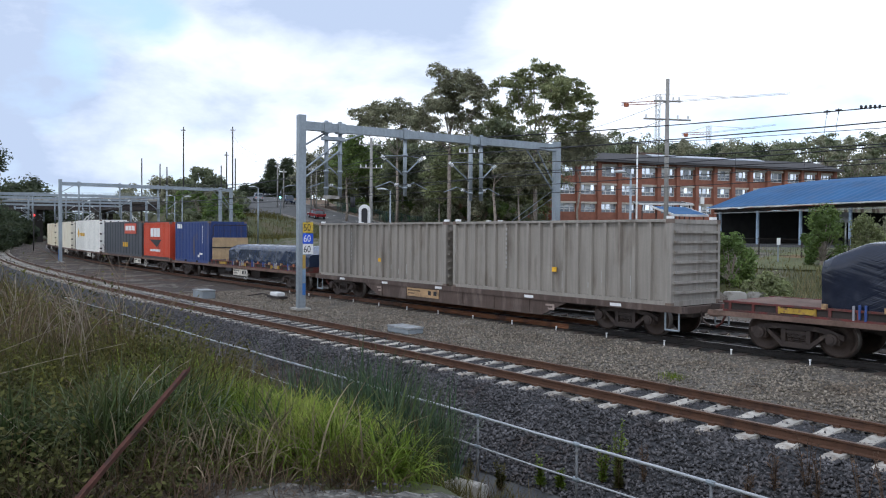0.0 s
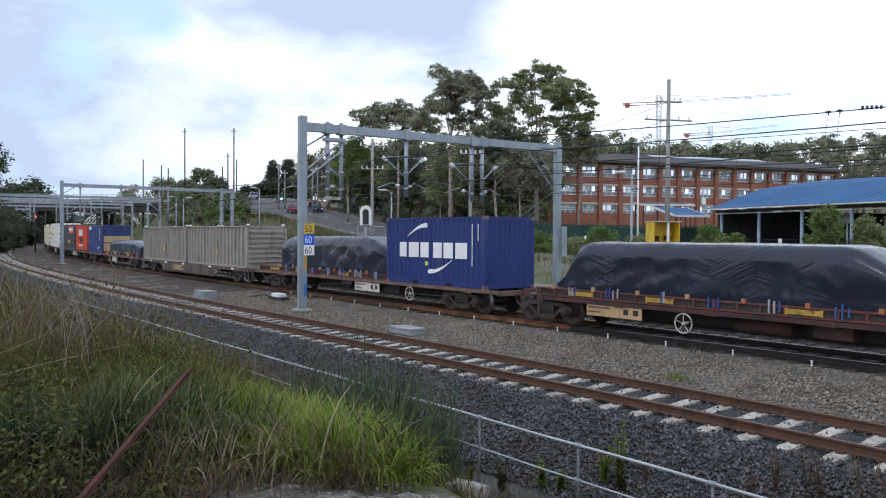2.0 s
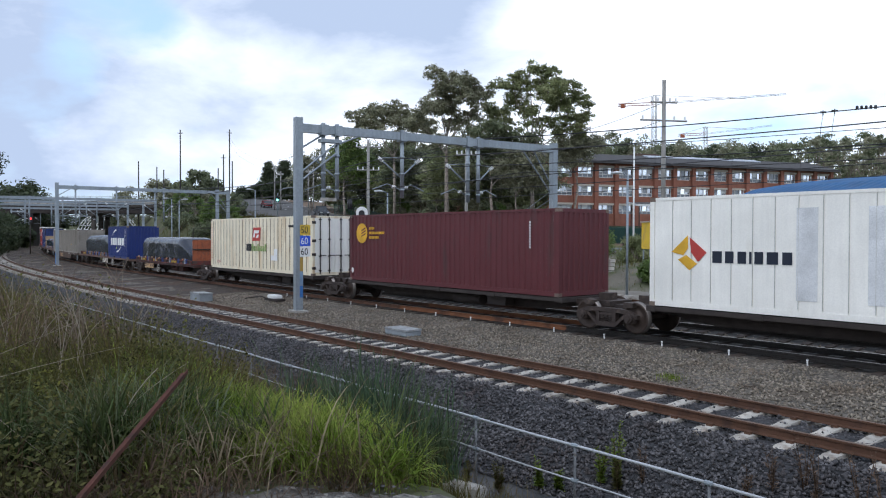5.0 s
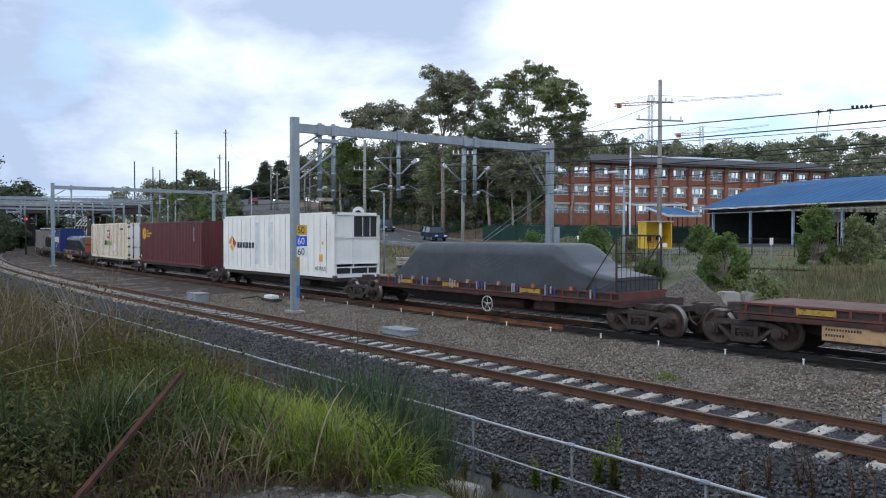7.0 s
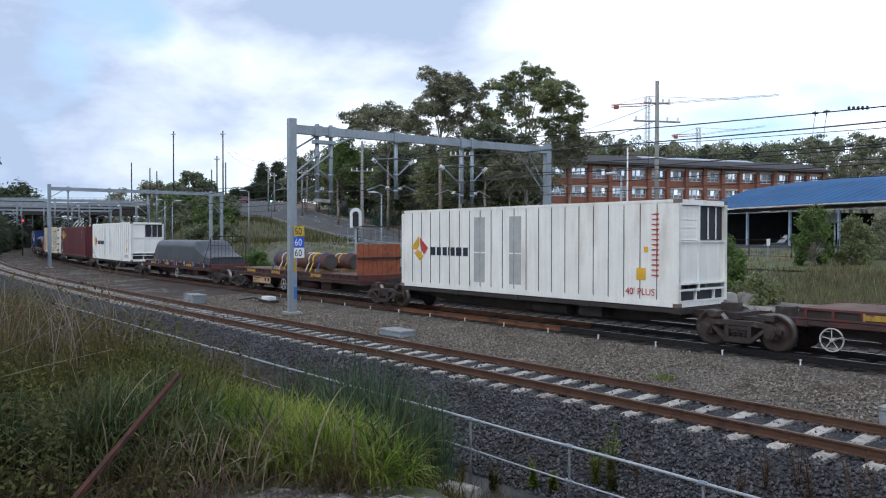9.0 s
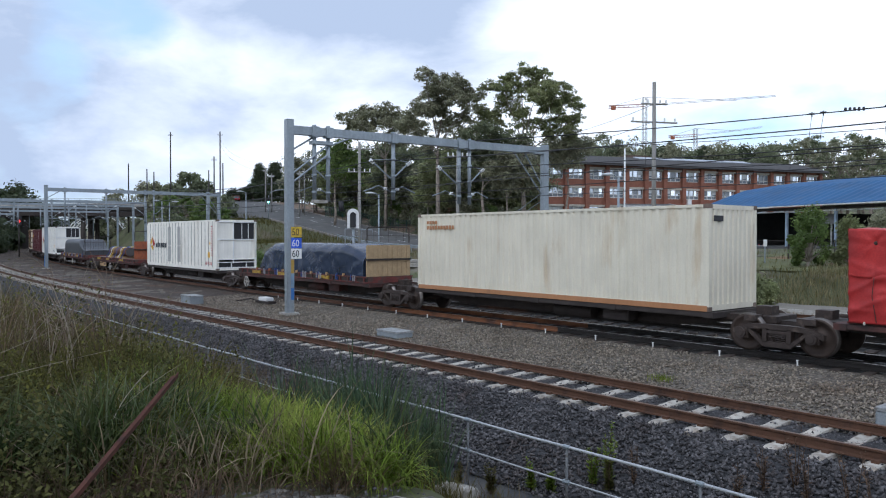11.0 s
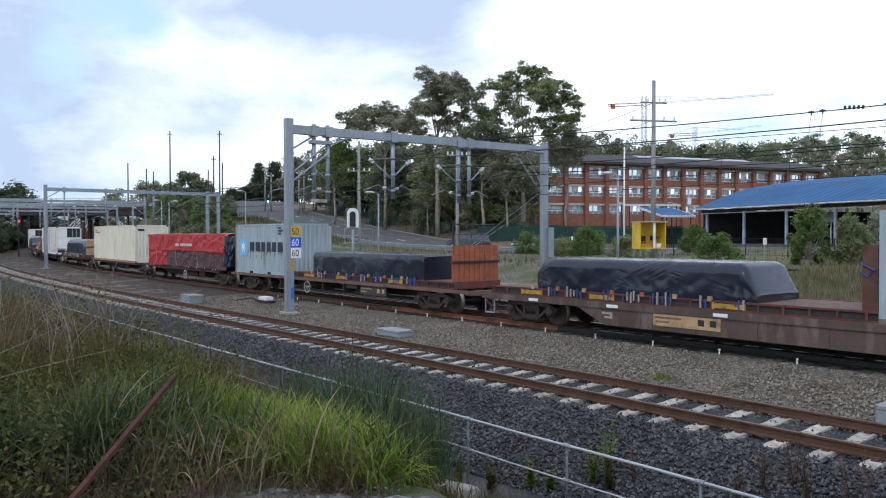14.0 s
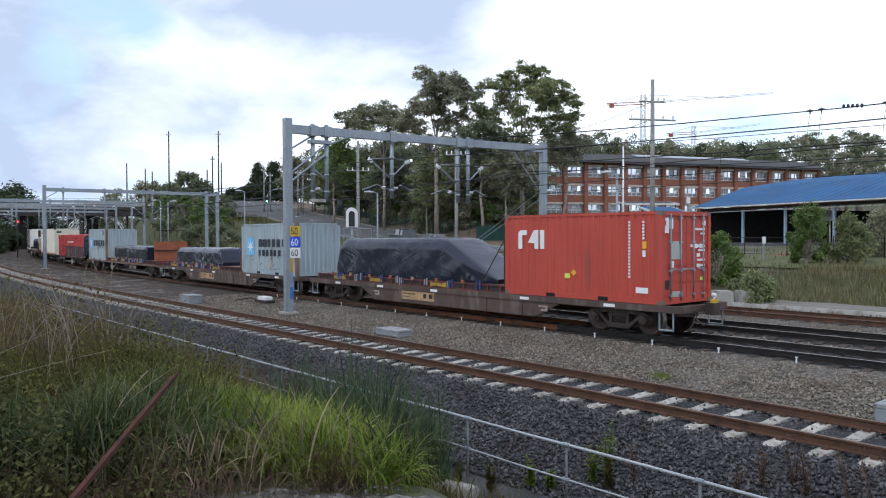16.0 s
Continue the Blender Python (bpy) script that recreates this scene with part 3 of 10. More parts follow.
def plate(parent, name, x, z, w, h, m, y, label, rows=2, ink=None):
    bm = bm_new()
    box(bm, x - w, x, y - 0.012, y + 0.012, z, z + h)
    p = part(name, bm, m, parent, label)
    bm = bm_new()
    for r in range(rows):
        bars(bm, x - 0.08, z + h * (0.64 - 0.36 * r), 0.062, h * 0.15, (13, 7)[r % 2], y + 0.013, 0.4)
    for k in range(2):
        box(bm, x - w + 0.12 + k * 0.34, x - w + 0.30 + k * 0.34, y + 0.009, y + 0.017, z + h * 0.3, z + h * 0.3 + 0.16)
    pieces("lettering", bm, ink or M_BLACK, p)
    return p


def end_gear(parent, x, sgn, m=None):
    """Coupler, shank and hoses at one end."""
    bm = bm_new()
    box(bm, x - 0.12, x + 0.42 * sgn + 0.12, -0.11, 0.11, 0.72, 0.92)
    box(bm, x + 0.30 * sgn - 0.13, x + 0.30 * sgn + 0.13, -0.16, 0.16, 0.66, 0.98)
    tube(bm, [(x, 0.4, 0.75), (x + 0.1 * sgn, 0.42, 0.5), (x + 0.28 * sgn, 0.38, 0.38)], 0.03, 6)
    part("coupler", bm, m or M_BOGIE, parent, "rusty automatic coupler with brake hose")


def wagon_brown(front, rear, group="brown container flats"):
    L = front - rear
    t = thing("container_flat_wagon", "brown container flat wagon with deep fishbelly side sills", "wagon", group)
    h = L / 2
    bm = bm_new()
    box(bm, -h, h, 1.12, 1.30, 0.74, 0.92)
    box(bm, -h, h, -1.30, -1.12, 0.74, 0.92)
    for x in (-h, h - 0.18):
        box(bm, x, x + 0.18, -1.12, 1.12, 0.72, 0.90)
    for x in np.arange(-h + 1.5, h - 1, 1.55):
        box(bm, x, x + 0.16, -1.12, 1.12, 0.74, 0.88)
    part("deck_frame", bm, M_WAGBROWN, t)
    for side in (1, -1):
        bm = bm_new()
        y = 1.20 * side
        a = h - 4.1
        extrude(bm, [(-a, y, 0.742), (-a + 1.1, y, 0.26), (a - 1.1, y, 0.26), (a, y, 0.742)], (0, 0.06 * side, 0))
        for x in np.arange(-a + 1.6, a - 1, 1.7):
            box(bm, x, x + 0.05, min(y, y + 0.085 * side), max(y, y + 0.085 * side), 0.27, 0.742)
        part("side_sill", bm, M_WAGBROWN, t, "deep tapered brown side sill with ribs")
    bm = bm_new()
    box(bm, -h + 0.3, h - 0.3, -0.28, 0.28, 0.55, 0.86)
    part("centre_sill", bm, M_UNDER, t)
    for k, x in enumerate((-h + 2.2, -h * 0.42, 0.6, h * 0.42, h - 2.4)):
        bm = bm_new()
        box(bm, x - 0.2, x + 0.2, 1.298, 1.308, 0.78, 0.87)
        part("marker_plate", bm, M_WHITE, t, "small white marker plate")
    plate(t, "number_panel", 2.6, 0.40, 2.0, 0.32, M_PLATE_TAN, 1.275, "tan number panel")
    bm = bm_new()
    for x in (-h + 4.9, h - 5.2):
        box(bm, x - 0.28, x, 1.262, 1.27, 0.46, 0.52)
        box(bm, x - 0.28, x - 0.2, 1.262, 1.27, 0.52, 0.64)
        box(bm, x - 0.2, x + 0.1, 1.262, 1.27, 0.58, 0.64)
    pieces("emblem", bm, mat("faded_emblem", (0.36, 0.28, 0.24), 0.8), t, "faded angular emblem")
    for sgn in (1, -1):
        end_gear(t, h * sgn, sgn)
        bm = bm_new()
        for y in (1.24, -1.24):
            for x in (0.12, 0.55):
                tube(bm, [((h - x) * sgn, y, 0.76), ((h - x) * sgn, y, 0.26)], 0.025, 6)
            tube(bm, [((h - 0.12) * sgn, y, 0.26), ((h - 0.55) * sgn, y, 0.26)], 0.03, 6)
        pieces("step", bm, M_GALV, t, "pale steel shunter's step")
        bogie(t, (h - 2.05) * sgn)
    return rolling(t, (front + rear) / 2, h - 2, 0.1)


def wagon_red(front, rear, panel_m=None, wheel_at=-4.0, panel_at=-0.4):
    L = front - rear
    h = L / 2
    t = thing("skeletal_wagon", "red-brown skeletal flat wagon with pale number panel", "wagon", "red container flats")
    bm = bm_new()
    for side in (1, -1):
        y0, y1 = sorted((1.18 * side, 1.28 * side))
        box(bm, -h, h, y0, y1, 0.80, 0.92)
    for x in (-h, h - 0.2):
        box(bm, x, x + 0.2, -1.18, 1.18, 0.74, 0.90)
    for x in np.arange(-h + 1.2, h - 1, 2.0):
        box(bm, x, x + 0.2, -1.18, 1.18, 0.80, 0.90)
    part("deck_frame", bm, M_DECK, t, "worn brown side rail and cross members")
    bm = bm_new()
    extrude(bm, [(-h + 0.3, -0.3, 0.85), (-h + 3.4, -0.3, 0.62), (-h + 5, -0.3, 0.42), (h - 5, -0.3, 0.42), (h - 3.4, -0.3, 0.62), (h - 0.3, -0.3, 0.85)], (0, 0.6, 0))
    part("centre_sill", bm, M_UNDER, t)
    bm = bm_new()
    tube(bm, [(1.2, 0.5, 0.5), (3.1, 0.5, 0.5)], 0.2, 12)
    box(bm, -3.4, -2.2, 0.55, 0.95, 0.42, 0.74)
    for x in (-1.6, 0.2, 4.2):
        box(bm, x, x + 0.08, 0.3, 1.2, 0.45, 0.82)
    tube(bm, [(-6, 0.8, 0.36), (5, 0.8, 0.36)], 0.03, 5)
    part("brake_gear", bm, M_UNDER, t, "dark brake cylinder, tank and rods")
    plate(t, "number_panel", panel_at, 0.42, 1.9, 0.36, panel_m or M_PLATE_WHITE, 1.2, "grimy dark number panel with signs" if panel_m else "pale number panel with black signs", 2, M_PLATE_TAN if panel_m else M_BLACK)
    bm = bm_new()
    box(bm, panel_at + 0.25, panel_at + 1.1, 1.19, 1.21, 0.62, 0.80)
    part("brake_board", bm, M_BLACK, t, "small black board")
    part("hand_brake_wheel", ME_HANDWHEEL, None, t, "dirty white spoked hand brake wheel", Matrix.Translation((wheel_at, 1.32, 0.52)))
    for sgn in (1, -1):
        end_gear(t, h * sgn, sgn, M_WAGRED)
        bogie(t, (h - 2.2) * sgn)
    return rolling(t, (front + rear) / 2, h - 2.2, 0.1)


def wagon_unit(front, rear, first, last, wheel_at=None, deck=True, panel=False):
    """One unit of an articulated set; its rear bogie is shared with the next unit."""
    L = front - rear
    h = L / 2
    t = thing("articulated_wagon_unit", "red-brown articulated container wagon unit with dark centre sill", "wagon", "articulated wagon set")
    bm = bm_new()
    extrude(bm, [(-h + 0.5, -0.33, 0.86), (-h + 0.5, -0.33, 0.66), (-h + 1.6, -0.33, 0.62), (-h + 3.2, -0.33, 0.40), (h - 3.2, -0.33, 0.40), (h - 1.6, -0.33, 0.62), (h - 0.5, -0.33, 0.66), (h - 0.5, -0.33, 0.86)], (0, 0.66, 0))
    part("centre_sill", bm, M_UNDER, t)
    bm = bm_new()
    for x in (-6.1, -3.0, 0, 3.0, 6.1):
        box(bm, x - 0.14, x + 0.14, -1.24, 1.24, 0.76, 0.905)
    for side in (1, -1):
        y0, y1 = sorted((1.12 * side, 1.22 * side))
        box(bm, -6.2, 6.2, y0, y1, 0.78, 0.90)
    # decked units get the red with the shadow painted in
    part("side_rail", bm, M_WAGSHADE if deck else M_UNDER, t, "low red side rail")
    bm = bm_new()
    for sgn in (1, -1):
        box(bm, min(sgn * 6.2, sgn * (h - 0.25)), max(sgn * 6.2, sgn * (h - 0.25)), -0.55, 0.55, 0.70, 0.86)
        box(bm, sgn * (h - 0.75) - 0.2, sgn * (h - 0.75) + 0.2, -0.2, 0.2, 0.85, 1.08)
        box(bm, sgn * (h - 0.75) - 0.14, sgn * (h - 0.75) + 0.14, 0.5, 0.95, 0.76, 0.9)
    pieces("end_platform", bm, M_BOGIE, t, "dark articulated end with bearing block")
    if panel:
        plate(t, "number_panel", 4.2, 0.44, 2.0, 0.36, M_PLATE_TAN, 1.18, "tan number panel with a warning sign")
    if wheel_at is not None:
        part("hand_brake_wheel", ME_HANDWHEEL, None, t, "dirty white spoked hand brake wheel", Matrix.Translation((wheel_at, 1.27, 0.50)))
    bm = bm_new()
    tube(bm, [(-1.9, 0.62, 0.55), (-0.4, 0.62, 0.55)], 0.19, 12)
    box(bm, -3.4, -2.5, 0.5, 0.95, 0.45, 0.75)
    part("brake_gear", bm, M_WAGSHADE if deck else M_UNDER, t, "brake reservoir")
    if first:
        end_gear(t, h, 1)
        bogie(t, h - 1.5)
    bogie(t, -h + 1.2 if last else -h)
    if last:
        end_gear(t, -h, -1)
    return rolling(t, (front + rear) / 2, h - 0.8, 0.1)


wagon_red(175.9, 156.6)
wagon_red(156.1, 136.8, wheel_at=-2.4)
wagon_brown(136.25, 116.55)
wagon_red(115.8, 96.5, wheel_at=-4.6)
wagon_unit(96.0, 80.9, True, False, 0.8, True, True)
wagon_unit(80.9, 65.35, False, False, None, False)
wagon_unit(65.35, 49.75, False, False, None, False)
wagon_unit(49.75, 34.15, False, False, None, False)
wagon_unit(34.15, 18.4, False, True, -0.6)
wagon_unit(17.9, 2.55, True, False, 0.6, True, True)
wagon_unit(2.55, -13.0, False, False, None, False)
wagon_unit(-13.0, -28.6, False, False, 5.4)
wagon_unit(-28.6, -44.2, False, False, None, False)
wagon_unit(-44.2, -59.5, False, True, -1.0)
wagon_red(-59.9, -79.6, mat("grimy_number_board", (0.06, 0.055, 0.05), 0.8), 1.4, -2.9)
wagon_brown(-80.35, -99.3)
wagon_brown(-100.4, -119.65)
for fr in (206.0, 191.2, 222.0):
    wagon_red(fr, fr - 14.6)


# -- containers --
def corrugated(bm, x0, x1, z0, z1, y, pitch, depth, share=0.5, slope=0.25):
    """A folded sheet in the plane y: outer flats at y, inner flats depth towards the middle."""
    s = 1 if y > 0 else -1
    n = max(1, int(round((x1 - x0) / pitch)))
    p = (x1 - x0) / n
    prof = []
    for k in range(n):
        a = x0 + k * p
        fl, sl = p * share * (1 - slope), p * slope / 2
        prof += [(a, y), (a + fl, y), (a + fl + sl, y - s * depth), (a + p - sl, y - s * depth)]
    prof.append((x1, y))
    va = [bm.verts.new((a, b, z0)) for a, b in prof]
    vb = [bm.verts.new((a, b, z1)) for a, b in prof]
    for i in range(len(prof) - 1):
        bm.faces.new((va[i], va[i + 1], vb[i + 1], vb[i]))


def turn_end(bm, start, x):
    """Turn what was built as a side into an end at x."""
    bm.verts.ensure_lookup_table()
    for v in bm.verts[start:]:
        a, b, c = v.co
        v.co = (x + (abs(b) - 1.2) * (1 if x > 0 else -1), a, c)


def paint(name, colour, rust=(0.16, 0.075, 0.04), cut=(0.60, 0.72), streak=0.08, vary=0.1, rough=0.5):
    return mat(name, colour, rough, vary=vary, scale=0.8, grain=25, gvary=0.05, bump=0.04, second=rust, cut=cut, sscale=2.2, streak=streak)


M_CASTING = mat("worn_casting", (0.2, 0.15, 0.12), 0.7, 0.3)
# colour for the shade inside fork pockets
M_HOLLOWSHADE = mat("painted_pocket_shade", (0.012, 0.011, 0.011), 0.95)
M_PALESEAM = mat("pale_panel_joint", (0.6, 0.6, 0.57), 0.8, vary=0.15, scale=4)
M_SEAM = mat("grimy_joint", (0.16, 0.15, 0.14), 0.85, vary=0.3, scale=4)


def container(s8, L, H, m, label, pitch=0.28, depth=0.036, share=0.5, slope=0.25, rear="corrugated", frame_m=None, group="", base=1.02, door_m=None):
    t = thing("shipping_container", label, "container", group)
    h, w = L / 2, 1.219
    fm = frame_m or m
    bm = bm_new()
    for sx in (1, -1):
        for sy in (1, -1):
            box(bm, sx * h - (0.14 if sx > 0 else 0), sx * h + (0 if sx > 0 else 0.14), sy * w - (0.12 if sy > 0 else 0), sy * w + (0 if sy > 0 else 0.12), 0.1, H - 0.1)
    for sy in (1, -1):
        y0, y1 = sorted((sy * w, sy * (w - 0.07)))
        box(bm, -h + 0.14, h - 0.14, y0, y1, 0.012, 0.16)
        box(bm, -h + 0.14, h - 0.14, y0, y1, H - 0.09, H - 0.012)
    for sx in (1, -1):
        x0, x1 = sorted((sx * (h - 0.01), sx * (h - 0.1)))
        box(bm, x0, x1, -w + 0.12, w - 0.12, 0.012, 0.16)
        box(bm, x0, x1, -w + 0.12, w - 0.12, H - 0.13, H - 0.012)
    part("frame", bm, fm, t, "welded corner posts and rails")
    bm = bm_new()
    for sx in (1, -1):
        for sy in (1, -1):
            for z in (0, H - 0.118):
                box(bm, sx * h - (0.178 if sx > 0 else 0) + 0.004 * sx, sx * h + (0 if sx > 0 else 0.178) + 0.004 * sx, sy * w - (0.162 if sy > 0 else 0) + 0.004 * sy, sy * w + (0 if sy > 0 else 0.162) + 0.004 * sy, z, z + 0.118)
    pieces("corner_casting", bm, M_CASTING, t, "worn steel corner castings")
    for sy in (1, -1):
        bm = bm_new()
        corrugated(bm, -h + 0.14, h - 0.14, 0.16, H - 0.09, sy * (w - 0.012), pitch, depth, share, slope)
        part("side_panel", bm, m, t)
    if share > 0.955 and m is not M_CREAM:
        n = max(1, int(round((L - 0.28) / pitch)))
        for k in range(1, n):
            bm = bm_new(); x = -h + 0.14 + k * (L - 0.28) / n
            box(bm, x - 0.006, x + 0.006, w - 0.02, w + 0.002, 0.2, H - 0.12)
            part("panel_joint", bm, M_PALESEAM if m is M_REEF else M_SEAM, t, "thin vertical panel joint")
    bm = bm_new()
    nr = int(L / 0.3)
    corrugated(bm, -h + 0.1, h - 0.1, -w + 0.07, w - 0.07, 1.0, L / nr, 0.02)
    for v in bm.verts:
        a, b, c = v.co
        v.co = (a, c, H - 0.03 + (b - 1.0))
    part("roof", bm, fm, t)
    bm = bm_new()
    box(bm, -h + 0.1, h - 0.1, -w + 0.1, w - 0.1, 0.06, 0.14)
    part("underframe", bm, M_UNDER, t)
    if L < 7:
        # pockets are not cut in: flat dark plates imitate their shaded hollows
        for x in (-1.02, 1.02):
            bm = bm_new()
            box(bm, x - 0.18, x + 0.18, w - 0.02, w + 0.003, 0.02, 0.135)
            part("fork_pocket", bm, M_HOLLOWSHADE, t, "fork pocket as a flat patch in the colour of its shaded hollow")
    bm = bm_new()
    corrugated(bm, -w + 0.12, w - 0.12, 0.16, H - 0.13, 1.2, 0.25, 0.04)
    turn_end(bm, 0, h - 0.01)
    part("front_wall", bm, m, t)
    if rear == "corrugated":
        bm = bm_new()
        corrugated(bm, -w + 0.12, w - 0.12, 0.16, H - 0.13, 1.2, 0.25, 0.04)
        turn_end(bm, 0, -h + 0.01)
        part("rear_wall", bm, m, t)
    elif rear == "ribbed":
        bm = bm_new()
        box(bm, -h + 0.05, -h + 0.08, -w + 0.1, w - 0.1, 0.15, H - 0.12)
        part("rear_wall", bm, m, t, "end wall with horizontal ribs")
        bm = bm_new()
        for k in range(7):
            z = 0.36 + k * (H - 0.7) / 6.2
            box(bm, -h - 0.06, -h + 0.04, -w + 0.12, w - 0.12, z, z + 0.07)
        pieces("end_rib", bm, m, t)
    elif rear in ("doors", "white doors"):
        dm = door_m or m
        for sy in (1, -1):
            bm = bm_new()
            y0, y1 = sorted((sy * 0.01, sy * (w - 0.1)))
            if rear == "doors":
                for k in range(5):
                    z0, z1 = 0.16 + k * (H - 0.3) / 5, 0.16 + (k + 1) * (H - 0.3) / 5
                    box(bm, -h + 0.03, -h + 0.08, y0, y1, z0, z1 - 0.09)
                    box(bm, -h + 0.055, -h + 0.08, y0, y1, z1 - 0.09, z1)
            else:
                box(bm, -h + 0.02, -h + 0.08, y0, y1, 0.16, H - 0.13)
            d = part("door", bm, dm, t, "container door leaf")
            for y in (sy * 0.32, sy * 0.82):
                bm = bm_new()
                tube(bm, [(-h - 0.012, y, 0.1), (-h - 0.012, y, H - 0.08)], 0.02 if rear == "doors" else 0.026, 8)
                for z in (0.22, 0.9, 1.7, H - 0.22):
                    box(bm, -h - 0.03, -h + 0.03, y - 0.06, y + 0.06, z, z + 0.06)
                box(bm, -h - 0.045, -h - 0.025, min(y, y - 0.3 * sy), max(y, y - 0.3 * sy), 0.95, 0.99)
                part("lock_rod", bm, M_GALV if rear == "doors" else M_UNDER, d, "lock rod with keepers and handle")
            bm = bm_new()
            for z in (0.3, 0.95, 1.6, H - 0.4):
                y = sy * (w - 0.08)
                box(bm, -h - 0.012, -h + 0.05, y - 0.09, y + 0.09, z, z + 0.13)
            part("hinge", bm, fm if rear == "doors" else M_UNDER, d)
    elif rear == "reefer":
        bm = bm_new()
        for y in (-w + 0.03, w - 0.09, 0.18):
            box(bm, -h - 0.0, -h + 0.06, y, y + 0.06, 0.42, H - 0.1)
        for z in (0.14, 0.45, 0.62, H - 1.18, H - 0.16):
            box(bm, -h - 0.004, -h + 0.055, -w + 0.03, w - 0.03, z, z + 0.05)
        part("end_frame", bm, M_WHITE, t, "white tubular end frame")
        bm = bm_new()
        box(bm, -h + 0.1, -h + 0.3, -w + 0.1, 0.2, H - 1.12, H - 0.18)
        box(bm, -h + 0.1, -h + 0.3, -w + 0.1, w - 0.1, 0.18, 0.46)
        pieces("fan_grille", bm, M_BLACK, t, "black condenser grille openings")
        bm = bm_new()
        box(bm, -h + 0.06, -h + 0.3, 0.24, w - 0.1, H - 1.12, H - 0.18)
        box(bm, -h + 0.05, -h + 0.3, -w + 0.12, w - 0.12, 0.66, H - 1.18)
        for z in np.arange(H - 1.0, H - 0.25, 0.22):
            box(bm, -h + 0.045, -h + 0.06, 0.26, w - 0.12, z, z + 0.02)
        part("machinery_cover", bm, m, t, "white refrigeration cover panels")
        bm = bm_new()
        for y in (-0.75, -0.35):
            box(bm, -h + 0.06, -h + 0.09, y, y + 0.03, H - 1.1, H - 0.2)
        for y in (-0.62, 0.3):
            box(bm, -h + 0.02, -h + 0.1, y, y + 0.04, 0.16, 0.48)
        pieces("grille_bar", bm, M_WHITE, t)
    return rolling(t, s8, max(1.0, h - 1.2), base)


def decal(parent, name, bm, m, label):
    return pieces(name, bm, m, parent, label)


def patch(bm, h, u0, u1, z0, z1, y=1.219, lift=0.006):
    """A flat patch on the camera-side wall; u runs from the front corner backwards."""
    box(bm, h - u1, h - u0, y - 0.002, y + lift, z0, z1)


def slanted(bm, h, pts, y=1.222):
    extrude(bm, [(h - u, y, z) for u, z in pts], (0, 0.005, 0))


def words(parent, body, size, m, h, u, z, y=1.228, label=""):
    me = text_mesh(body, size, m)
    return part("lettering", me, None, parent, label, Matrix.Translation((h - u, y, z)) @ Matrix(((-1, 0, 0, 0), (0, 0, 1, 0), (0, 1, 0, 0), (0, 0, 0, 1))))


def letter_bars(bm, h, spans, z0, z1, share=0.06):
    """Plain blocks in place of a brand's letters: one for each span of the side."""
    for u0, u1 in spans:
        patch(bm, h, u0 + (u1 - u0) * share, u1 - (u1 - u0) * share, z0, z1)


def code_bars(parent, m, h, u, z, n=11, size=0.09, y=1.219):
    size *= 0.72
    bm = bm_new()
    bars(bm, h - u, z, size, size * 1.4, n, y + 0.004, 0.35, True)
    return decal(parent, "code_mark", bm, m, "column of small marks")


M_BLUE = paint("deep_blue_paint", (0.014, 0.030, 0.145), (0.05, 0.06, 0.14), vary=0.12)
M_NAVY = paint("navy_paint", (0.025, 0.05, 0.17), (0.1, 0.07, 0.06))
M_ORANGE = paint("orange_red_paint", (0.55, 0.07, 0.03), (0.35, 0.06, 0.04))
M_CHAR = paint("charcoal_paint", (0.05, 0.055, 0.065), (0.09, 0.08, 0.08))
M_GREIGE = paint("weathered_grey_paint", (0.30, 0.272, 0.235), (0.18, 0.15, 0.12), cut=(0.56, 0.74), streak=0.16)
M_CREAM = paint("stained_cream_paint", (0.82, 0.74, 0.56), (0.60, 0.41, 0.20), cut=(0.52, 0.82), streak=0.09)
M_IVORY = paint("ivory_paint", (0.72, 0.67, 0.54), (0.56, 0.45, 0.30), cut=(0.58, 0.8), streak=0.06)
M_MAROON = paint("maroon_paint", (0.105, 0.022, 0.026), (0.08, 0.03, 0.03))
M_REEF = paint("clean_white_paint", (0.88, 0.86, 0.79), (0.74, 0.69, 0.60), cut=(0.62, 0.85), streak=0.04)
M_REEF_OLD = paint("worn_white_paint", (0.86, 0.83, 0.745), (0.66, 0.60, 0.50), cut=(0.56, 0.8), streak=0.07)
M_BLUEGREY = paint("pale_blue_grey_paint", (0.34, 0.40, 0.42), (0.24, 0.22, 0.20), cut=(0.58, 0.76), streak=0.16)
M_RED = paint("brick_red_paint", (0.47, 0.068, 0.045), (0.34, 0.07, 0.05))
M_RUSTY = paint("rusted_post", (0.24, 0.16, 0.10), (0.13, 0.06, 0.035), cut=(0.42, 0.6))
M_BROWNRAIL = paint("orange_brown_rail", (0.42, 0.2, 0.09), (0.2, 0.1, 0.06))
M_PANELGREY = mat("grey_patch_panel", (0.42, 0.42, 0.39), 0.7, vary=0.15, scale=3)
M_LETTER = mat("dark_navy_lettering", (0.012, 0.018, 0.035), 0.5, vary=0.1)
M_SKYBLUE = mat("sky_blue_square", (0.16, 0.50, 0.78), 0.5, vary=0.08)
M_GREEN = mat("worn_green_lettering", (0.22, 0.34, 0.11), 0.7, vary=0.3, scale=2, second=(0.42, 0.42, 0.2), cut=(0.5, 0.6))
M_REDMARK = mat("red_marking", (0.45, 0.05, 0.04), 0.6)
M_GOLD = mat("gold_marking", (0.75, 0.42, 0.03), 0.6)
M_LIME = mat("lime_sticker", (0.6, 0.75, 0.1), 0.6)

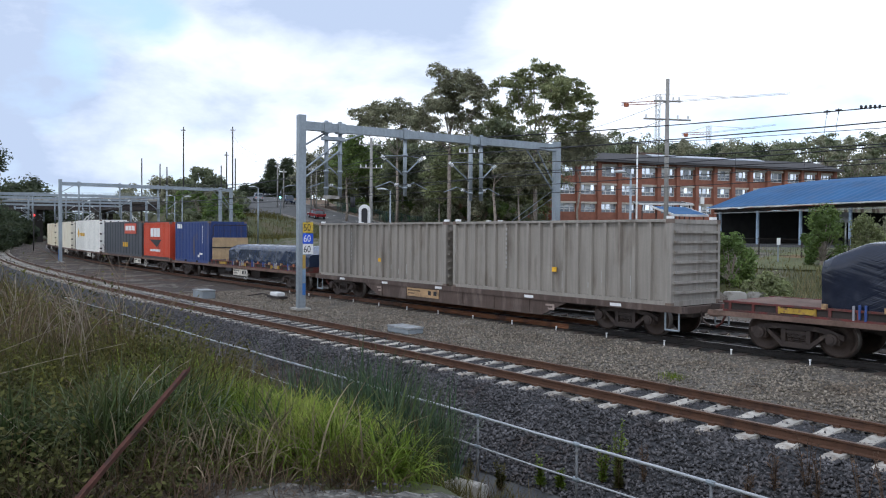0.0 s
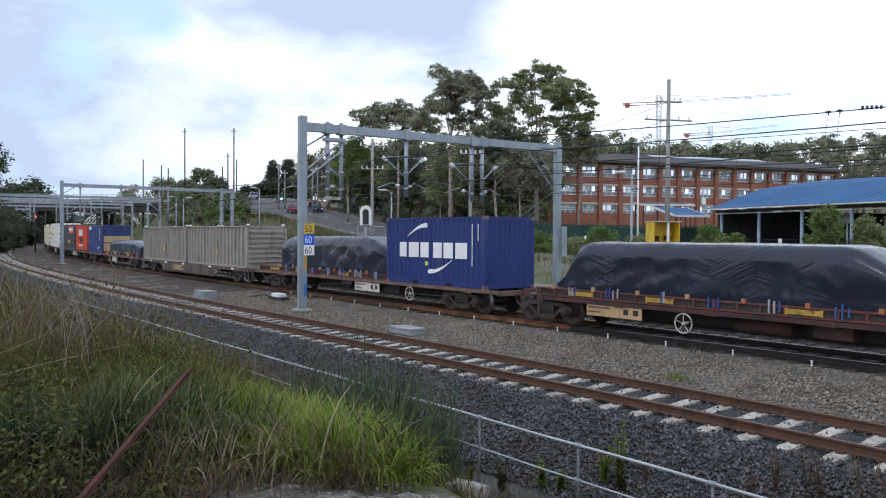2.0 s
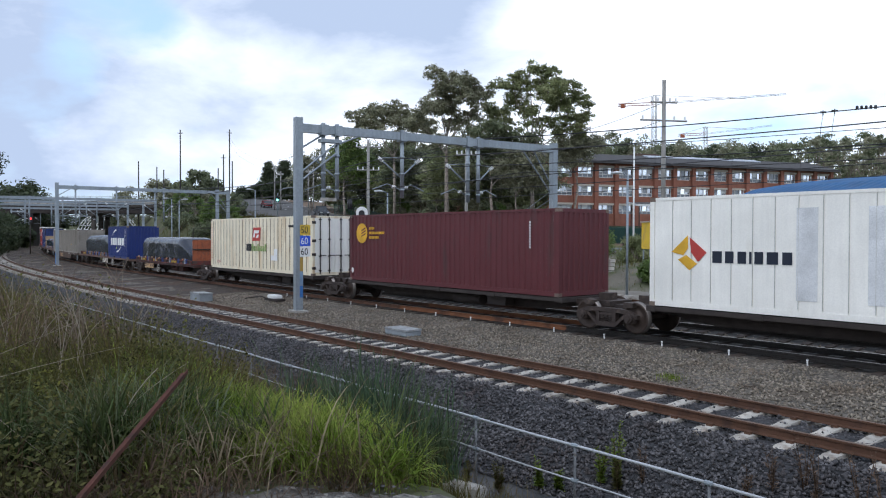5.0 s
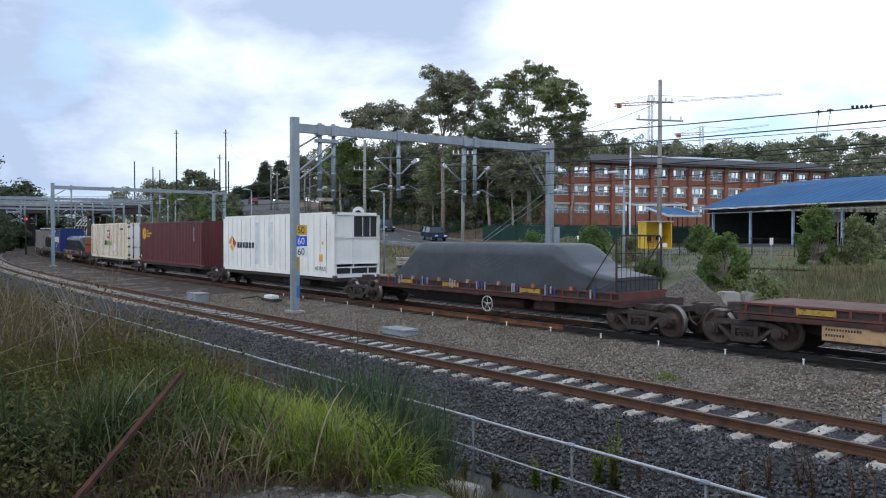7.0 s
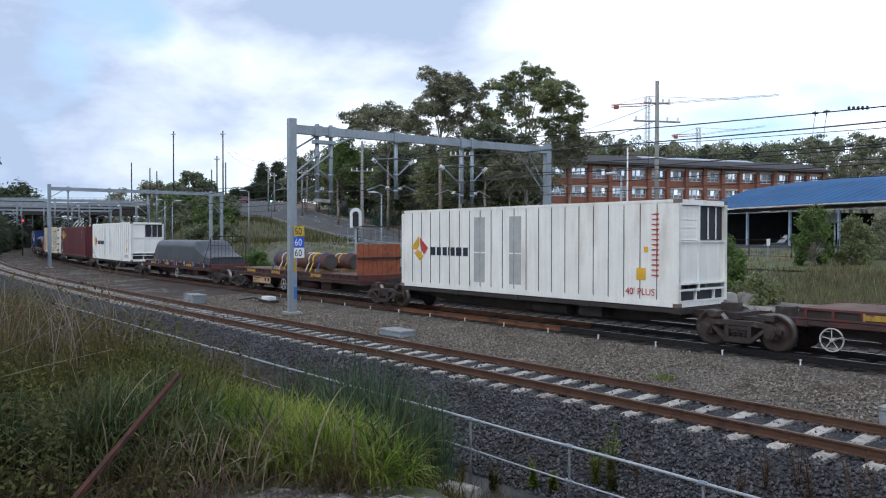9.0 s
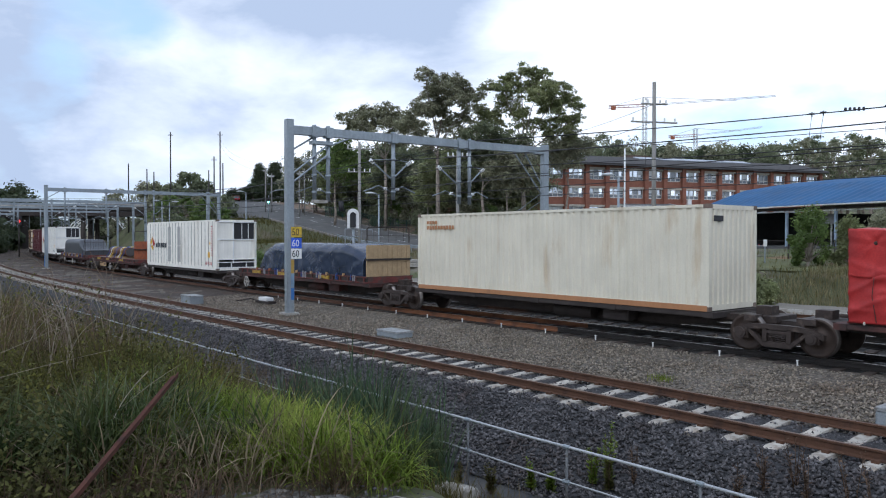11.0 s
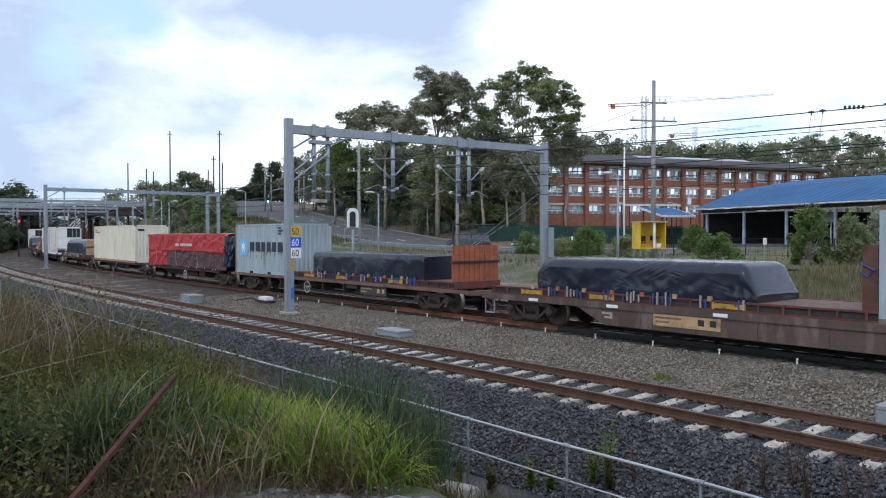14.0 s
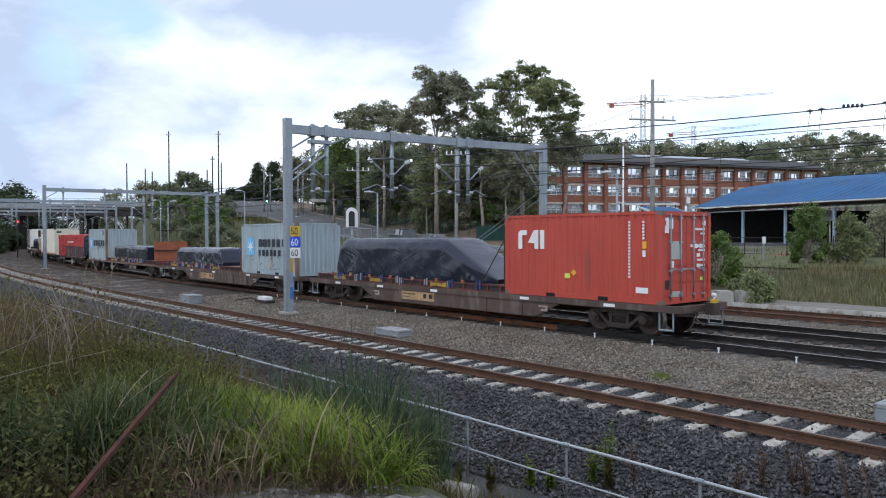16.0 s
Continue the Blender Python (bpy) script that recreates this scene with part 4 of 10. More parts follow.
c = container(152.7, 6.06, 2.591, M_NAVY, "navy blue twenty-foot steel container with white marks")
bm = bm_new(); bars(bm, 3.03 - 0.4, 2.15, 0.33, 0.3, 3, 1.222); patch(bm, 3.03, 4.5, 5.0, 0.5, 0.62); patch(bm, 3.03, 4.2, 4.5, 0.35, 0.5); decal(c, "emblem", bm, M_WHITE, "white letter blocks")
code_bars(c, M_WHITE, 3.03, 5.0, 2.3, 12)
c = container(159.9, 6.06, 2.591, M_ORANGE, "bright orange-red twenty-foot container with white emblem", rear="ribbed")
bm = bm_new(); bars(bm, 3.03 - 1.7, 1.55, 0.75, 0.62, 3, 1.222, 0.1); bars(bm, 3.03 - 1.6, 0.5, 0.2, 0.16, 12, 1.222); decal(c, "emblem", bm, M_WHITE, "white block letters")
bm = bm_new(); slanted(bm, 3.03, [(1.5, 1.35), (4.2, 1.35), (3.2, 0.8), (2.6, 1.0)]); patch(bm, 3.03, 0.1, 5.9, 0.0, 0.16); decal(c, "emblem", bm, M_BLACK, "black wedge emblem")
c = container(169.4, 11.9, 2.7, M_CHAR, "dark charcoal forty-foot container with red sign", pitch=0.9, share=0.3, rear="ribbed")
bm = bm_new(); patch(bm, 5.95, 6.9, 10.4, 1.75, 2.55); decal(c, "sign_panel", bm, M_ORANGE, "orange-red rectangle")
bm = bm_new(); bars(bm, 5.95 - 7.2, 2.0, 0.95, 0.36, 3, 1.226, 0.12); decal(c, "emblem", bm, M_WHITE, "white letter blocks")
bm = bm_new(); bars(bm, 5.95 - 6.4, 0.7, 0.55, 0.35, 3, 1.222); decal(c, "emblem", bm, M_GOLD, "gold letter blocks")
c = container(183.3, 12.4, 2.95, M_REEF, "white refrigerated container with black door hinges", pitch=0.62, depth=0.03, share=0.96, slope=0.02, rear="white doors")
bm = bm_new(); slanted(bm, 6.2, [(1.2, 1.6), (1.7, 2.2), (2.2, 1.6), (1.7, 1.2)]); bars(bm, 6.2 - 2.6, 1.4, 0.4, 0.3, 6, 1.226); decal(c, "emblem", bm, M_GOLD, "faded gold diamond and letters")
container(198.6, 12.2, 2.9, M_IVORY, "off-white forty-foot container with dark door gear", rear="white doors")
container(214.0, 12.2, 2.8, M_CREAM, "cream forty-foot steel container with dark door gear", rear="white doors")
for s8, L in ((131.35, 9.4), (121.6, 9.28)):
    c = container(s8, L, 2.43, M_GREIGE, "weathered grey ribbed steel container with white scuffs", base=0.97, pitch=0.52, depth=0.1, share=0.18, slope=0.07, rear="ribbed", group="pair of grey containers")
    bm = bm_new()
    for k in range(6):
        u = 2.2 + 0.52 * random.randrange(1, 12)
        z = random.uniform(0.2, 0.6)
        patch(bm, L / 2, u, u + random.uniform(0.015, 0.03), z, z + random.uniform(0.15, 0.4), 1.2)
    for k in range(9):
        patch(bm, L / 2, 2.78, 2.84, 2.1 - 0.16 * k, 2.19 - 0.16 * k, 1.205)
    pieces("scuff", bm, mat("chalky_scrape", (0.42, 0.41, 0.38), 0.8), c, "chalky white scrapes")
    bm = bm_new(); patch(bm, L / 2, 4.9, 5.1, 0.8, 0.95, 1.21); decal(c, "sticker", bm, M_GOLD, "small orange sticker")
    bm = bm_new()
    for u in (0.06, L - 0.2):
        for y in (1.0, -1.12):
            box(bm, L / 2 - u - 0.14, L / 2 - u + 0.02, y, y + 0.14, 2.43, 2.51)
    pieces("lifting_block", bm, M_WHITE, c, "white lifting block on the roof")
c = container(100.25, 6.058, 2.591, M_BLUE, "deep blue twenty-foot container with white block letters")
bm = bm_new()
letter_bars(bm, 3.029, ((0.91, 1.43), (1.51, 2.24), (2.28, 2.86), (3.08, 3.66), (3.70, 4.32), (4.38, 5.13)), 1.05, 1.63)
decal(c, "emblem", bm, M_WHITE, "six white letter blocks")
bm = bm_new()
up = [(1.45 + 0.16 * k, 1.86 + 0.52 * math.sin(min(1.0, k / 8) * math.pi / 2)) for k in range(9)]
slanted(bm, 3.029, up + [(2.75, 2.25)] + [(u, z - 0.02 - 0.17 * (k / 8)) for k, (u, z) in list(enumerate(up))[::-1]])
dn = [(4.25 - 0.17 * k, 0.98 - 0.54 * math.sin(min(1.0, k / 8) * math.pi / 2)) for k in range(9)]
slanted(bm, 3.029, dn + [(2.75, 0.5)] + [(u, z + 0.02 + 0.16 * (k / 8)) for k, (u, z) in list(enumerate(dn))[::-1]])
decal(c, "swoosh", bm, M_WHITE, "two curved white strokes")
bm = bm_new(); patch(bm, 3.029, 2.62, 2.78, 0.74, 0.9); decal(c, "sticker", bm, M_LIME, "lime sticker")
code_bars(c, M_WHITE, 3.029, 5.34, 2.3, 20, 0.075); code_bars(c, M_WHITE, 3.029, 5.66, 2.3, 8, 0.075)
c = container(73.17, 12.44, 2.87, M_CREAM, "cream forty-foot insulated container with brown stains and white doors", pitch=0.57, depth=0.03, share=0.965, slope=0.02, rear="white doors", door_m=M_REEF)
h = 6.22
M_JOINT = mat("rusted_joint", (0.13, 0.09, 0.06), 0.85, vary=0.3, scale=3, second=(0.2, 0.13, 0.08), sscale=5)
for x in [h - 0.4] + [h - 0.63 - 0.431 * k for k in range(27)]:
    bm = bm_new(); box(bm, x - 0.011, x + 0.011, 1.196, 1.223, 0.17, 2.77); part("joint_strip", bm, M_JOINT, c, "rusty vertical joint strip")
bm = bm_new(); slanted(bm, 6.22, [(5.78, 1.62), (5.93, 2.33), (6.85, 2.33), (6.76, 1.62)], 1.224); decal(c, "emblem_panel", bm, M_REDMARK, "dark red slanted panel")
bm = bm_new()
slanted(bm, 6.22, [(5.92, 1.80), (6.02, 2.18), (6.66, 2.18), (6.6, 2.02), (6.16, 2.02), (6.11, 1.80)], 1.231)
slanted(bm, 6.22, [(6.24, 1.78), (6.42, 1.95), (6.62, 1.95), (6.54, 1.78)], 1.231)
decal(c, "emblem", bm, M_WHITE, "white angular emblem")
bm = bm_new(); patch(bm, 6.22, 5.06, 5.34, 1.07, 1.45, 1.223); patch(bm, 6.22, 5.40, 5.68, 1.07, 1.45, 1.223); decal(c, "emblem", bm, M_BLACK, "two black letter blocks")
bm = bm_new()
for k in range(8):
    patch(bm, 6.22, 5.74 + k * 0.225, 5.74 + k * 0.225 + 0.17, 1.08, 1.45 if k in (0, 7, 3) else 1.35, 1.223)
decal(c, "emblem", bm, M_GREEN, "green letter blocks, partly rubbed off")
bm = bm_new(); patch(bm, 6.22, 8.03, 8.77, 0.62, 0.88, 1.223); patch(bm, 6.22, 8.4, 8.77, 0.88, 1.22, 1.223); decal(c, "clean_patch", bm, M_WHITE, "fresh white paint patch")
bm = bm_new()
for k in range(14):
    slanted(bm, 6.22, [(0.10, 0.55 + 0.15 * k), (0.2, 0.55 + 0.15 * k), (0.26, 0.575 + 0.15 * k), (0.2, 0.6 + 0.15 * k), (0.10, 0.6 + 0.15 * k)], 1.224)
decal(c, "arrow_marks", bm, M_REDMARK, "column of small red arrows")
words(c, "12.6M", 0.2, M_REDMARK, 6.22, 0.96, 0.32, label="red length marking")
code_bars(c, M_BLACK, 6.22, 10.1, 1.9, 9, 0.09)
bm = bm_new(); bars(bm, 6.22 - 10.0, 2.32, 0.11, 0.12, 9, 1.222); decal(c, "code_mark", bm, M_BLACK, "dark code marks")
c = container(57.56, 12.19, 2.81, M_MAROON, "maroon forty-foot corrugated container with gold disc")
bm = bm_new()
extrude(bm, [(6.095 - 0.95 + 0.42 * math.cos(2 * math.pi * k / 24), 1.222, 2.02 + 0.42 * math.sin(2 * math.pi * k / 24)) for k in range(24)], (0, 0.005, 0))
bars(bm, 6.095 - 1.5, 2.17, 0.105, 0.105, 4, 1.224, 0.3); bars(bm, 6.095 - 1.5, 1.98, 0.105, 0.105, 11, 1.224, 0.3); bars(bm, 6.095 - 1.5, 1.79, 0.105, 0.105, 7, 1.224, 0.3)
decal(c, "emblem", bm, M_GOLD, "gold disc and small letter blocks")
bm = bm_new()
for k in range(3):
    slanted(bm, 6.095, [(0.92, 1.86 + 0.12 * k), (1.24, 1.98 + 0.12 * k), (1.24, 2.03 + 0.12 * k), (0.92, 1.91 + 0.12 * k)], 1.229)
decal(c, "emblem_stroke", bm, M_MAROON, "slanted maroon stroke on the disc")
bm = bm_new(); extrude(bm, [(6.095 - 0.22 + 0.09 * math.cos(a), 1.222, 0.42 + 0.12 * math.sin(a)) for a in np.linspace(0, 2 * math.pi, 12, endpoint=False)], (0, 0.005, 0)); decal(c, "paint_blot", bm, M_WHITE, "white paint blot")
code_bars(c, M_WHITE, 6.095, 10.9, 2.4, 10)
for s8, L, H, m, lab in ((41.95, 12.29, 2.99, M_REEF, "clean white refrigerated container with coloured diamond"), (-5.18, 12.44, 2.95, M_REEF_OLD, "worn white refrigerated container with two grey patch panels")):
    c = container(s8, L, H, m, lab, pitch=0.56, depth=0.025, share=0.97, slope=0.015, rear="reefer", group="refrigerated containers")
    old = m is M_REEF_OLD
    h = L / 2
    k = 1.0 if old else 0.98
    x0 = 0.62 if old else 0.7
    bm = bm_new(); slanted(bm, h, [(x0, 1.5), (x0 + 0.5, 1.95), (x0 + 0.5, 1.6), (x0 + 0.36, 1.42)]); slanted(bm, h, [(x0 + 0.2, 1.3), (x0 + 0.55, 1.02), (x0 + 0.78, 1.2), (x0 + 0.45, 1.42)]); decal(c, "emblem", bm, M_GOLD, "gold diamond strokes")
    bm = bm_new(); slanted(bm, h, [(x0 + 0.55, 1.9), (x0 + 1.05, 1.5), (x0 + 0.8, 1.25), (x0 + 0.6, 1.5)]); decal(c, "emblem", bm, M_REDMARK, "red diamond stroke")
    bm = bm_new()
    for q, (u, wd) in enumerate(((0.0, 0.3), (0.36, 0.26), (0.70, 0.26), (1.02, 0.07), (1.15, 0.25), (1.46, 0.32), (1.85, 0.27))):
        u += x0 + 1.2
        letter_bars(bm, h, ((u, u + wd),), 1.24, 1.54)
    decal(c, "emblem", bm, M_LETTER, "dark letter blocks")
    bm = bm_new()
    for q in range(13):
        z = 0.85 + q * 0.14
        if old:
            slanted(bm, h, [(L - 0.85, z), (L - 0.7, z), (L - 0.7, z - 0.025), (L - 0.6, z + 0.02), (L - 0.7, z + 0.06), (L - 0.7, z + 0.035), (L - 0.85, z + 0.035)])
        else:
            patch(bm, h, L - 0.72, L - 0.65, z, z + 0.05)
    decal(c, "arrow_marks", bm, M_REDMARK if old else M_BLACK, "column of small red arrows" if old else "column of small black marks")
    bm = bm_new(); patch(bm, h, L - 1.35, L - 1.05, 0.72, 1.05); patch(bm, h, L - 1.1, L - 0.98, 1.5, 1.65); decal(c, "sticker", bm, M_GOLD, "yellow notice stickers")
    words(c, "40' PLUS", 0.27, M_REDMARK if old else M_CHAR, h, L - 1.72, 0.3, label="red length marking" if old else "dark grey length marking")
    if old:
        for u in (4.25, 6.0):
            bm = bm_new()
            patch(bm, h, u, u + 0.55, 0.35, 1.35, 1.212); patch(bm, h, u, u + 0.55, 1.4, 2.6, 1.212)
            part("patch_panel", bm, M_PANELGREY, c, "bare grey patch panel")
    else:
        for u in (4.1, 5.7):
            bm = bm_new()
            patch(bm, h, u, u + 0.5, 0.4, 2.6, 1.212)
            part("patch_panel", bm, mat("off_white_panel", (0.68, 0.69, 0.69), 0.5), c, "off-white patch panel")
c = container(-36.4, 12.2, 2.8, M_IVORY, "ivory forty-foot container with orange-brown bottom rail", pitch=0.28, depth=0.04, frame_m=None)
bm = bm_new(); patch(bm, 6.1, 0.05, 12.15, 0.0, 0.15); part("bottom_rail", bm, M_BROWNRAIL, c, "orange-brown bottom rail")
bm = bm_new(); bars(bm, 6.1 - 0.55, 2.42, 0.16, 0.12, 4, 1.226); bars(bm, 6.1 - 0.55, 2.22, 0.16, 0.14, 10, 1.226); decal(c, "emblem", bm, M_BROWNRAIL, "faded orange letter blocks")
bm = bm_new(); box(bm, -6.112, -6.1, 0.55, 1.0, 2.35, 2.5); decal(c, "code_mark", bm, M_BLACK, "dark code block")
for s8, m, lab in ((-63.33, M_BLUEGREY, "pale grey-blue twenty-foot container with black streaks and star emblem"), (-95.94, M_BLUEGREY, "pale grey twenty-foot container with rusty post and star emblem")):
    c = container(s8, 6.058, 2.591, m, lab, frame_m=m if s8 > -70 else m, group="grey-blue containers")
    sl = s8 < -70
    zs = (0.965, 1.86) if sl else (0.94, 1.81)
    us = (0.685, 1.5) if sl else (0.66, 1.46)
    bm = bm_new(); patch(bm, 3.029, *us, *zs); decal(c, "emblem_panel", bm, M_SKYBLUE, "sky blue square")
    bm = bm_new()
    zc = sum(zs) / 2
    star = []
    for k in range(14):
        rr = 0.36 if k % 2 == 0 else 0.125
        a = math.pi / 2 + 2 * math.pi * k / 14
        star.append((3.029 - sum(us) / 2 + rr * math.cos(a), 1.2275, zc + rr * math.sin(a)))
    extrude(bm, star, (0, 0.004, 0))
    decal(c, "star_emblem", bm, M_WHITE, "white seven-pointed star")
    bm = bm_new()
    if sl:
        letter_bars(bm, 3.029, ((2.01, 2.46), (2.51, 2.98), (3.04, 3.38), (3.49, 3.91), (4.0, 4.4), (4.57, 5.0)), 1.4, 1.79)
        letter_bars(bm, 3.029, ((2.01, 2.28), (2.41, 2.73), (2.84, 3.16), (3.29, 3.56), (3.68, 3.99), (4.14, 4.47), (4.70, 4.99)), 0.94, 1.25)
    else:
        letter_bars(bm, 3.029, ((1.79, 2.39), (2.49, 3.06), (3.15, 3.62), (3.76, 4.24), (4.35, 4.83), (4.96, 5.48)), 1.17, 1.65)
    decal(c, "emblem", bm, M_LETTER, "dark navy letter blocks")
    bm = bm_new(); bars(bm, 3.029 - 5.02, 2.32, 0.085, 0.09, 4, 1.222, 0.4); bars(bm, 3.029 - 5.02, 2.18, 0.085, 0.09, 7, 1.222, 0.4); bars(bm, 3.029 - 5.02, 2.04, 0.085, 0.09, 4, 1.222, 0.4); decal(c, "code_mark", bm, M_LETTER, "dark code marks")
    bm = bm_new(); slanted(bm, 3.029, [(3.1, 0.45), (3.19, 0.54), (3.28, 0.45), (3.19, 0.36)]) if sl else patch(bm, 3.029, 3.0, 3.12, 0.97, 1.08); decal(c, "sticker", bm, M_GOLD, "orange sticker")
    bm = bm_new()
    box(bm, -3.034, -2.86, 1.07, 1.2245, 0.13, 2.46)
    part("rusted_post_face", bm, M_RUSTY, c, "rust-stained corner post")
    if not sl:
        bm = bm_new()
        box(bm, 2.9, 3.034, 1.1, 1.2235, 0.13, 2.46)
        part("rusted_post_face", bm, M_RUSTY, c, "rust-stained corner post")
    bm = bm_new()
    for k in range(26):
        u = random.uniform(1.0, 5.5) if not sl else random.uniform(0.4, 5.6)
        if sl:
            z = random.choice((0.25, 0.5, 0.75, 0.9)) + random.uniform(-0.05, 0.05)
            patch(bm, 3.029, u, u + random.uniform(0.05, 0.16), z, z + 0.035, 1.2085)
        else:
            z = random.uniform(0.7, 1.25)
            patch(bm, 3.029, u, u + random.uniform(0.012, 0.03), z, z + random.uniform(0.15, 0.4), 1.2085)
    part("rust_streak", bm, mat("dark_streaks", (0.10, 0.085, 0.075), 0.9), c, "dark rust streaks")
c = container(-116.14, 6.058, 2.591, M_RED, "brick red twenty-foot container with white letters and yellow stickers", depth=0.03, rear="doors")
bm = bm_new()
slanted(bm, 3.029, [(0.62, 1.5), (0.62, 2.02), (0.72, 2.1), (1.0, 2.1), (1.0, 1.94), (0.8, 1.94), (0.8, 1.5)])
slanted(bm, 3.029, [(1.04, 1.7), (1.32, 2.1), (1.5, 2.1), (1.5, 1.5), (1.33, 1.5), (1.33, 1.68)])
patch(bm, 3.029, 1.57, 1.75, 1.5, 2.1)
decal(c, "emblem", bm, M_WHITE, "three angular white letter shapes")
bm = bm_new(); patch(bm, 3.029, 2.6, 2.8, 0.62, 0.77); decal(c, "sticker", bm, M_LIME, "lime sticker")
bm = bm_new(); slanted(bm, 3.029, [(2.83, 0.8), (2.95, 0.9), (3.06, 0.8), (2.95, 0.7)]); patch(bm, 3.029, 5.42, 5.55, 1.55, 1.75); decal(c, "sticker", bm, M_GOLD, "orange sticker")
code_bars(c, M_WHITE, 3.029, 4.95, 2.32, 18, 0.09); code_bars(c, M_WHITE, 3.029, 5.42, 2.32, 6, 0.09)
bm = bm_new(); patch(bm, 3.029, 5.2, 5.6, 0.3, 0.46); patch(bm, 3.029, 5.42, 5.52, 1.32, 1.5); decal(c, "notice", bm, M_WHITE, "white notice labels")
bm = bm_new()
for y, z, hh in ((0.95, 2.1, 0.3), (0.75, 2.1, 0.3), (-0.5, 1.55, 0.12), (-0.75, 1.55, 0.12), (-0.6, 1.3, 0.1), (-0.6, 1.0, 0.1), (-0.9, 2.2, 0.14)):
    box(bm, -3.012, -3.0, y - 0.08, y + 0.08, z, z + hh)
decal(c, "code_mark", bm, M_WHITE, "white door marks")
bm = bm_new(); box(bm, -3.008, -2.998, 0.25, 0.75, 1.25, 1.75); decal(c, "notice", bm, M_PANELGREY, "grey door notice")
for y0, y1, z0, z1, m_, lab in ((0.86, 1.08, 1.98, 2.16, M_WHITE, "white emblem block"), (-0.95, -0.45, 2.06, 2.12, M_WHITE, "white code line"), (-0.95, -0.7, 1.94, 1.99, M_WHITE, "white code line"), (-0.5, -0.2, 1.58, 1.66, M_WHITE, "white weight line"), (-0.95, -0.6, 1.58, 1.64, M_WHITE, "white weight line"), (-0.95, -0.6, 1.46, 1.52, M_WHITE, "white weight line"), (-0.95, -0.55, 1.18, 1.24, M_WHITE, "white weight line"), (-0.95, -0.65, 1.02, 1.08, M_WHITE, "white weight line"), (0.62, 0.8, 1.02, 1.2, M_WHITE, "round white notice"), (0.85, 1.05, 0.42, 0.68, M_UNDER, "dark data plate"), (0.85, 1.1, 0.2, 0.4, M_REDMARK, "fresh red patch"), (-0.85, -0.7, 0.62, 0.72, M_LIME, "lime sticker"), (0.2, 0.7, 0.2, 0.36, M_PANELGREY, "scuffed grey patch")):
    bm = bm_new(); box(bm, -3.006, -2.999, y0, y1, z0, z1); decal(c, "door_mark", bm, m_, lab)


# -- flat racks and their wrapped loads --
def wrap_mat(name, base, rough, crease, spec=0.5, bright=(0.12, 0.13, 0.15)):
    """Stretched sheet plastic: sheaves of fine slanting creases in patches over a dark glossy film."""
    m = mat(name, base, rough, vary=0.3, scale=0.8, grain=8, gvary=0.1, bump=0, spec=spec)
    n, l = m.node_tree.nodes, m.node_tree.links
    co = n.new("ShaderNodeTexCoord")
    last = None
    for ang, sc, st, lo in ((16, 2.4, crease, 0.56), (-26, 2.8, crease, 0.60), (52, 3.0, crease * 0.7, 0.62)):
        turned = n.new("ShaderNodeMapping")
        turned.inputs["Rotation"].default_value = (0, radians(ang), 0)
        l.new(co.outputs["Object"], turned.inputs["Vector"])
        mp = n.new("ShaderNodeMapping")
        mp.inputs["Scale"].default_value = (0.26, 0.6, 4.6)
        l.new(turned.outputs[0], mp.inputs["Vector"])
        t = n.new("ShaderNodeTexNoise")
        t.inputs["Scale"].default_value, t.inputs["Detail"].default_value = sc, 3.0
        l.new(mp.outputs[0], t.inputs["Vector"])
        where_ = n.new("ShaderNodeTexNoise")
        where_.inputs["Scale"].default_value, where_.inputs["Detail"].default_value = 0.75 + 0.2 * sc / 3, 1.0
        off = n.new("ShaderNodeVectorMath")
        off.operation = "ADD"
        off.inputs[1].default_value = (ang, sc, 0)
        l.new(co.outputs["Object"], off.inputs[0])
        l.new(off.outputs[0], where_.inputs["Vector"])
        mk = n.new("ShaderNodeMapRange")
        mk.inputs["From Min"].default_value, mk.inputs["From Max"].default_value = lo, lo + 0.12
        mk.inputs["To Min"].default_value, mk.inputs["To Max"].default_value = 0.05, 1.0
        l.new(where_.outputs["Fac"], mk.inputs["Value"])
        mid = n.new("ShaderNodeMath")
        mid.operation = "SUBTRACT"
        mid.inputs[1].default_value = 0.5
        l.new(t.outputs["Fac"], mid.inputs[0])
        ml = n.new("ShaderNodeMath")
        ml.operation = "MULTIPLY"
        l.new(mid.outputs[0], ml.inputs[0])
        l.new(mk.outputs[0], ml.inputs[1])
        bp = n.new("ShaderNodeBump")
        bp.inputs["Strength"].default_value, bp.inputs["Distance"].default_value = st, 0.06
        l.new(ml.outputs[0], bp.inputs["Height"])
        if last:
            l.new(last, bp.inputs["Normal"])
        last = bp.outputs[0]
    b = n["Principled BSDF"]
    l.new(last, b.inputs["Normal"])
    b.inputs["Coat Weight"].default_value, b.inputs["Coat Roughness"].default_value = 0.15, rough * 0.6
    l.new(last, b.inputs["Coat Normal"])
    return m


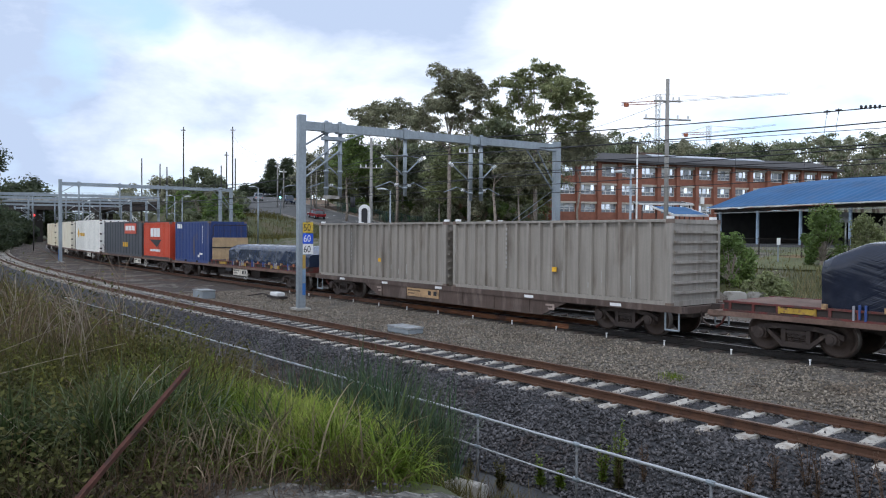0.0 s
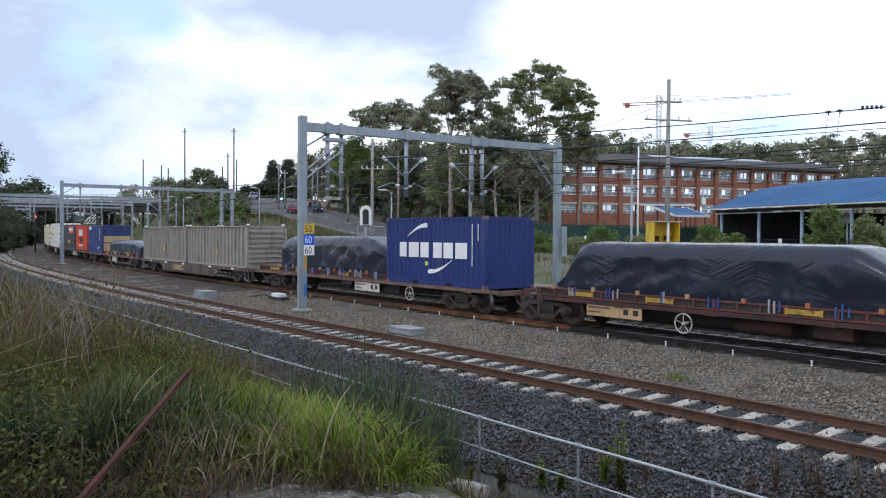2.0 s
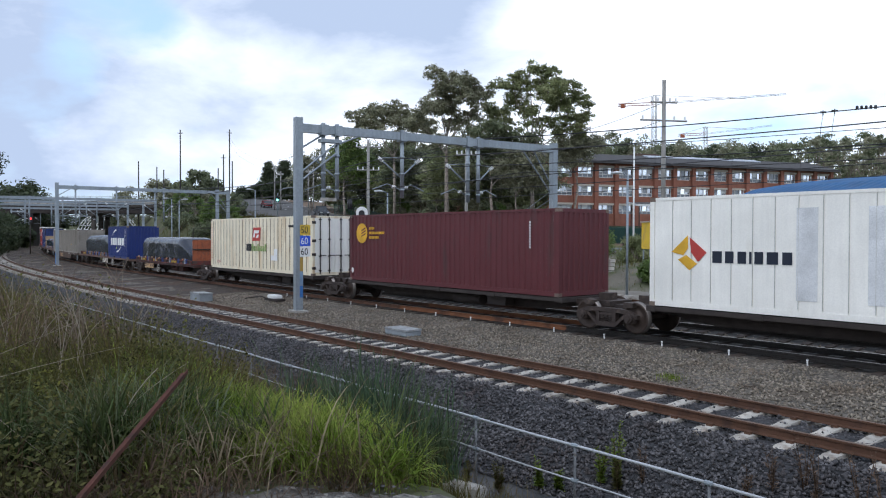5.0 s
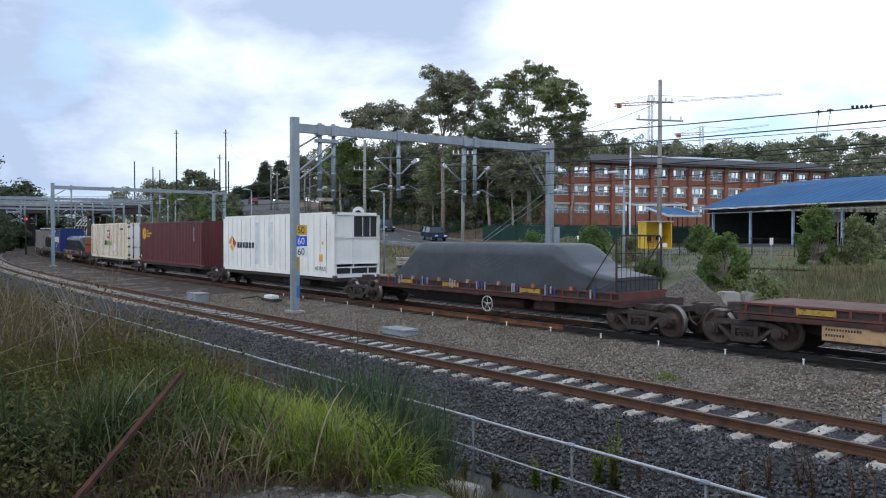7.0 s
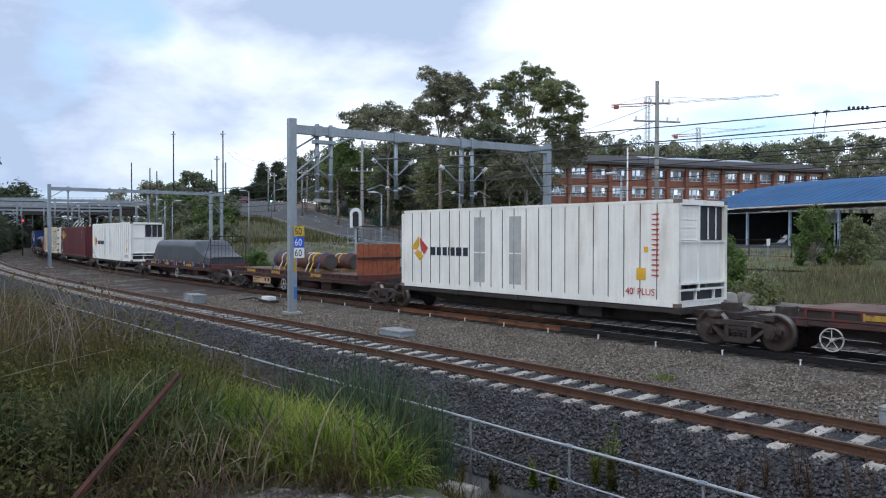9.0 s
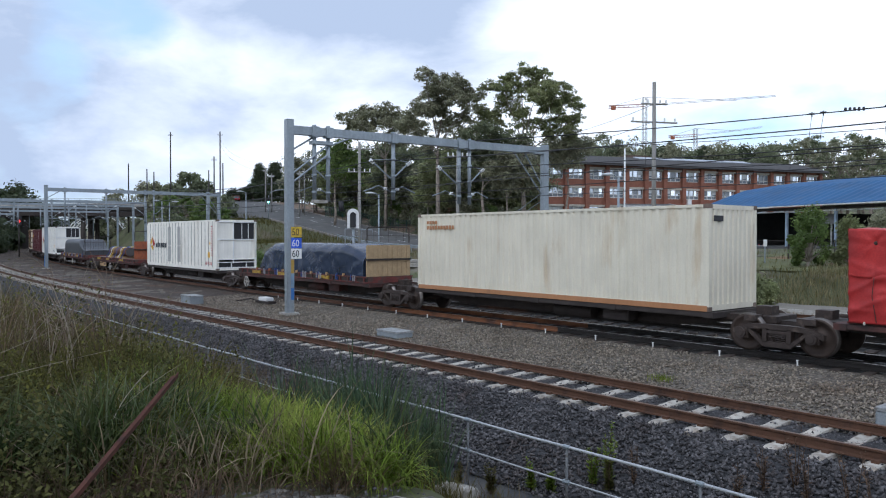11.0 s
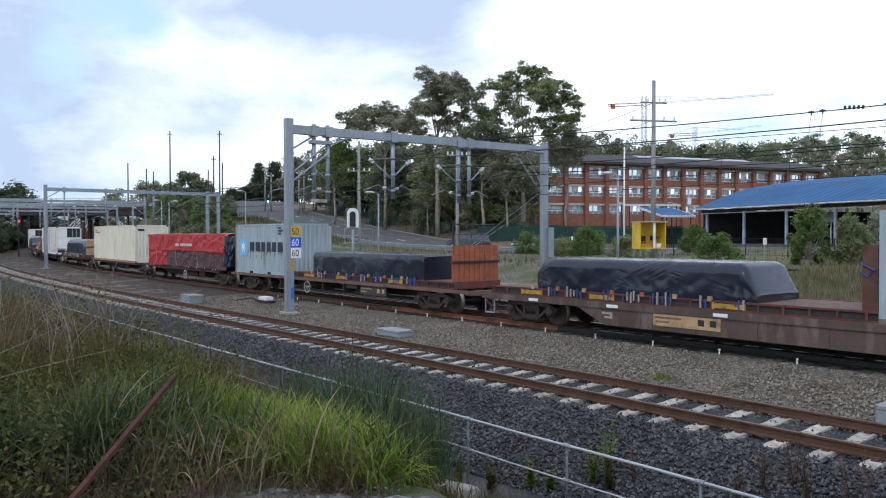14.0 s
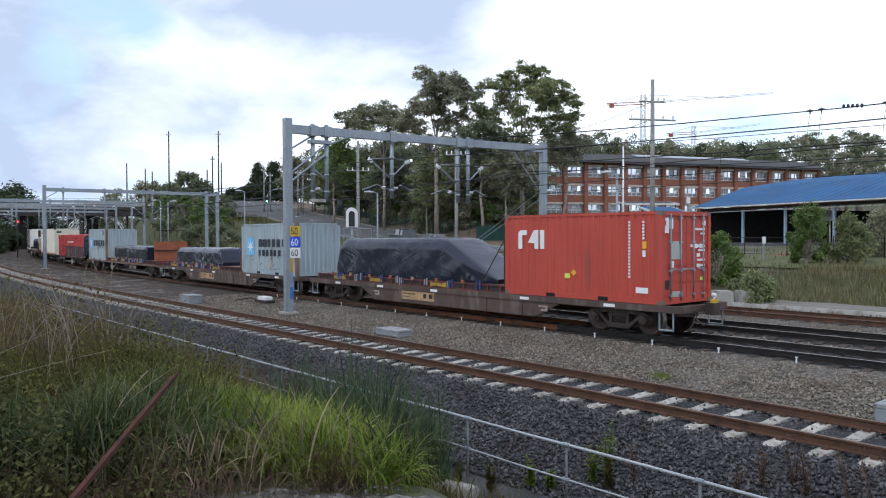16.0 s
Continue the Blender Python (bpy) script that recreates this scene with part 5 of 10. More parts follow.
M_WRAP = wrap_mat("black_plastic_wrap", (0.015, 0.019, 0.034), 0.24, 0.55, 0.42)
M_WRAPGREY = wrap_mat("grey_tarpaulin", (0.055, 0.06, 0.07), 0.45, 0.3, 0.35)
M_WRAPBLUE = wrap_mat("dark_blue_plastic", (0.020, 0.032, 0.065), 0.24, 0.65, 0.42)
M_TARPRED = mat("red_tarpaulin", (0.43, 0.034, 0.032), 0.55, vary=0.2, scale=1.2, grain=25, bump=0.5, bscale=5, second=(0.29, 0.03, 0.03), sscale=1.1, spec=0.3)
M_TARPDARK = mat("faded_maroon_tarpaulin", (0.085, 0.04, 0.04), 0.6, vary=0.2, scale=1.5, grain=25, bump=0.3, bscale=7)
M_BULK = mat("rust_orange_steel", (0.34, 0.10, 0.045), 0.7, vary=0.2, scale=3, grain=20, second=(0.2, 0.08, 0.05))
M_STRAPBLUE = mat("blue_strap", (0.035, 0.07, 0.22), 0.6)
M_STRAPGREY = mat("grey_strap", (0.3, 0.3, 0.32), 0.6)
M_ORANGETAG = mat("orange_tag", (0.36, 0.13, 0.06), 0.6)


M_RUSTPOST = mat("dark_rusty_steel", (0.105, 0.05, 0.035), 0.8, vary=0.3, scale=2, grain=20, second=(0.06, 0.035, 0.028), sscale=3)


def flat_rack(front, bulk="", colour=None, where_="rear", group="flat racks"):
    """A forty-foot flat rack: red base with yellow fork pockets and, at one end, a ribbed bulkhead with a hoop."""
    L = 12.19
    h = L / 2
    t = thing("flat_rack", "red steel flat rack with yellow fork pockets on a wagon", "flat rack", group)
    bm = bm_new()
    for sy in (1, -1):
        y0, y1 = sorted((1.13 * sy, 1.219 * sy))
        box(bm, -h, h, y0, y1, 0.0, 0.05)
        box(bm, -h, h, y0, y1, 0.22, 0.27)
        for x in np.arange(-h + 0.2, h, 0.62):
            y0, y1 = sorted((1.17 * sy, 1.217 * sy))
            box(bm, x, x + 0.06, y0, y1, 0.05, 0.22)
    for x in (-h, h - 0.16):
        box(bm, x, x + 0.16, -1.13, 1.13, 0.0, 0.25)
    part("base_frame", bm, M_WAGRED, t)
    for y0, y1 in ((1.13, 1.17), (-1.17, -1.13)):
        bm = bm_new()
        box(bm, -h, h, y0, y1, 0.05, 0.22)
        part("side_web", bm, M_UNDER, t, "dark web of the side beam between its flanges")
    bm = bm_new()
    box(bm, -h + 0.16, h - 0.16, -1.13, 1.13, 0.2, 0.255)
    part("floor_plate", bm, M_DECK, t, "worn brown floor plate")
    for x in (-2.6, 1.4, 4.2):
        bm = bm_new()
        box(bm, x - 0.42, x + 0.42, 1.17, 1.224, 0.07, 0.20)
        box(bm, x - 0.45, x - 0.40, 1.17, 1.23, 0.05, 0.22)
        box(bm, x + 0.40, x + 0.45, 1.17, 1.23, 0.05, 0.22)
        part("fork_pocket", bm, M_POCKET, t, "chipped yellow fork pocket")
    e = -1 if where_ == "rear" else 1
    if bulk in ("plate", "tan"):
        m = M_TAN if bulk == "tan" else M_BULK
        bm = bm_new()
        for k in range(9):
            y = -1.12 + k * 0.25
            box(bm, e * (h - 0.12) - 0.05, e * (h - 0.12) + 0.05, y, y + 0.19, 0.27, 1.6)
        pieces("bulkhead_rib", bm, m, t)
        bm = bm_new()
        box(bm, e * (h - 0.12) - 0.03, e * (h - 0.12) + 0.03, -1.13, 1.13, 0.27, 1.58)
        part("bulkhead", bm, m, t, "ribbed rust-orange end bulkhead" if bulk == "plate" else "tan ribbed end bulkhead")
        bm = bm_new()
        box(bm, e * (h - 0.1) - 0.09, e * (h - 0.1) + 0.09, -1.15, 1.15, 0.95, 1.03)
        part("bulkhead_rail", bm, M_UNDER, t)
        bm = bm_new()
        x = e * (h - 0.12)
        tube(bm, [(x, 1.1, 1.7), (x, 1.1, 2.28), (x, 1.0, 2.36), (x, -1.0, 2.36), (x, -1.1, 2.28), (x, -1.1, 1.7)], 0.028, 6)
        for y in np.arange(-0.8, 0.9, 0.4):
            tube(bm, [(x, y, 1.72), (x, y, 2.34)], 0.008, 4)
        tube(bm, [(x, -1.1, 2.0), (x, 1.1, 2.0)], 0.008, 4)
        part("hoop", bm, M_UNDER, t, "dark steel hoop with wire mesh")
    if bulk == "post":
        x = e * (h - 0.18)
        for sy in (1, -1):
            bm = bm_new()
            y0, y1 = sorted((0.92 * sy, 1.15 * sy))
            box(bm, x - 0.17, x + 0.17, y0, y1, 0.25, 1.72)
            bmesh.ops.bevel(bm, geom=list(bm.edges), offset=0.012, segments=1, affect="EDGES")
            part("corner_post", bm, M_RUSTPOST, t, "dark rusty corner post")
        bm = bm_new()
        box(bm, x - 0.06, x + 0.06, -0.92, 0.92, 0.27, 1.6)
        part("bulkhead", bm, M_RUSTPOST, t, "dark rusty end bulkhead")
        bm = bm_new()
        tube(bm, [(x + 0.19, 1.17, 1.3), (x - 0.1, 1.175, 1.16), (x + 0.05, 1.175, 1.02), (x + 0.19, 1.17, 1.12)], 0.022, 5)
        part("strap", bm, M_STRAPBLUE, t, "blue lashing strap tied round the post")
    if bulk == "mesh":
        bm = bm_new()
        x = e * (h - 0.12)
        tube(bm, [(x, 1.1, 0.25), (x, 1.1, 1.85), (x, 1.0, 1.93), (x, -1.0, 1.93), (x, -1.1, 1.85), (x, -1.1, 0.25)], 0.032, 6)
        for y in np.arange(-0.9, 1.0, 0.22):
            tube(bm, [(x, y, 0.27), (x, y, 1.92)], 0.011, 4)
        for z in (0.6, 1.0, 1.4):
            tube(bm, [(x, -1.1, z), (x, 1.1, z)], 0.014, 4)
        for sy in (1, -1):
            tube(bm, [(x, 1.1 * sy, 1.8), (x - e * 1.1, 1.15 * sy, 0.28)], 0.018, 5)
        pieces("bulkhead", bm, M_UNDER, t, "dark steel mesh end frame")
    return rolling(t, front - h, h - 1.2, 1.02)


def wrapped_load(front, rear, h, label, m, shape, width=2.3, seed=1, straps=True, rise=0.26, fold=1.0):
    """A load under a drawn-tight cover; shape: rows of (share of the length from the front, height share, width share, crown share)."""
    L = front - rear
    t = thing("wrapped_load", label, "wrapped load", "covered loads")
    r = random.Random(seed)
    us, hs, ws, cs = zip(*shape)
    nu, nv = 230, 49
    fine = np.linspace(0, 1, 401)
    rounded = []
    for q in (hs, ws, cs):
        e = np.pad(np.interp(fine, us, q), 5, mode="edge")
        rounded.append(np.convolve(e, np.hanning(11) / np.hanning(11).sum(), "valid"))
    vs = []
    for i in range(nu):
        u = i / (nu - 1)
        hh, ww, cc = np.interp(u, fine, rounded[0]) * h, np.interp(u, fine, rounded[1]) * width / 2, 0.4 + 0.6 * np.interp(u, fine, rounded[2])
        x = L / 2 - u * L
        for j in range(nv):
            q = j / (nv - 1) * 2 - 1
            # side up to the shoulder, then the crown
            if abs(q) > 0.45:
                k = (abs(q) - 0.45) / 0.55
                y, z = ww * (cc + (1 - cc) * min(1.0, k / 0.2)), hh * (0.97 - 0.97 * k ** 1.08)
            else:
                k = q / 0.45
                y, z = ww * cc * abs(k), hh * (1 - 0.03 * abs(k) ** 3)
            y = math.copysign(y, q)
            sd = abs(q) > 0.42
            wr = noise.noise(Vector((x * 0.8 + z * 1.2 + seed * 7, y * 0.4, z * 1.0))) * 0.05 + noise.noise(Vector((x * 2.6 - z * 2.4 + seed, q * 2, z * 1.6))) * 0.016
            # small drawn tucks where the film is pulled down to the deck
            wr += 0.05 * (1 - smooth(0.0, 0.35, z)) * math.sin(x * 21 + 3 * noise.noise(Vector((x, seed, 0)))) * abs(noise.noise(Vector((x * 1.1, seed * 2, 4)))) * 1.6
            # ridged folds drawn slantwise from the tie-downs, strongest below the shoulder
            q1 = 1 - 2.2 * abs(noise.noise(Vector((x * 1.7 + z * 1.9, z * 0.5, seed * 3.1))))
            q2 = 1 - 2.2 * abs(noise.noise(Vector((x * 1.9 - z * 2.2, z * 0.4, seed * 5.7))))
            wr += (0.013 * max(0.0, q1) ** 3 + 0.012 * max(0.0, q2) ** 3) * (0.3 + 0.7 * abs(q))
            wr *= fold * 0.8
            if sd:
                y += math.copysign(wr, y) * (1.0 if z > 0.05 else 0.3)
            else:
                z += wr * 0.55
            vs.append((x, y, z + 0.002))
    me = grid_mesh("cover", vs, nv, nu, m)
    bmx = bm_new()
    bmx.from_mesh(me)
    bmx.verts.ensure_lookup_table()
    bmx.faces.new([bmx.verts[j] for j in range(nv)])
    bmx.faces.new([bmx.verts[(nu - 1) * nv + j] for j in range(nv)][::-1])
    bmx.to_mesh(me)
    bmx.free()
    part("cover", me, None, t)
    if straps:
        for grp in range(7):
            x = L / 2 - L * (0.08 + 0.14 * grp)
            for k in range(r.choice((2, 3, 4, 5))):
                xx = x + k * 0.13 - 0.3 + r.uniform(-0.03, 0.03)
                bm = bm_new()
                box(bm, xx, xx + 0.045, 1.195, 1.235, -rise + r.uniform(0.02, 0.1), r.uniform(0.02, 0.14))
                part("strap", bm, M_STRAPBLUE if r.random() < 0.5 else M_STRAPGREY, t)
            bm = bm_new()
            box(bm, x + 0.58, x + 0.69, 1.16, 1.235, -0.02, 0.10)
            part("edge_tag", bm, M_ORANGETAG if r.random() < 0.3 else M_PLATE_TAN, t, "edge protector")
    return rolling(t, (front + rear) / 2, max(1.0, L / 2 - 1.5), 1.02 + rise)


BLOCK = [(0, 0.9, 0.95, 0.93), (0.02, 1, 1, 0.95), (0.98, 1, 1, 0.95), (1, 0.9, 0.95, 0.93)]
HULL = [(0, 0.1, 0.6, 0.8), (0.05, 0.3, 0.85, 0.75), (0.10, 0.9, 0.98, 0.7), (0.13, 1, 1, 0.68), (0.78, 1, 1, 0.68), (0.81, 0.95, 0.97, 0.68), (0.93, 0.4, 0.85, 0.65), (1, 0.1, 0.7, 0.7)]
HULL2 = [(0, 0.7, 0.9, 0.85), (0.03, 0.8, 1, 0.82), (0.1, 0.98, 1, 0.72), (0.8, 1, 1, 0.72), (0.86, 0.96, 1, 0.76), (0.95, 0.75, 1, 0.8), (1, 0.6, 0.95, 0.85)]
SHIP = [(0, 0.1, 0.6, 0.7), (0.06, 0.28, 0.85, 0.7), (0.11, 0.5, 0.95, 0.72), (0.165, 0.97, 0.98, 0.72), (0.185, 1, 1, 0.72), (0.775, 1, 1, 0.72), (0.795, 0.96, 1, 0.72), (0.87, 0.55, 0.97, 0.7), (0.93, 0.38, 0.94, 0.75), (1, 0.3, 0.9, 0.8)]
WEDGE = [(0, 0.12, 0.7, 0.8), (0.035, 0.35, 0.9, 0.78), (0.075, 0.9, 1, 0.72), (0.10, 1, 1, 0.7), (0.72, 1, 1, 0.7), (0.75, 0.95, 1, 0.68), (0.9, 0.42, 0.9, 0.65), (1, 0.1, 0.75, 0.7)]
HUMP = [(0, 0.2, 0.8, 0.7), (0.08, 0.75, 0.95, 0.7), (0.18, 1, 1, 0.68), (0.85, 1, 1, 0.7), (0.93, 0.85, 1, 0.75), (1, 0.6, 0.95, 0.8)]
LOOSE = [(0, 0.6, 0.9, 0.85), (0.03, 0.85, 1, 0.8), (0.08, 1, 1, 0.75), (0.93, 1, 1, 0.75), (0.955, 0.9, 1, 0.75), (1, 0.15, 0.95, 0.8)]
flat_rack(149.4, "tan", where_="front")
wrapped_load(147.0, 137.2, 1.0, "blue-black plastic-wrapped load on a flat rack", M_WRAPBLUE, HULL2, seed=2)
flat_rack(115.4)
wrapped_load(113.0, 103.4, 1.58, "large load wrapped in shiny black plastic", M_WRAP, HULL2, seed=3)
flat_rack(94.75, "plate")
wrapped_load(94.3, 82.8, 1.48, "long hull-shaped load wrapped in black plastic", M_WRAP, HULL, seed=4)
flat_rack(32.4, "mesh")
wrapped_load(31.9, 20.4, 1.42, "hull-shaped load under a dull grey tarpaulin", M_WRAPGREY, SHIP, seed=5, fold=0.6)
flat_rack(16.45, "plate")
flat_rack(-14.6, "tan")
wrapped_load(-16.4, -26.4, 1.4, "hump-shaped load under blue-black plastic", M_WRAPBLUE, HUMP, seed=6)
flat_rack(-45.9)
flat_rack(-66.5, "plate")
wrapped_load(-68.6, -76.9, 0.98, "flat rectangular load wrapped in black plastic", M_WRAP, BLOCK, seed=7, fold=0.7)
flat_rack(-80.7, "post")
wrapped_load(-82.7, -90.1, 1.0, "low load wrapped in black plastic with loose end", M_WRAP, LOOSE, seed=8)
flat_rack(-100.9, "mesh")
wrapped_load(-102.0, -112.4, 1.6, "large hull-shaped load wrapped in black plastic", M_WRAP, WEDGE, seed=9)

# curtain-covered load: red over faded maroon, black at the rear
cur = thing("curtain_load", "tall load under red and faded maroon tarpaulins", "covered load")


TIES = [5.5 - 1.22 * k for k in range(10)]


def tarp_sheet(x0, x1, z0, z1, y, m, label, seed, sag=0.0, tie_z=None, sheaf=0.03):
    """A hanging sheet: soft billows, slanting drawn folds, seams and the creases that run out from each tie."""
    nu, nv = max(30, int(abs(x1 - x0) * 22)), max(14, int((z1 - z0) * 26))
    vs = []
    for i in range(nu):
        x = x0 + (x1 - x0) * i / (nu - 1)
        for j in range(nv):
            z = z0 + (z1 - z0) * j / (nv - 1)
            w = noise.noise(Vector((x * 1.5, z * 1.8, seed))) * 0.045 + noise.noise(Vector((x * 4, z * 3, seed + 5))) * 0.018
            q1 = 1 - 2.4 * abs(noise.noise(Vector((x * 0.8 + z * 1.5, z * 0.8, seed * 3.1))))
            q2 = 1 - 2.4 * abs(noise.noise(Vector((x * 0.7 - z * 1.7, z * 1.9, seed * 5.3))))
            w += sheaf * (max(0.0, q1) ** 3 + max(0.0, q2) ** 3)
            for tx in TIES:
                if abs(x - tx) < 0.9:
                    w -= 0.02 * math.exp(-((x - tx) / 0.035) ** 2)
                    if tie_z is not None:
                        r, th = math.hypot(x - tx, z - tie_z), math.atan2(z - tie_z, x - tx)
                        w += 0.021 * math.exp(-r / 0.3) * (1 - math.exp(-(r / 0.09) ** 2)) * (math.sin(th * 5 + tx * 9) + 0.6 * math.sin(th * 9 + tx * 4)) - 0.05 * math.exp(-(r / 0.1) ** 2)
            dz = sag * math.sin(x * 3.1 + seed) - 0.16 * smooth(-4.4, -6.8, x) * (sag > 0) if j == 0 else 0
            vs.append((x, y + w, z + dz + (0.05 * noise.noise(Vector((x * 0.9, 0, 3))) if z1 > 2 and j == nv - 1 else 0)))
    ob = part("tarpaulin", grid_mesh("tarpaulin", vs, nv, nu, m), None, cur, label)
    sol = ob.modifiers.new("thickness", "SOLIDIFY")
    sol.thickness = 0.012
    return ob


nu = 90
vs = []
for i in range(nu):
    x = 6.05 - 13.25 * i / (nu - 1)
    for j in range(13):
        y = -1.22 + 2.44 * j / 12
        z = 2.02 + 0.06 * math.cos(y * 1.2) + 0.04 * noise.noise(Vector((x * 1.5, y * 2, 3))) + 0.06 * noise.noise(Vector((x * 0.9, 0, 3)))
        vs.append((x, y * 1.05, z if 0 < j < 12 else z - 0.12))
part("tarpaulin", grid_mesh("tarpaulin", vs, 13, nu, M_TARPRED), None, cur, "red roof tarpaulin")
bm = bm_new()
box(bm, -7.15, 6.0, -1.1, 1.1, 0.235, 1.95)
part("cargo", bm, M_TARPDARK, cur)
tarp_sheet(6.05, -7.15, 1.0, 2.06, 1.285, M_TARPRED, "red upper side sheet", 1, 0.03, 1.76, 0.018)
tarp_sheet(6.05, 2.4, -0.01, 1.08, 1.25, M_TARPRED, "red lower corner sheet", 2, 0.0, None, 0.045)
tarp_sheet(2.5, -7.2, -0.01, 1.08, 1.24, M_TARPDARK, "faded maroon lower side sheet", 3, 0.0, None, 0.022)
# black plastic drawn round the rear end
nu, nv = 80, 30
vs = []
for i in range(nu):
    f = math.pi * (0.5 - i / (nu - 1))
    for z in np.linspace(0.235, 1.97, nv):
        c, s_ = abs(math.cos(f)) ** 0.6, math.copysign(abs(math.sin(f)) ** 0.4, math.sin(f))
        up = (z - 0.235) / 1.735
        full = 0.86 + 0.14 * math.sin(min(1.0, up * 1.25 + 0.12) * math.pi) ** 0.5
        cr = 0.06 * noise.noise(Vector((f * 2.2, z * 1.8, 9))) + 0.05 * max(0.0, 1 - 2.6 * abs(noise.noise(Vector((f * 2.6 + z * 0.8, z * 1.3, 4))))) ** 2 + 0.05 * max(0.0, 1 - 2.6 * abs(noise.noise(Vector((f * 6 - z * 2.6, z * 3.2, 7))))) ** 2
        ro = 1 - 0.3 * smooth(0.72, 1.0, up) ** 2
        vs.append((-7.05 - 0.12 * up * (1 - c) - (0.55 * full * ro + cr) * c, (1.36 * (0.8 + 0.2 * ro) + cr * 0.7) * s_, z - 0.06 * c))
part("tarpaulin", grid_mesh("tarpaulin", vs, nv, nu, M_WRAP), None, cur, "crumpled black plastic round the rear end")
bm = bm_new()
for k in range(14):
    if k != 3:
        x = 0.4 - k * 0.205
        box(bm, x, x + 0.055, 1.355, 1.375, 1.30, 1.47)
        box(bm, x + 0.09, x + 0.145, 1.355, 1.375, 1.30, 1.47)
pieces("emblem", bm, M_PLATE_WHITE, cur, "worn white letter blocks")
for k, x in enumerate(TIES):
    bm = bm_new()
    tube(bm, [(x, 1.35, 1.02), (x + 0.05, 1.325, 0.6), (x - 0.03, 1.29, 0.03)], 0.009, 5)
    part("rope", bm, M_STRAPGREY if k % 3 == 1 else M_BOGIE, cur, "tie rope over the tarpaulin")
    bm = bm_new()
    tube(bm, [(x, 1.24, 1.76), (x + 0.01, 1.30, 1.765)], [0.07, 0.025], 8)
    part("knot", bm, M_BOGIE, cur, "dark tied knot gathering the red sheet")
for k in range(15):
    if k % 4 == 3:
        continue
    x = 5.7 - 0.83 * k + 0.25 * math.sin(k * 2.3)
    bm = bm_new()
    box(bm, x, x + 0.035, 1.27, 1.3, -0.04, 0.03)
    part("tie_tag", bm, M_PLATE_WHITE, cur, "pale tie at the lower hem")
rolling(cur, -52.0, 4.8, 1.02 + 0.04)

# steel pipes, lashed down
M_PIPE = mat("rusty_pipe", (0.125, 0.056, 0.035), 0.65, 0.2, vary=0.3, scale=2.5, grain=25, second=(0.10, 0.06, 0.045))
for y, x0, x1 in ((0.55, 2.5, -2.6), (-0.5, 1.9, -3.1)):
    pp = thing("steel_pipe", "large rusty steel pipe lashed to a flat rack", "pipe", "steel pipes")
    bm = bm_new()
    tube(bm, [(x0, y, 0.48), (x1, y, 0.48)], 0.36, 28)
    part("barrel", bm, M_PIPE, pp)
    bm = bm_new()
    tube(bm, [(x1 - 0.004, y, 0.48), (x1 - 0.02, y, 0.48)], 0.33, 28)
    part("end_cap", bm, mat("grimy_end_cap", (0.075, 0.07, 0.068), 0.6), pp, "dark grimy end cap")
    bm = bm_new()
    for x in (x0 - 0.6, (x0 + x1) / 2, x1 + 0.6):
        box(bm, x - 0.1, x + 0.1, y - 0.45, y + 0.45, 0.0, 0.16)
    pieces("timber_chock", bm, M_TAN, pp, "timber chock")
    for k, x in enumerate((x0 - 0.3, x0 - 1.0, x0 - 1.5, x0 - 2.6, x0 - 3.7, x0 - 4.1, x0 - 4.7)):
        if x < x1 + 0.2:
            continue
        bm = bm_new()
        ring = [(x + 0.12 * math.cos(a), y + 0.375 * math.sin(a), 0.48 + 0.375 * math.cos(a)) for a in np.linspace(-1.7, 1.7, 14)]
        if y > 0:
            ring.append((x - 0.15, 1.2, 0.03))
        tube(bm, ring, 0.034, 4)
        part("strap", bm, (M_STRAPBLUE, M_PLATE_WHITE, M_YELLOW)[k % 3], pp)
    rolling(pp, 10.1, 3.0, 1.02 + 0.255)

# tail lamp and a hand brake at the last wagon's end
tail = thing("tail_marker", "yellow end-of-train marker with white top on the coupler", "marker")
bm = bm_new(); box(bm, -0.07, 0.07, -0.09, 0.09, 0.0, 0.16); part("body", bm, M_YELLOW, tail)
bm = bm_new(); tube(bm, [(0, 0, 0.16), (0, 0, 0.22)], 0.03, 8); tube(bm, [(-0.06, 0, 0.26), (0.06, 0, 0.29)], 0.055, 10); part("lamp_head", bm, M_WHITE, tail, "white lamp head")
rolling(tail, -120.0, 1.0, 1.02)

# ---- road ----
M_ASPHALT = mat("grey_asphalt", (0.085, 0.083, 0.08), 0.92, vary=0.2, scale=0.3, grain=30, second=(0.12, 0.115, 0.105), sscale=0.5)
M_MARK = mat("road_marking", (0.62, 0.62, 0.6), 0.8, vary=0.2, scale=2)
M_BRICK = mat("red_brick", (0.258, 0.108, 0.072), 0.9, vary=0.18, scale=1.2, grain=9, gvary=0.16, bump=0.2)
M_SLAB = mat("pale_concrete_band", (0.46, 0.42, 0.36), 0.9, vary=0.15, scale=1.5)
M_ROOF = mat("dark_grey_roof", (0.058, 0.054, 0.053), 0.85, vary=0.2, scale=0.8)
M_BLUEROOF = mat("blue_steel_roof", (0.016, 0.093, 0.225), 0.65, vary=0.2, scale=0.35, grain=6, gvary=0.1, second=(0.035, 0.10, 0.215), sscale=0.6, spec=0.25)
M_BLUEPOST = mat("pale_blue_post", (0.30, 0.38, 0.48), 0.5)
M_GLASS = mat("window_glass", (0.16, 0.19, 0.22), 0.06, 0.0, vary=0.4, scale=0.6, bump=0, spec=0.9)
M_BLIND = mat("pale_blind", (0.66, 0.68, 0.68), 0.6, vary=0.15, scale=0.7)
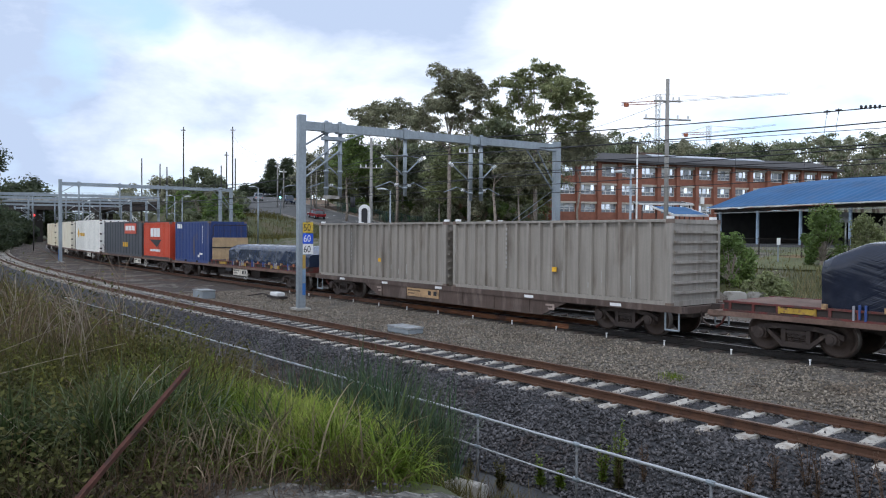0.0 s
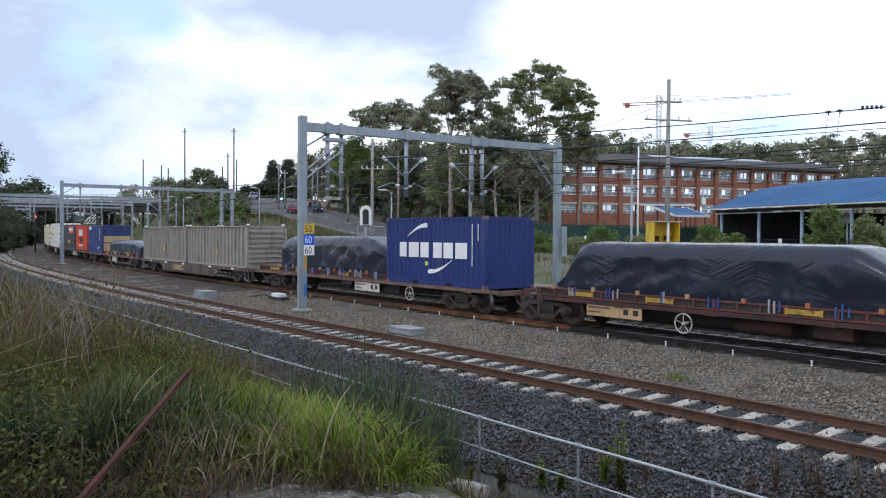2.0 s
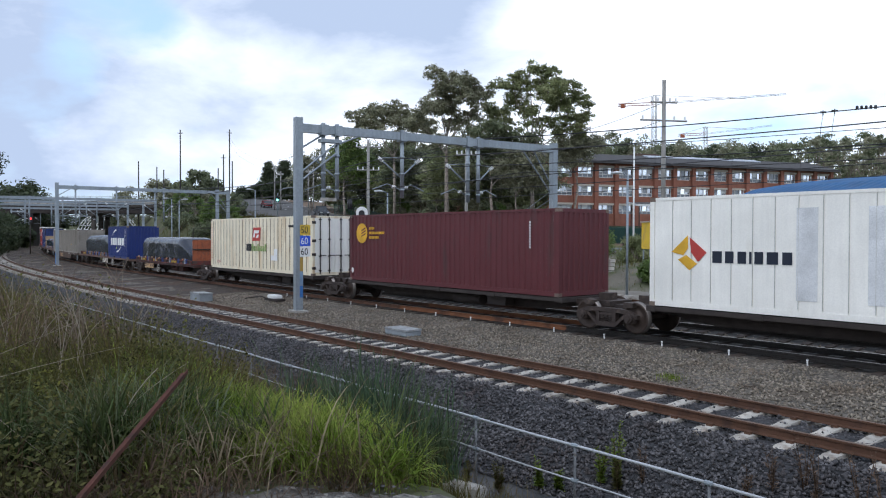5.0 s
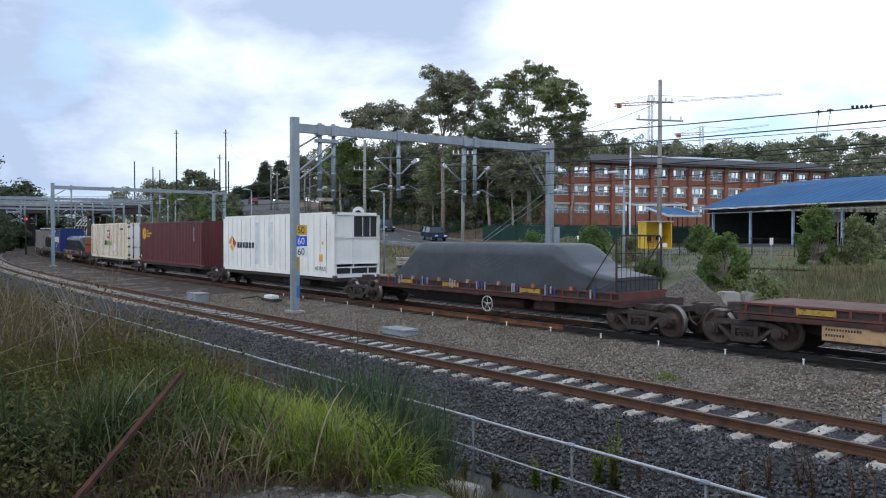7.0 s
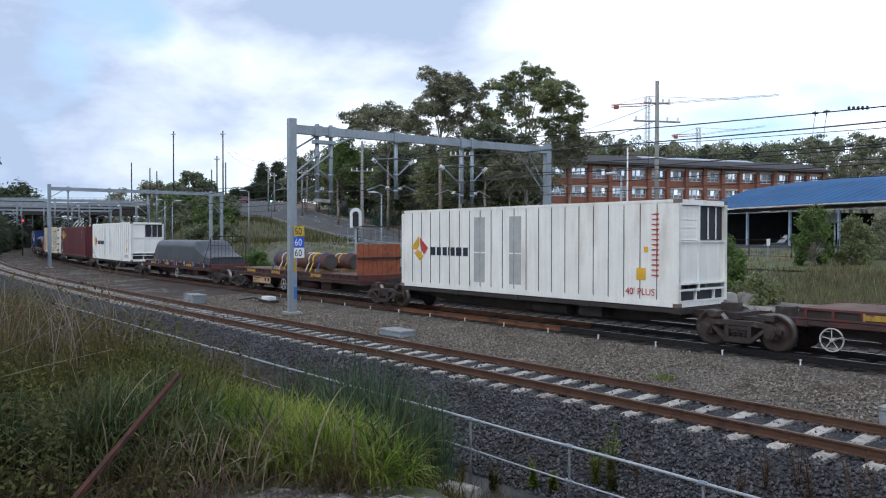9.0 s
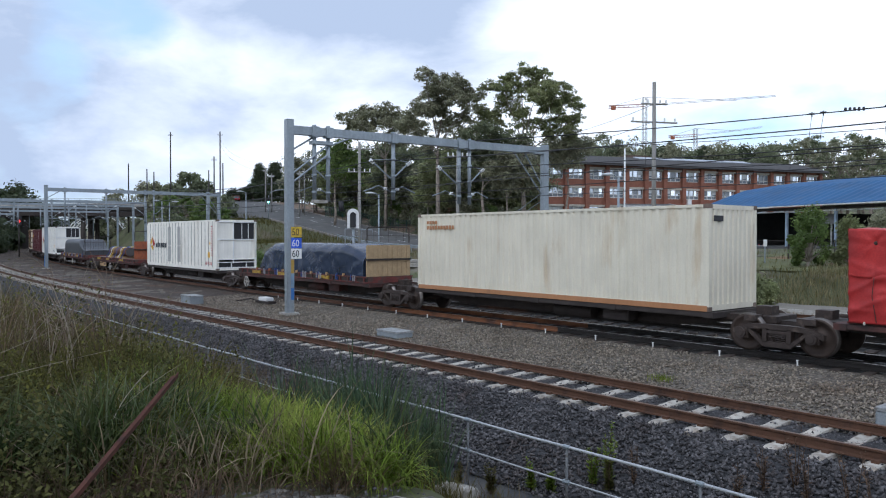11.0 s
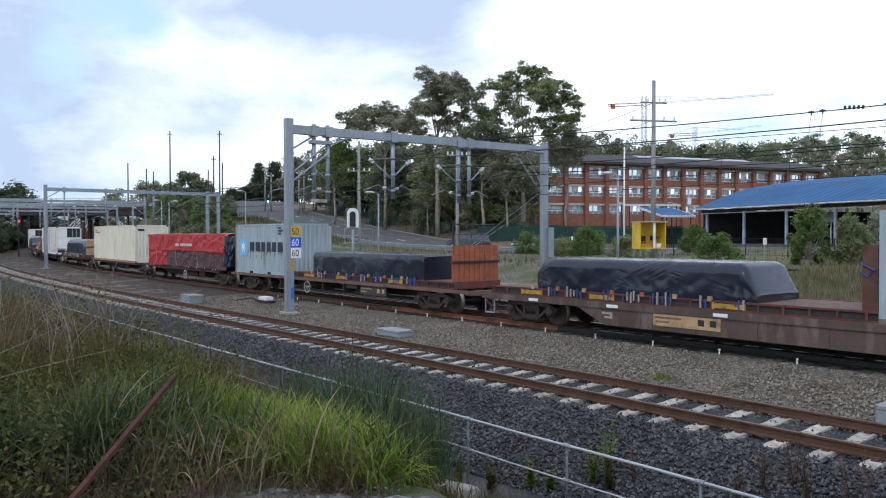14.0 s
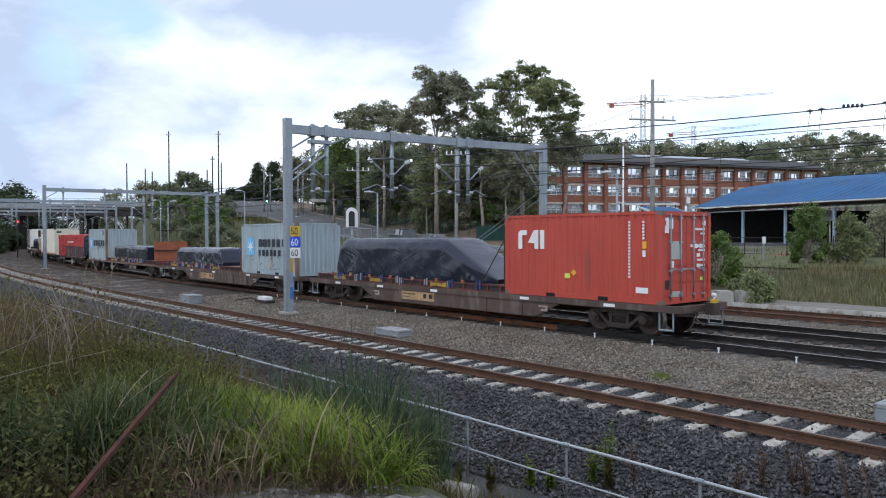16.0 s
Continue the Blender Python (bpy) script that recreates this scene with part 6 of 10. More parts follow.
M_FRAME = mat("white_window_frame", (0.6, 0.6, 0.58), 0.5)
# near-black colour that stands in for the shade indoors and under the court roof
M_SHADE = mat("shade_coloured_interior", (0.03, 0.03, 0.03), 0.9)
M_GREENMESH = mat("dark_green_fence", (0.012, 0.05, 0.04), 0.6)
M_POLEWOOD = mat("grey_timber_pole", (0.27, 0.26, 0.24), 0.9, vary=0.2, scale=2, streak=0.2)
M_DARKPOLE = mat("dark_pole", (0.06, 0.055, 0.05), 0.9)
M_WIRE = mat("dark_wire", (0.03, 0.03, 0.032), 0.6)
M_BARK = mat("pale_gum_bark", (0.26, 0.22, 0.18), 0.9, vary=0.3, scale=2, second=(0.12, 0.09, 0.07))


def leaf_mat(name, base, tip):
    m = mat(name, base, 0.55, vary=0.35, scale=0.35, grain=3, gvary=0.2, bump=0, second=tip, cut=(0.45, 0.65), sscale=0.6, island=0.35)
    n, l = m.node_tree.nodes, m.node_tree.links
    b = n["Principled BSDF"]
    tr = n.new("ShaderNodeBsdfTranslucent")
    l.new(b.inputs["Base Color"].links[0].from_socket, tr.inputs["Color"])
    mx = n.new("ShaderNodeMixShader")
    mx.inputs[0].default_value = 0.5
    l.new(b.outputs[0], mx.inputs[1])
    l.new(tr.outputs[0], mx.inputs[2])
    l.new(mx.outputs[0], n["Material Output"].inputs["Surface"])
    return m


M_GUM = leaf_mat("gum_leaves", (0.265, 0.265, 0.17), (0.33, 0.32, 0.21))
M_GUM2 = leaf_mat("olive_green_leaves", (0.235, 0.26, 0.12), (0.30, 0.31, 0.15))
M_GUM3 = leaf_mat("dark_leaves", (0.17, 0.195, 0.11), (0.22, 0.235, 0.135))
M_FAR = leaf_mat("dense_dark_leaves", (0.06, 0.08, 0.04), (0.085, 0.10, 0.05))
M_BUSH = leaf_mat("shrub_leaves", (0.135, 0.20, 0.055), (0.185, 0.24, 0.07))


def road_strip(name, o0, o1, d0, d1, dz, m, label, category, dash=None, parent=None):
    bm = bm_new()
    d = d0
    while d < d1:
        e = min(d1, d + (dash[0] if dash else 4.0))
        q = [road_at(a, b)[0] + Vector((0, 0, dz)) for a, b in ((d, o0), (d, o1), (e, o1), (e, o0))]
        bm.faces.new([bm.verts.new(p) for p in q])
        d = e + (dash[1] if dash else 0)
    if dash is None:
        bmesh.ops.remove_doubles(bm, verts=bm.verts, dist=0.01)
    ob = part(name, bm, m, parent)
    return tagged(ob, label, category, kind="structure") if not parent else ob


road = road_strip("road", -6.2, 6.2, -110, 330, 0.06, M_ASPHALT, "grey asphalt road climbing a hill", "road")
road_strip("centre_line", -0.07, 0.07, -60, 300, 0.068, M_MARK, "", "", (3, 6), road)
road_strip("edge_line", -5.6, -5.48, -60, 70, 0.068, M_MARK, "", "", None, road)
road_strip("edge_line", 5.48, 5.6, -60, 70, 0.068, M_MARK, "", "", None, road)
road_strip("lane_line", 2.9, 3.02, -60, 300, 0.068, M_MARK, "", "", (1.5, 4), road)
road_strip("stop_line", -5.4, 0, 196, 197.2, 0.068, M_MARK, "", "", (1.5, 9), road)
M_KERB = mat("grimy_kerb_concrete", (0.21, 0.19, 0.165), 0.92, vary=0.25, scale=0.8, grain=30, second=(0.12, 0.10, 0.08))


def road_kerb(side, d0, d1):
    """A kerb stone line with a real step, 0.3 m wide and 0.14 m high."""
    sec = [(6.2, -0.1), (6.2, 0.18), (6.24, 0.2), (6.5, 0.2), (6.5, -0.1)]
    vs = [road_at(float(d), side * o)[0] + Vector((0, 0, z)) for d in np.arange(d0, d1, 3.0) for o, z in sec]
    tagged(new("kerb", grid_mesh("kerb", vs, len(sec), len(vs) // len(sec), M_KERB)), "grimy concrete kerb beside the road", "kerb", kind="structure")


road_kerb(1, -60, 300)
road_kerb(-1, -60, 118)
road_strip("side_road", -15.0, -6.2, 119, 215, 0.055, M_ASPHALT, "grey asphalt apron of a road junction on the hill", "road")


def verge(o0, o1, d0, d1, lift, m, label):
    """Bare ground beside the road, laid on the lie of the land."""
    dd, oo = np.arange(d0, d1, 2.0), np.linspace(o0, o1, 8)
    vs = []
    for d in dd:
        for o in oo:
            p = road_at(float(d), float(o))[0]
            vs.append((p.x, p.y, max(ground_at(p.x, p.y), p.z - 0.1 if o < o0 + 0.3 else -9) + lift + rng.normal(0, 0.03)))
    tagged(new("verge", grid_mesh("verge", vs, len(oo), len(dd), m)), label, "verge", kind="structure")


M_LITTER = mat("bare_brown_earth", (0.165, 0.105, 0.07), 0.95, vary=0.3, scale=0.4, grain=12, gvary=0.3, bump=0.6, bscale=8, second=(0.10, 0.085, 0.045), sscale=0.5, cut=(0.5, 0.62))
verge(6.5, 17.0, 20, 190, 0.13, M_LITTER, "bare brown earth and leaf litter under the roadside trees")

# ---- overhead line gantries ----
def gantry(s, o_left, o_right, z_beam, drops, label, right_posts=1, detail=True, skew=0.0):
    """A portal over the tracks: posts, box beam and drop verticals with cantilever arms; drops: rows of (offset, bottom height, arm sides)."""
    m = frame_at(s, o_left, 0) @ Matrix.Rotation(skew, 4, "Z") @ Matrix.Translation((0, -o_left, 0))
    t = thing("overhead_line_gantry", label, "gantry", "overhead line gantries", m)

    def post(o, zb, zt, w=0.15):
        bm = bm_new()
        extrude(bm, [(a, o + b, zb) for a, b in ((-w, -w), (w, -w), (w, -w + 0.024), (-w + 0.02, -w + 0.024), (-w + 0.02, w - 0.024), (w, w - 0.024), (w, w), (-w, w))], (0, 0, zt - zb))
        p = part("post", bm, M_GALV, t, "galvanised steel post")
        return p

    post(o_left, -0.25, z_beam + 0.42)
    for k in range(right_posts):
        post(o_right + 1.2 * k, -0.6, z_beam + 0.3)
    bm = bm_new()
    box(bm, -0.14, 0.14, o_right, o_left, z_beam - 0.17, z_beam + 0.17)
    part("beam", bm, M_GALV, t, "long galvanised box beam")
    for o in (o_left, o_right):
        bm = bm_new()
        box(bm, -0.35, 0.35, o - 0.3, o + 0.3, -0.35, -0.1)
        part("footing", bm, M_CONCRETE, t, "concrete footing")
    for o, zb, arms in drops:
        bm = bm_new()
        tube(bm, [(0, o, zb), (0, o, z_beam + 0.28)], 0.085, 12)
        d = part("drop_vertical", bm, M_GALV, t, "drop vertical under the beam")
        bm = bm_new()
        box(bm, -0.2, 0.2, o - 0.16, o + 0.16, z_beam - 0.22, z_beam + 0.2)
        part("clamp", bm, M_GALV, d)
        for zc in (zb + 0.3, zb + 1.0, zb + 1.75):
            bm = bm_new()
            tube(bm, [(0, o, zc), (0, o, zc + 0.1)], 0.108, 12)
            part("collar", bm, M_GALV, d)
        for sd in arms:
            bm = bm_new()
            tube(bm, [(0.12, o, zb + 0.9), (0.25, o + sd * 0.9, zb + 1.65)], 0.035, 6)
            tube(bm, [(0.12, o, zb + 0.35), (0.25, o + sd * 0.6, zb + 0.62), (0.3, o + sd * 1.3, zb + 0.35)], 0.025, 6)
            tube(bm, [(0.12, o, zb + 1.8), (0.25, o + sd * 1.0, zb + 1.72)], 0.018, 5)
            part("cantilever_arm", bm, M_GALV, d, "tubular cantilever arm")
            bm = bm_new()
            for q in range(3):
                tube(bm, [(0.25, o + sd * (0.85 + q * 0.07), zb + 1.6 + q * 0.05), (0.25, o + sd * (0.88 + q * 0.07), zb + 1.62 + q * 0.05)], 0.08, 10)
            for q in range(2):
                tube(bm, [(0.2, o + sd * (0.25 + q * 0.09), zb + 0.48), (0.2, o + sd * (0.29 + q * 0.09), zb + 0.5)], 0.07, 10)
            pieces("insulator", bm, M_WHITE, d, "white porcelain insulator")
    if detail:
        bm = bm_new()
        for a, b in (((o_left, z_beam - 0.9), (o_left - 1.2, z_beam - 0.15)), ((o_right, z_beam - 2.3), (o_right + 1.9, z_beam - 0.15)), ((o_right, z_beam - 1.9), (o_right + 1.2, z_beam - 0.15))):
            tube(bm, [(0.1, a[0], a[1]), (0.1, b[0], b[1])], 0.04, 6)
        pieces("brace", bm, M_GALV, t, "diagonal brace")
    return t


g1 = gantry(19.4, 4.13, -9.5, 7.3, [(3.03, 4.45, ()), (2.41, 4.45, (1,)), (-0.72, 4.6, (1, -1)), (-4.25, 4.5, (1,)), (-4.84, 4.5, (-1,))], "galvanised portal gantry with drop verticals over the tracks", skew=-0.105)
for a, b in (((4.0, 5.55), (2.5, 6.75)), ((4.0, 5.2), (2.5, 6.35)), ((2.4, 6.75), (1.4, 7.15))):
    bm = bm_new(); tube(bm, [(-0.1, a[0], a[1]), (-0.1, b[0], b[1])], 0.04, 6); part("strut", bm, M_GALV, g1, "diagonal strut")
bm = bm_new(); box(bm, -0.16, 0.16, 2.25, 3.2, 6.78, 6.92); part("cross_plate", bm, M_GALV, g1, "cross plate under the beam")
bm = bm_new(); box(bm, -0.14, 0.14, 2.5, 3.12, 4.36, 4.5); part("bracket", bm, M_CONCRETE, g1, "pale bracket between two verticals")
bm = bm_new(); tube(bm, [(-1.2, 2.4, 4.0), (-1.2, 2.4, 4.4)], 0.1, 10); part("pulley", bm, M_BLACK, g1)
for a, b in (((-9.5, 5.3), (-3.0, 2.0)), ((-9.5, 4.9), (-4.0, 2.0))):
    bm = bm_new()
    tube(bm, [(0, -9.5, a[1]), (9.5, -8.9, 0.6)], 0.02, 4)
    part("guy_wire", bm, M_GALV, g1)
bm = bm_new(); box(bm, -0.3, 0.1, -9.9, -9.55, 1.9, 3.4); part("switch_box", bm, M_GALV, g1, "grey switch box on the post")
# speed boards on the post
for z, body, bm_m, ink in ((2.96, "50", M_YELLOW, M_BLACK), (2.51, "60", mat("signal_blue", (0.03, 0.10, 0.62), 0.5), M_WHITE), (2.08, "60", M_WHITE, M_BLACK)):
    bm = bm_new()
    box(bm, -0.19, -0.17, 3.68, 4.12, z, z + 0.41)
    b = part("speed_board", bm, bm_m, g1, "small square speed board")
    part("lettering", text_mesh(body, 0.40, ink), None, b, at=Matrix.Translation((-0.1945, 4.10, z + 0.07)) @ Matrix(((0, 0, -1, 0), (-1, 0, 0, 0), (0, 1, 0, 0), (0, 0, 0, 1))) @ Matrix.Diagonal((0.8, 1, 1, 1)))
M_BANDBLUE = mat("blue_band", (0.05, 0.16, 0.42), 0.6)
for z0, z1, m in ((0.42, 0.9, M_BANDBLUE), (1.5, 2.05, mat("ochre_band", (0.42, 0.27, 0.06), 0.7)), (0.95, 1.45, mat("pale_blue_band", (0.2, 0.3, 0.42), 0.6))):
    bm = bm_new(); box(bm, -0.158, -0.152, 3.99, 4.12, z0, z1); part("painted_band", bm, m, g1)
g2 = gantry(73.0, 3.13, -13.9, 7.55, [(1.47, 4.3, (-1,)), (-2.34, 4.4, (1, -1)), (-6.1, 4.3, (1,)), (-7.0, 4.3, (-1,))], "galvanised portal gantry with four drop verticals", 2)
bm = bm_new(); box(bm, -0.16, 0.16, 3.29, 3.297, 0.0, 1.1); part("painted_band", bm, M_BANDBLUE, g2)
for s, ol, orr in ((100.0, 15.0, -12.0), (113.0, 14.0, -12.5), (128.0, 13.0, -12.0), (150.0, 9.0, -12.0), (180.0, 9.0, -9.5), (235.0, 9.0, -9)):
    gantry(s, ol, orr, 7.5, [(3.3, 4.4, (1,)), (-0.5, 4.4, (-1,)), (-4.6, 4.4, (1,))], "far galvanised portal gantry over the tracks", 1, False)

# ---- wires ----
def catenary(off, s_list, z_m, z_c, label):
    t = thing("overhead_wire", label, "overhead wire", "overhead wires")
    bm = bm_new()
    pts, con = [], []
    for a, b in zip(s_list, s_list[1:]):
        for k in range(12):
            u = k / 12
            sag = 4 * u * (1 - u)
            pts.append(line(a + (b - a) * u, off, z_m - 0.75 * sag))
            con.append(line(a + (b - a) * u, off, z_c))
    tube(bm, pts, 0.016, 4, False)
    part("messenger_wire", bm, M_WIRE, t)
    bm = bm_new()
    tube(bm, con, 0.014, 4, False)
    part("contact_wire", bm, M_WIRE, t)
    bm = bm_new()
    for p, q in list(zip(pts, con))[1::2]:
        tube(bm, [p, q], 0.007, 3, False)
    pieces("dropper", bm, M_WIRE, t)


SPANS = [-95, -38, 19.4, 73, 128, 180, 235]
catenary(0.3, SPANS, 6.25, 5.0, "catenary and contact wire over the goods track")
catenary(-3.9, SPANS, 6.2, 5.0, "catenary and contact wire over the second track")
catenary(-8.6, SPANS, 6.2, 5.0, "catenary and contact wire over the third track")


def cable(pts, r, label, sag=0.6):
    bm = bm_new()
    out = []
    for a, b in zip(pts, pts[1:]):
        a, b = Vector(a), Vector(b)
        for k in range(10):
            u = k / 10
            out.append(a.lerp(b, u) - Vector((0, 0, sag * 4 * u * (1 - u))))
    out.append(Vector(pts[-1]))
    tube(bm, out, r, 4, False)
    return solid("power_cable", bm, M_WIRE, label, "cable", "overhead cables")


cable([line(-38, -6.2, 7.7), line(19.4, -6.2, 7.7), line(73, -8, 8.0)], 0.016, "dark feeder cable above the gantries", 0.9)
cable([line(-38, -5.2, 7.6), line(19.4, -5.2, 7.6), line(73, -7, 7.9)], 0.012, "dark feeder cable above the gantries", 0.95)
cable([line(-38, -8.2, 7.3), line(19.4, -8.2, 7.3), line(73, -9, 7.7)], 0.012, "dark feeder cable above the gantries", 0.9)
for dz in (0.0, 1.1):
    cable([(14.1, 48, 10.3 + dz), (1.8, 56, 8.6 + dz * 0.6), (-6.3, 66, 10.2 + dz), (-18, 90, 11.0 + dz), (-34, 132, 16 + dz), (-47, 168, 24 + dz)], 0.014, "dark power cable between poles", 0.7)
# strain insulators hung in one wire
ins = thing("strain_insulator", "string of dark strain insulators in an overhead wire", "insulator", "overhead insulators")
bm = bm_new()
for k in range(5):
    p, q = line(1.2 + k * 0.13, -5.2, 6.80 + k * 0.012), line(1.24 + k * 0.13, -5.2, 6.80 + k * 0.012)
    tube(bm, [p, q], 0.06, 10)
pieces("disc", bm, M_WIRE, ins)
# clamps on the feeder cables
for s_, off, z in ((2.4, -5.2, 6.83), (0.55, -5.2, 6.79), (3.2, -6.2, 6.99), (-0.6, -6.2, 6.89)):
    cl_ = thing("cable_clamp", "dark clamp with a jumper hanging from an overhead cable", "clamp", "cable clamps", Matrix.Translation(line(s_, off, z)))
    bm = bm_new()
    tube(bm, [(-0.09, 0, 0), (0.09, 0, 0.01)], 0.035, 6)
    tube(bm, [(0, 0, 0.06), (0, 0, -0.1)], 0.02, 5)
    part("clamp_body", bm, M_WIRE, cl_)
    bm = bm_new()
    tube(bm, [(0, 0, -0.1), (-0.05, 0, -0.4), (-0.09, 0, -0.85)], 0.007, 4)
    part("jumper", bm, M_WIRE, cl_)


# ---- poles, lamps, signals ----
def pole(x, y, top, r, m, label, arms=(), base=None):
    zb = ground_at(x, y) if base is None else base
    t = thing("utility_pole", label, "pole", "utility poles", Matrix.Translation((x, y, zb)))
    bm = bm_new()
    tube(bm, [(0, 0, -0.3), (0, 0, top - zb)], [r, r * 0.72], 10)
    part("pole_shaft", bm, m, t)
    for z, half, ang in arms:
        bm = bm_new()
        d = Vector((math.cos(ang), math.sin(ang), 0)) * half
        c = Vector((0, 0, z - zb))
        tube(bm, [c - d, c + d], 0.06, 5)
        a = part("cross_arm", bm, M_POLEWOOD, t, "cross arm with insulators")
        bm = bm_new()
        for k in (-0.9, -0.45, 0.45, 0.9):
            tube(bm, [c + d * k, c + d * k + Vector((0, 0, 0.28))], 0.06, 6)
        part("insulator", bm, M_WHITE, a)
    return t


pole(14.1, 48.0, 12.8, 0.16, M_POLEWOOD, "tall grey timber power pole with cross arms", ((11.4, 0.9, 0.2), (10.25, 1.6, 0.2)))
pole(1.9, 56.0, 9.3, 0.15, M_POLEWOOD, "grey timber pole with two guy wires", ((8.9, 0.8, 0.2),))
pole(-6.3, 66.0, 11.2, 0.16, M_POLEWOOD, "grey timber pole with cross arms", ((10.6, 1.1, 0.1), (8.6, 1.0, 0.1)))
pole(15.3, 60.0, 10.0, 0.08, M_WHITE, "slender pale steel pole near the school")
for px, py, top in ((-58.6, 171, 26.5), (-46.7, 168, 26.2), (-68.4, 172, 19.5), (-66.5, 178, 18.8), (-62.7, 172, 17.6), (-48.6, 170, 20.9), (-47.2, 172, 19.6), (-49.8, 170, 17.8)):
    pole(px, py, top, 0.17, M_DARKPOLE, "dark timber power pole on the hill", ((top - 0.8, 0.55, 0.3),) if top > 20 else ())
for px, py, top in ((-32.8, 150, 16.6), (-31.6, 150, 15.5), (-24.4, 140, 15.2), (-24.3, 145, 16.0)):
    pole(px, py, top, 0.15, M_POLEWOOD, "weathered grey timber power pole beside the road", ((top - 0.7, 0.5, 0.3),))


def lamp_post(x, y, top, side, label, r=0.07):
    zb = ground_at(x, y)
    t = thing("street_lamp", label, "street lamp", "street lamps", Matrix.Translation((x, y, zb)))
    h = top - zb
    bm = bm_new()
    tube(bm, [(0, 0, -0.2), (0, 0, h)], [r, r * 0.8], 10)
    part("lamp_shaft", bm, M_GALV, t)
    bm = bm_new()
    tube(bm, [(0, 0, h - 0.05), (side * 0.3, 0, h + 0.12), (side * 0.5, 0, h + 0.12)], 0.035, 6)
    part("bracket", bm, M_GALV, t)
    bm = bm_new()
    tube(bm, [(side * 0.3, 0, h + 0.12), (side * 0.65, 0, h + 0.15), (side * 1.05, 0, h + 0.13)], [0.06, 0.16, 0.1], 10)
    for v in bm.verts:
        v.co.z = h + 0.12 + (v.co.z - h - 0.12) * 0.55
    part("lamp_head", bm, mat("lamp_grey", (0.55, 0.57, 0.58), 0.5), t, "flat pale lamp head")
    return t


lamp_post(9.45, 38.3, 6.0, -0.8, "grey steel lamp post with flat head beside the tracks")
lamp_post(-4.2, 60, 6.3, -1, "grey steel lamp post with flat head")
lamp_post(-21.5, 88, 8.1, -1, "grey steel lamp post with flat head")
lamp_post(-31.0, 90, 7.0, 1, "grey steel lamp post with flat head")
lamp_post(-34.0, 96, 7.4, -1, "grey steel lamp post with flat head")

# track signal seen from behind: black shield with a white rim
sg = thing("railway_signal", "railway signal with white-rimmed black oval shield", "signal", m=Matrix.Translation((-5.4, 52, 0.2)))
bm = bm_new(); tube(bm, [(0, 0.1, 0), (0, 0.1, 3.4)], 0.09, 10); part("post", bm, M_GALV, sg)


def oval(bm, w, h0, h1, y0, y1):
    pts = [(w, 0, h0)] + [(w * math.cos(a), 0, h1 - w + w * math.sin(a)) for a in np.linspace(0, math.pi, 13)] + [(-w, 0, h0)]
    extrude(bm, [(p[0], y0, p[2]) for p in pts], (0, y1 - y0, 0))


bm = bm_new(); oval(bm, 0.40, 3.35, 4.7, -0.02, 0.03); part("shield", bm, M_WHITE, sg, "white shield")
bm = bm_new(); oval(bm, 0.2, 3.4, 4.45, -0.10, -0.02); part("lamp_case", bm, M_BLACK, sg, "black lamp case")
bm = bm_new()
for x in (-0.55, 0.55):
    tube(bm, [(x, 0.0, 2.2), (x, 0.0, 3.3)], 0.025, 5)
for z in (2.3, 2.8, 3.3):
    tube(bm, [(-0.55, 0, z), (0.55, 0, z)], 0.025, 5)
tube(bm, [(0.55, 0, 3.25), (1.3, 0, 3.25), (1.35, 0, 3.1), (1.35, 0, 2.2), (0.55, 0, 2.2)], 0.025, 5)
part("platform_rail", bm, M_GALV, sg, "steel platform rail")
red_on = bpy.data.materials.new("red_lamp")
red_on.use_nodes = True
_b = red_on.node_tree.nodes["Principled BSDF"]
_b.inputs["Base Color"].default_value, _b.inputs["Emission Color"].default_value, _b.inputs["Emission Strength"].default_value = (0.5, 0.02, 0.02, 1), (1, 0.05, 0.04, 1), 2.0
green_on = bpy.data.materials.new("green_lamp")
green_on.use_nodes = True
_b = green_on.node_tree.nodes["Principled BSDF"]
_b.inputs["Base Color"].default_value, _b.inputs["Emission Color"].default_value, _b.inputs["Emission Strength"].default_value = (0.05, 0.4, 0.3, 1), (0.3, 1, 0.8, 1), 4.0
fs = thing("railway_signal", "distant railway signal showing red", "signal", m=frame_at(118, 2.6, 0))
bm = bm_new(); tube(bm, [(0, 0, -0.2), (0, 0, 5.2)], 0.09, 8); part("post", bm, M_DARKPOLE, fs)
bm = bm_new(); box(bm, -0.2, 0.1, -0.35, 0.35, 4.6, 5.9); part("lamp_case", bm, M_BLACK, fs)
bm = bm_new(); tube(bm, [(-0.2, 0, 5.1), (-0.3, 0, 5.1)], 0.2, 12); part("lens", bm, red_on, fs, "glowing red lens")
p = Vector((-27.9, 130, ground_at(-27.9, 130)))
ts = thing("traffic_light", "traffic light on a curved arm showing green", "traffic light", m=Matrix.Translation(p))
bm = bm_new(); tube(bm, [(0, 0, -0.3), (0, 0, 10.0 - p.z), (0.35, 0, 10.6 - p.z), (1.2, 0.1, 10.95 - p.z), (3.3, 0.3, 11.15 - p.z)], 0.075, 8); part("mast", bm, M_GALV, ts)
bm = bm_new(); box(bm, -0.2, 0.2, -0.25, 0.1, 8.65 - p.z, 9.65 - p.z); part("lamp_case", bm, M_BLACK, ts)
bm = bm_new(); tube(bm, [(0, -0.25, 8.9 - p.z), (0, -0.3, 8.9 - p.z)], 0.16, 10); part("lens", bm, green_on, ts, "glowing green lens")


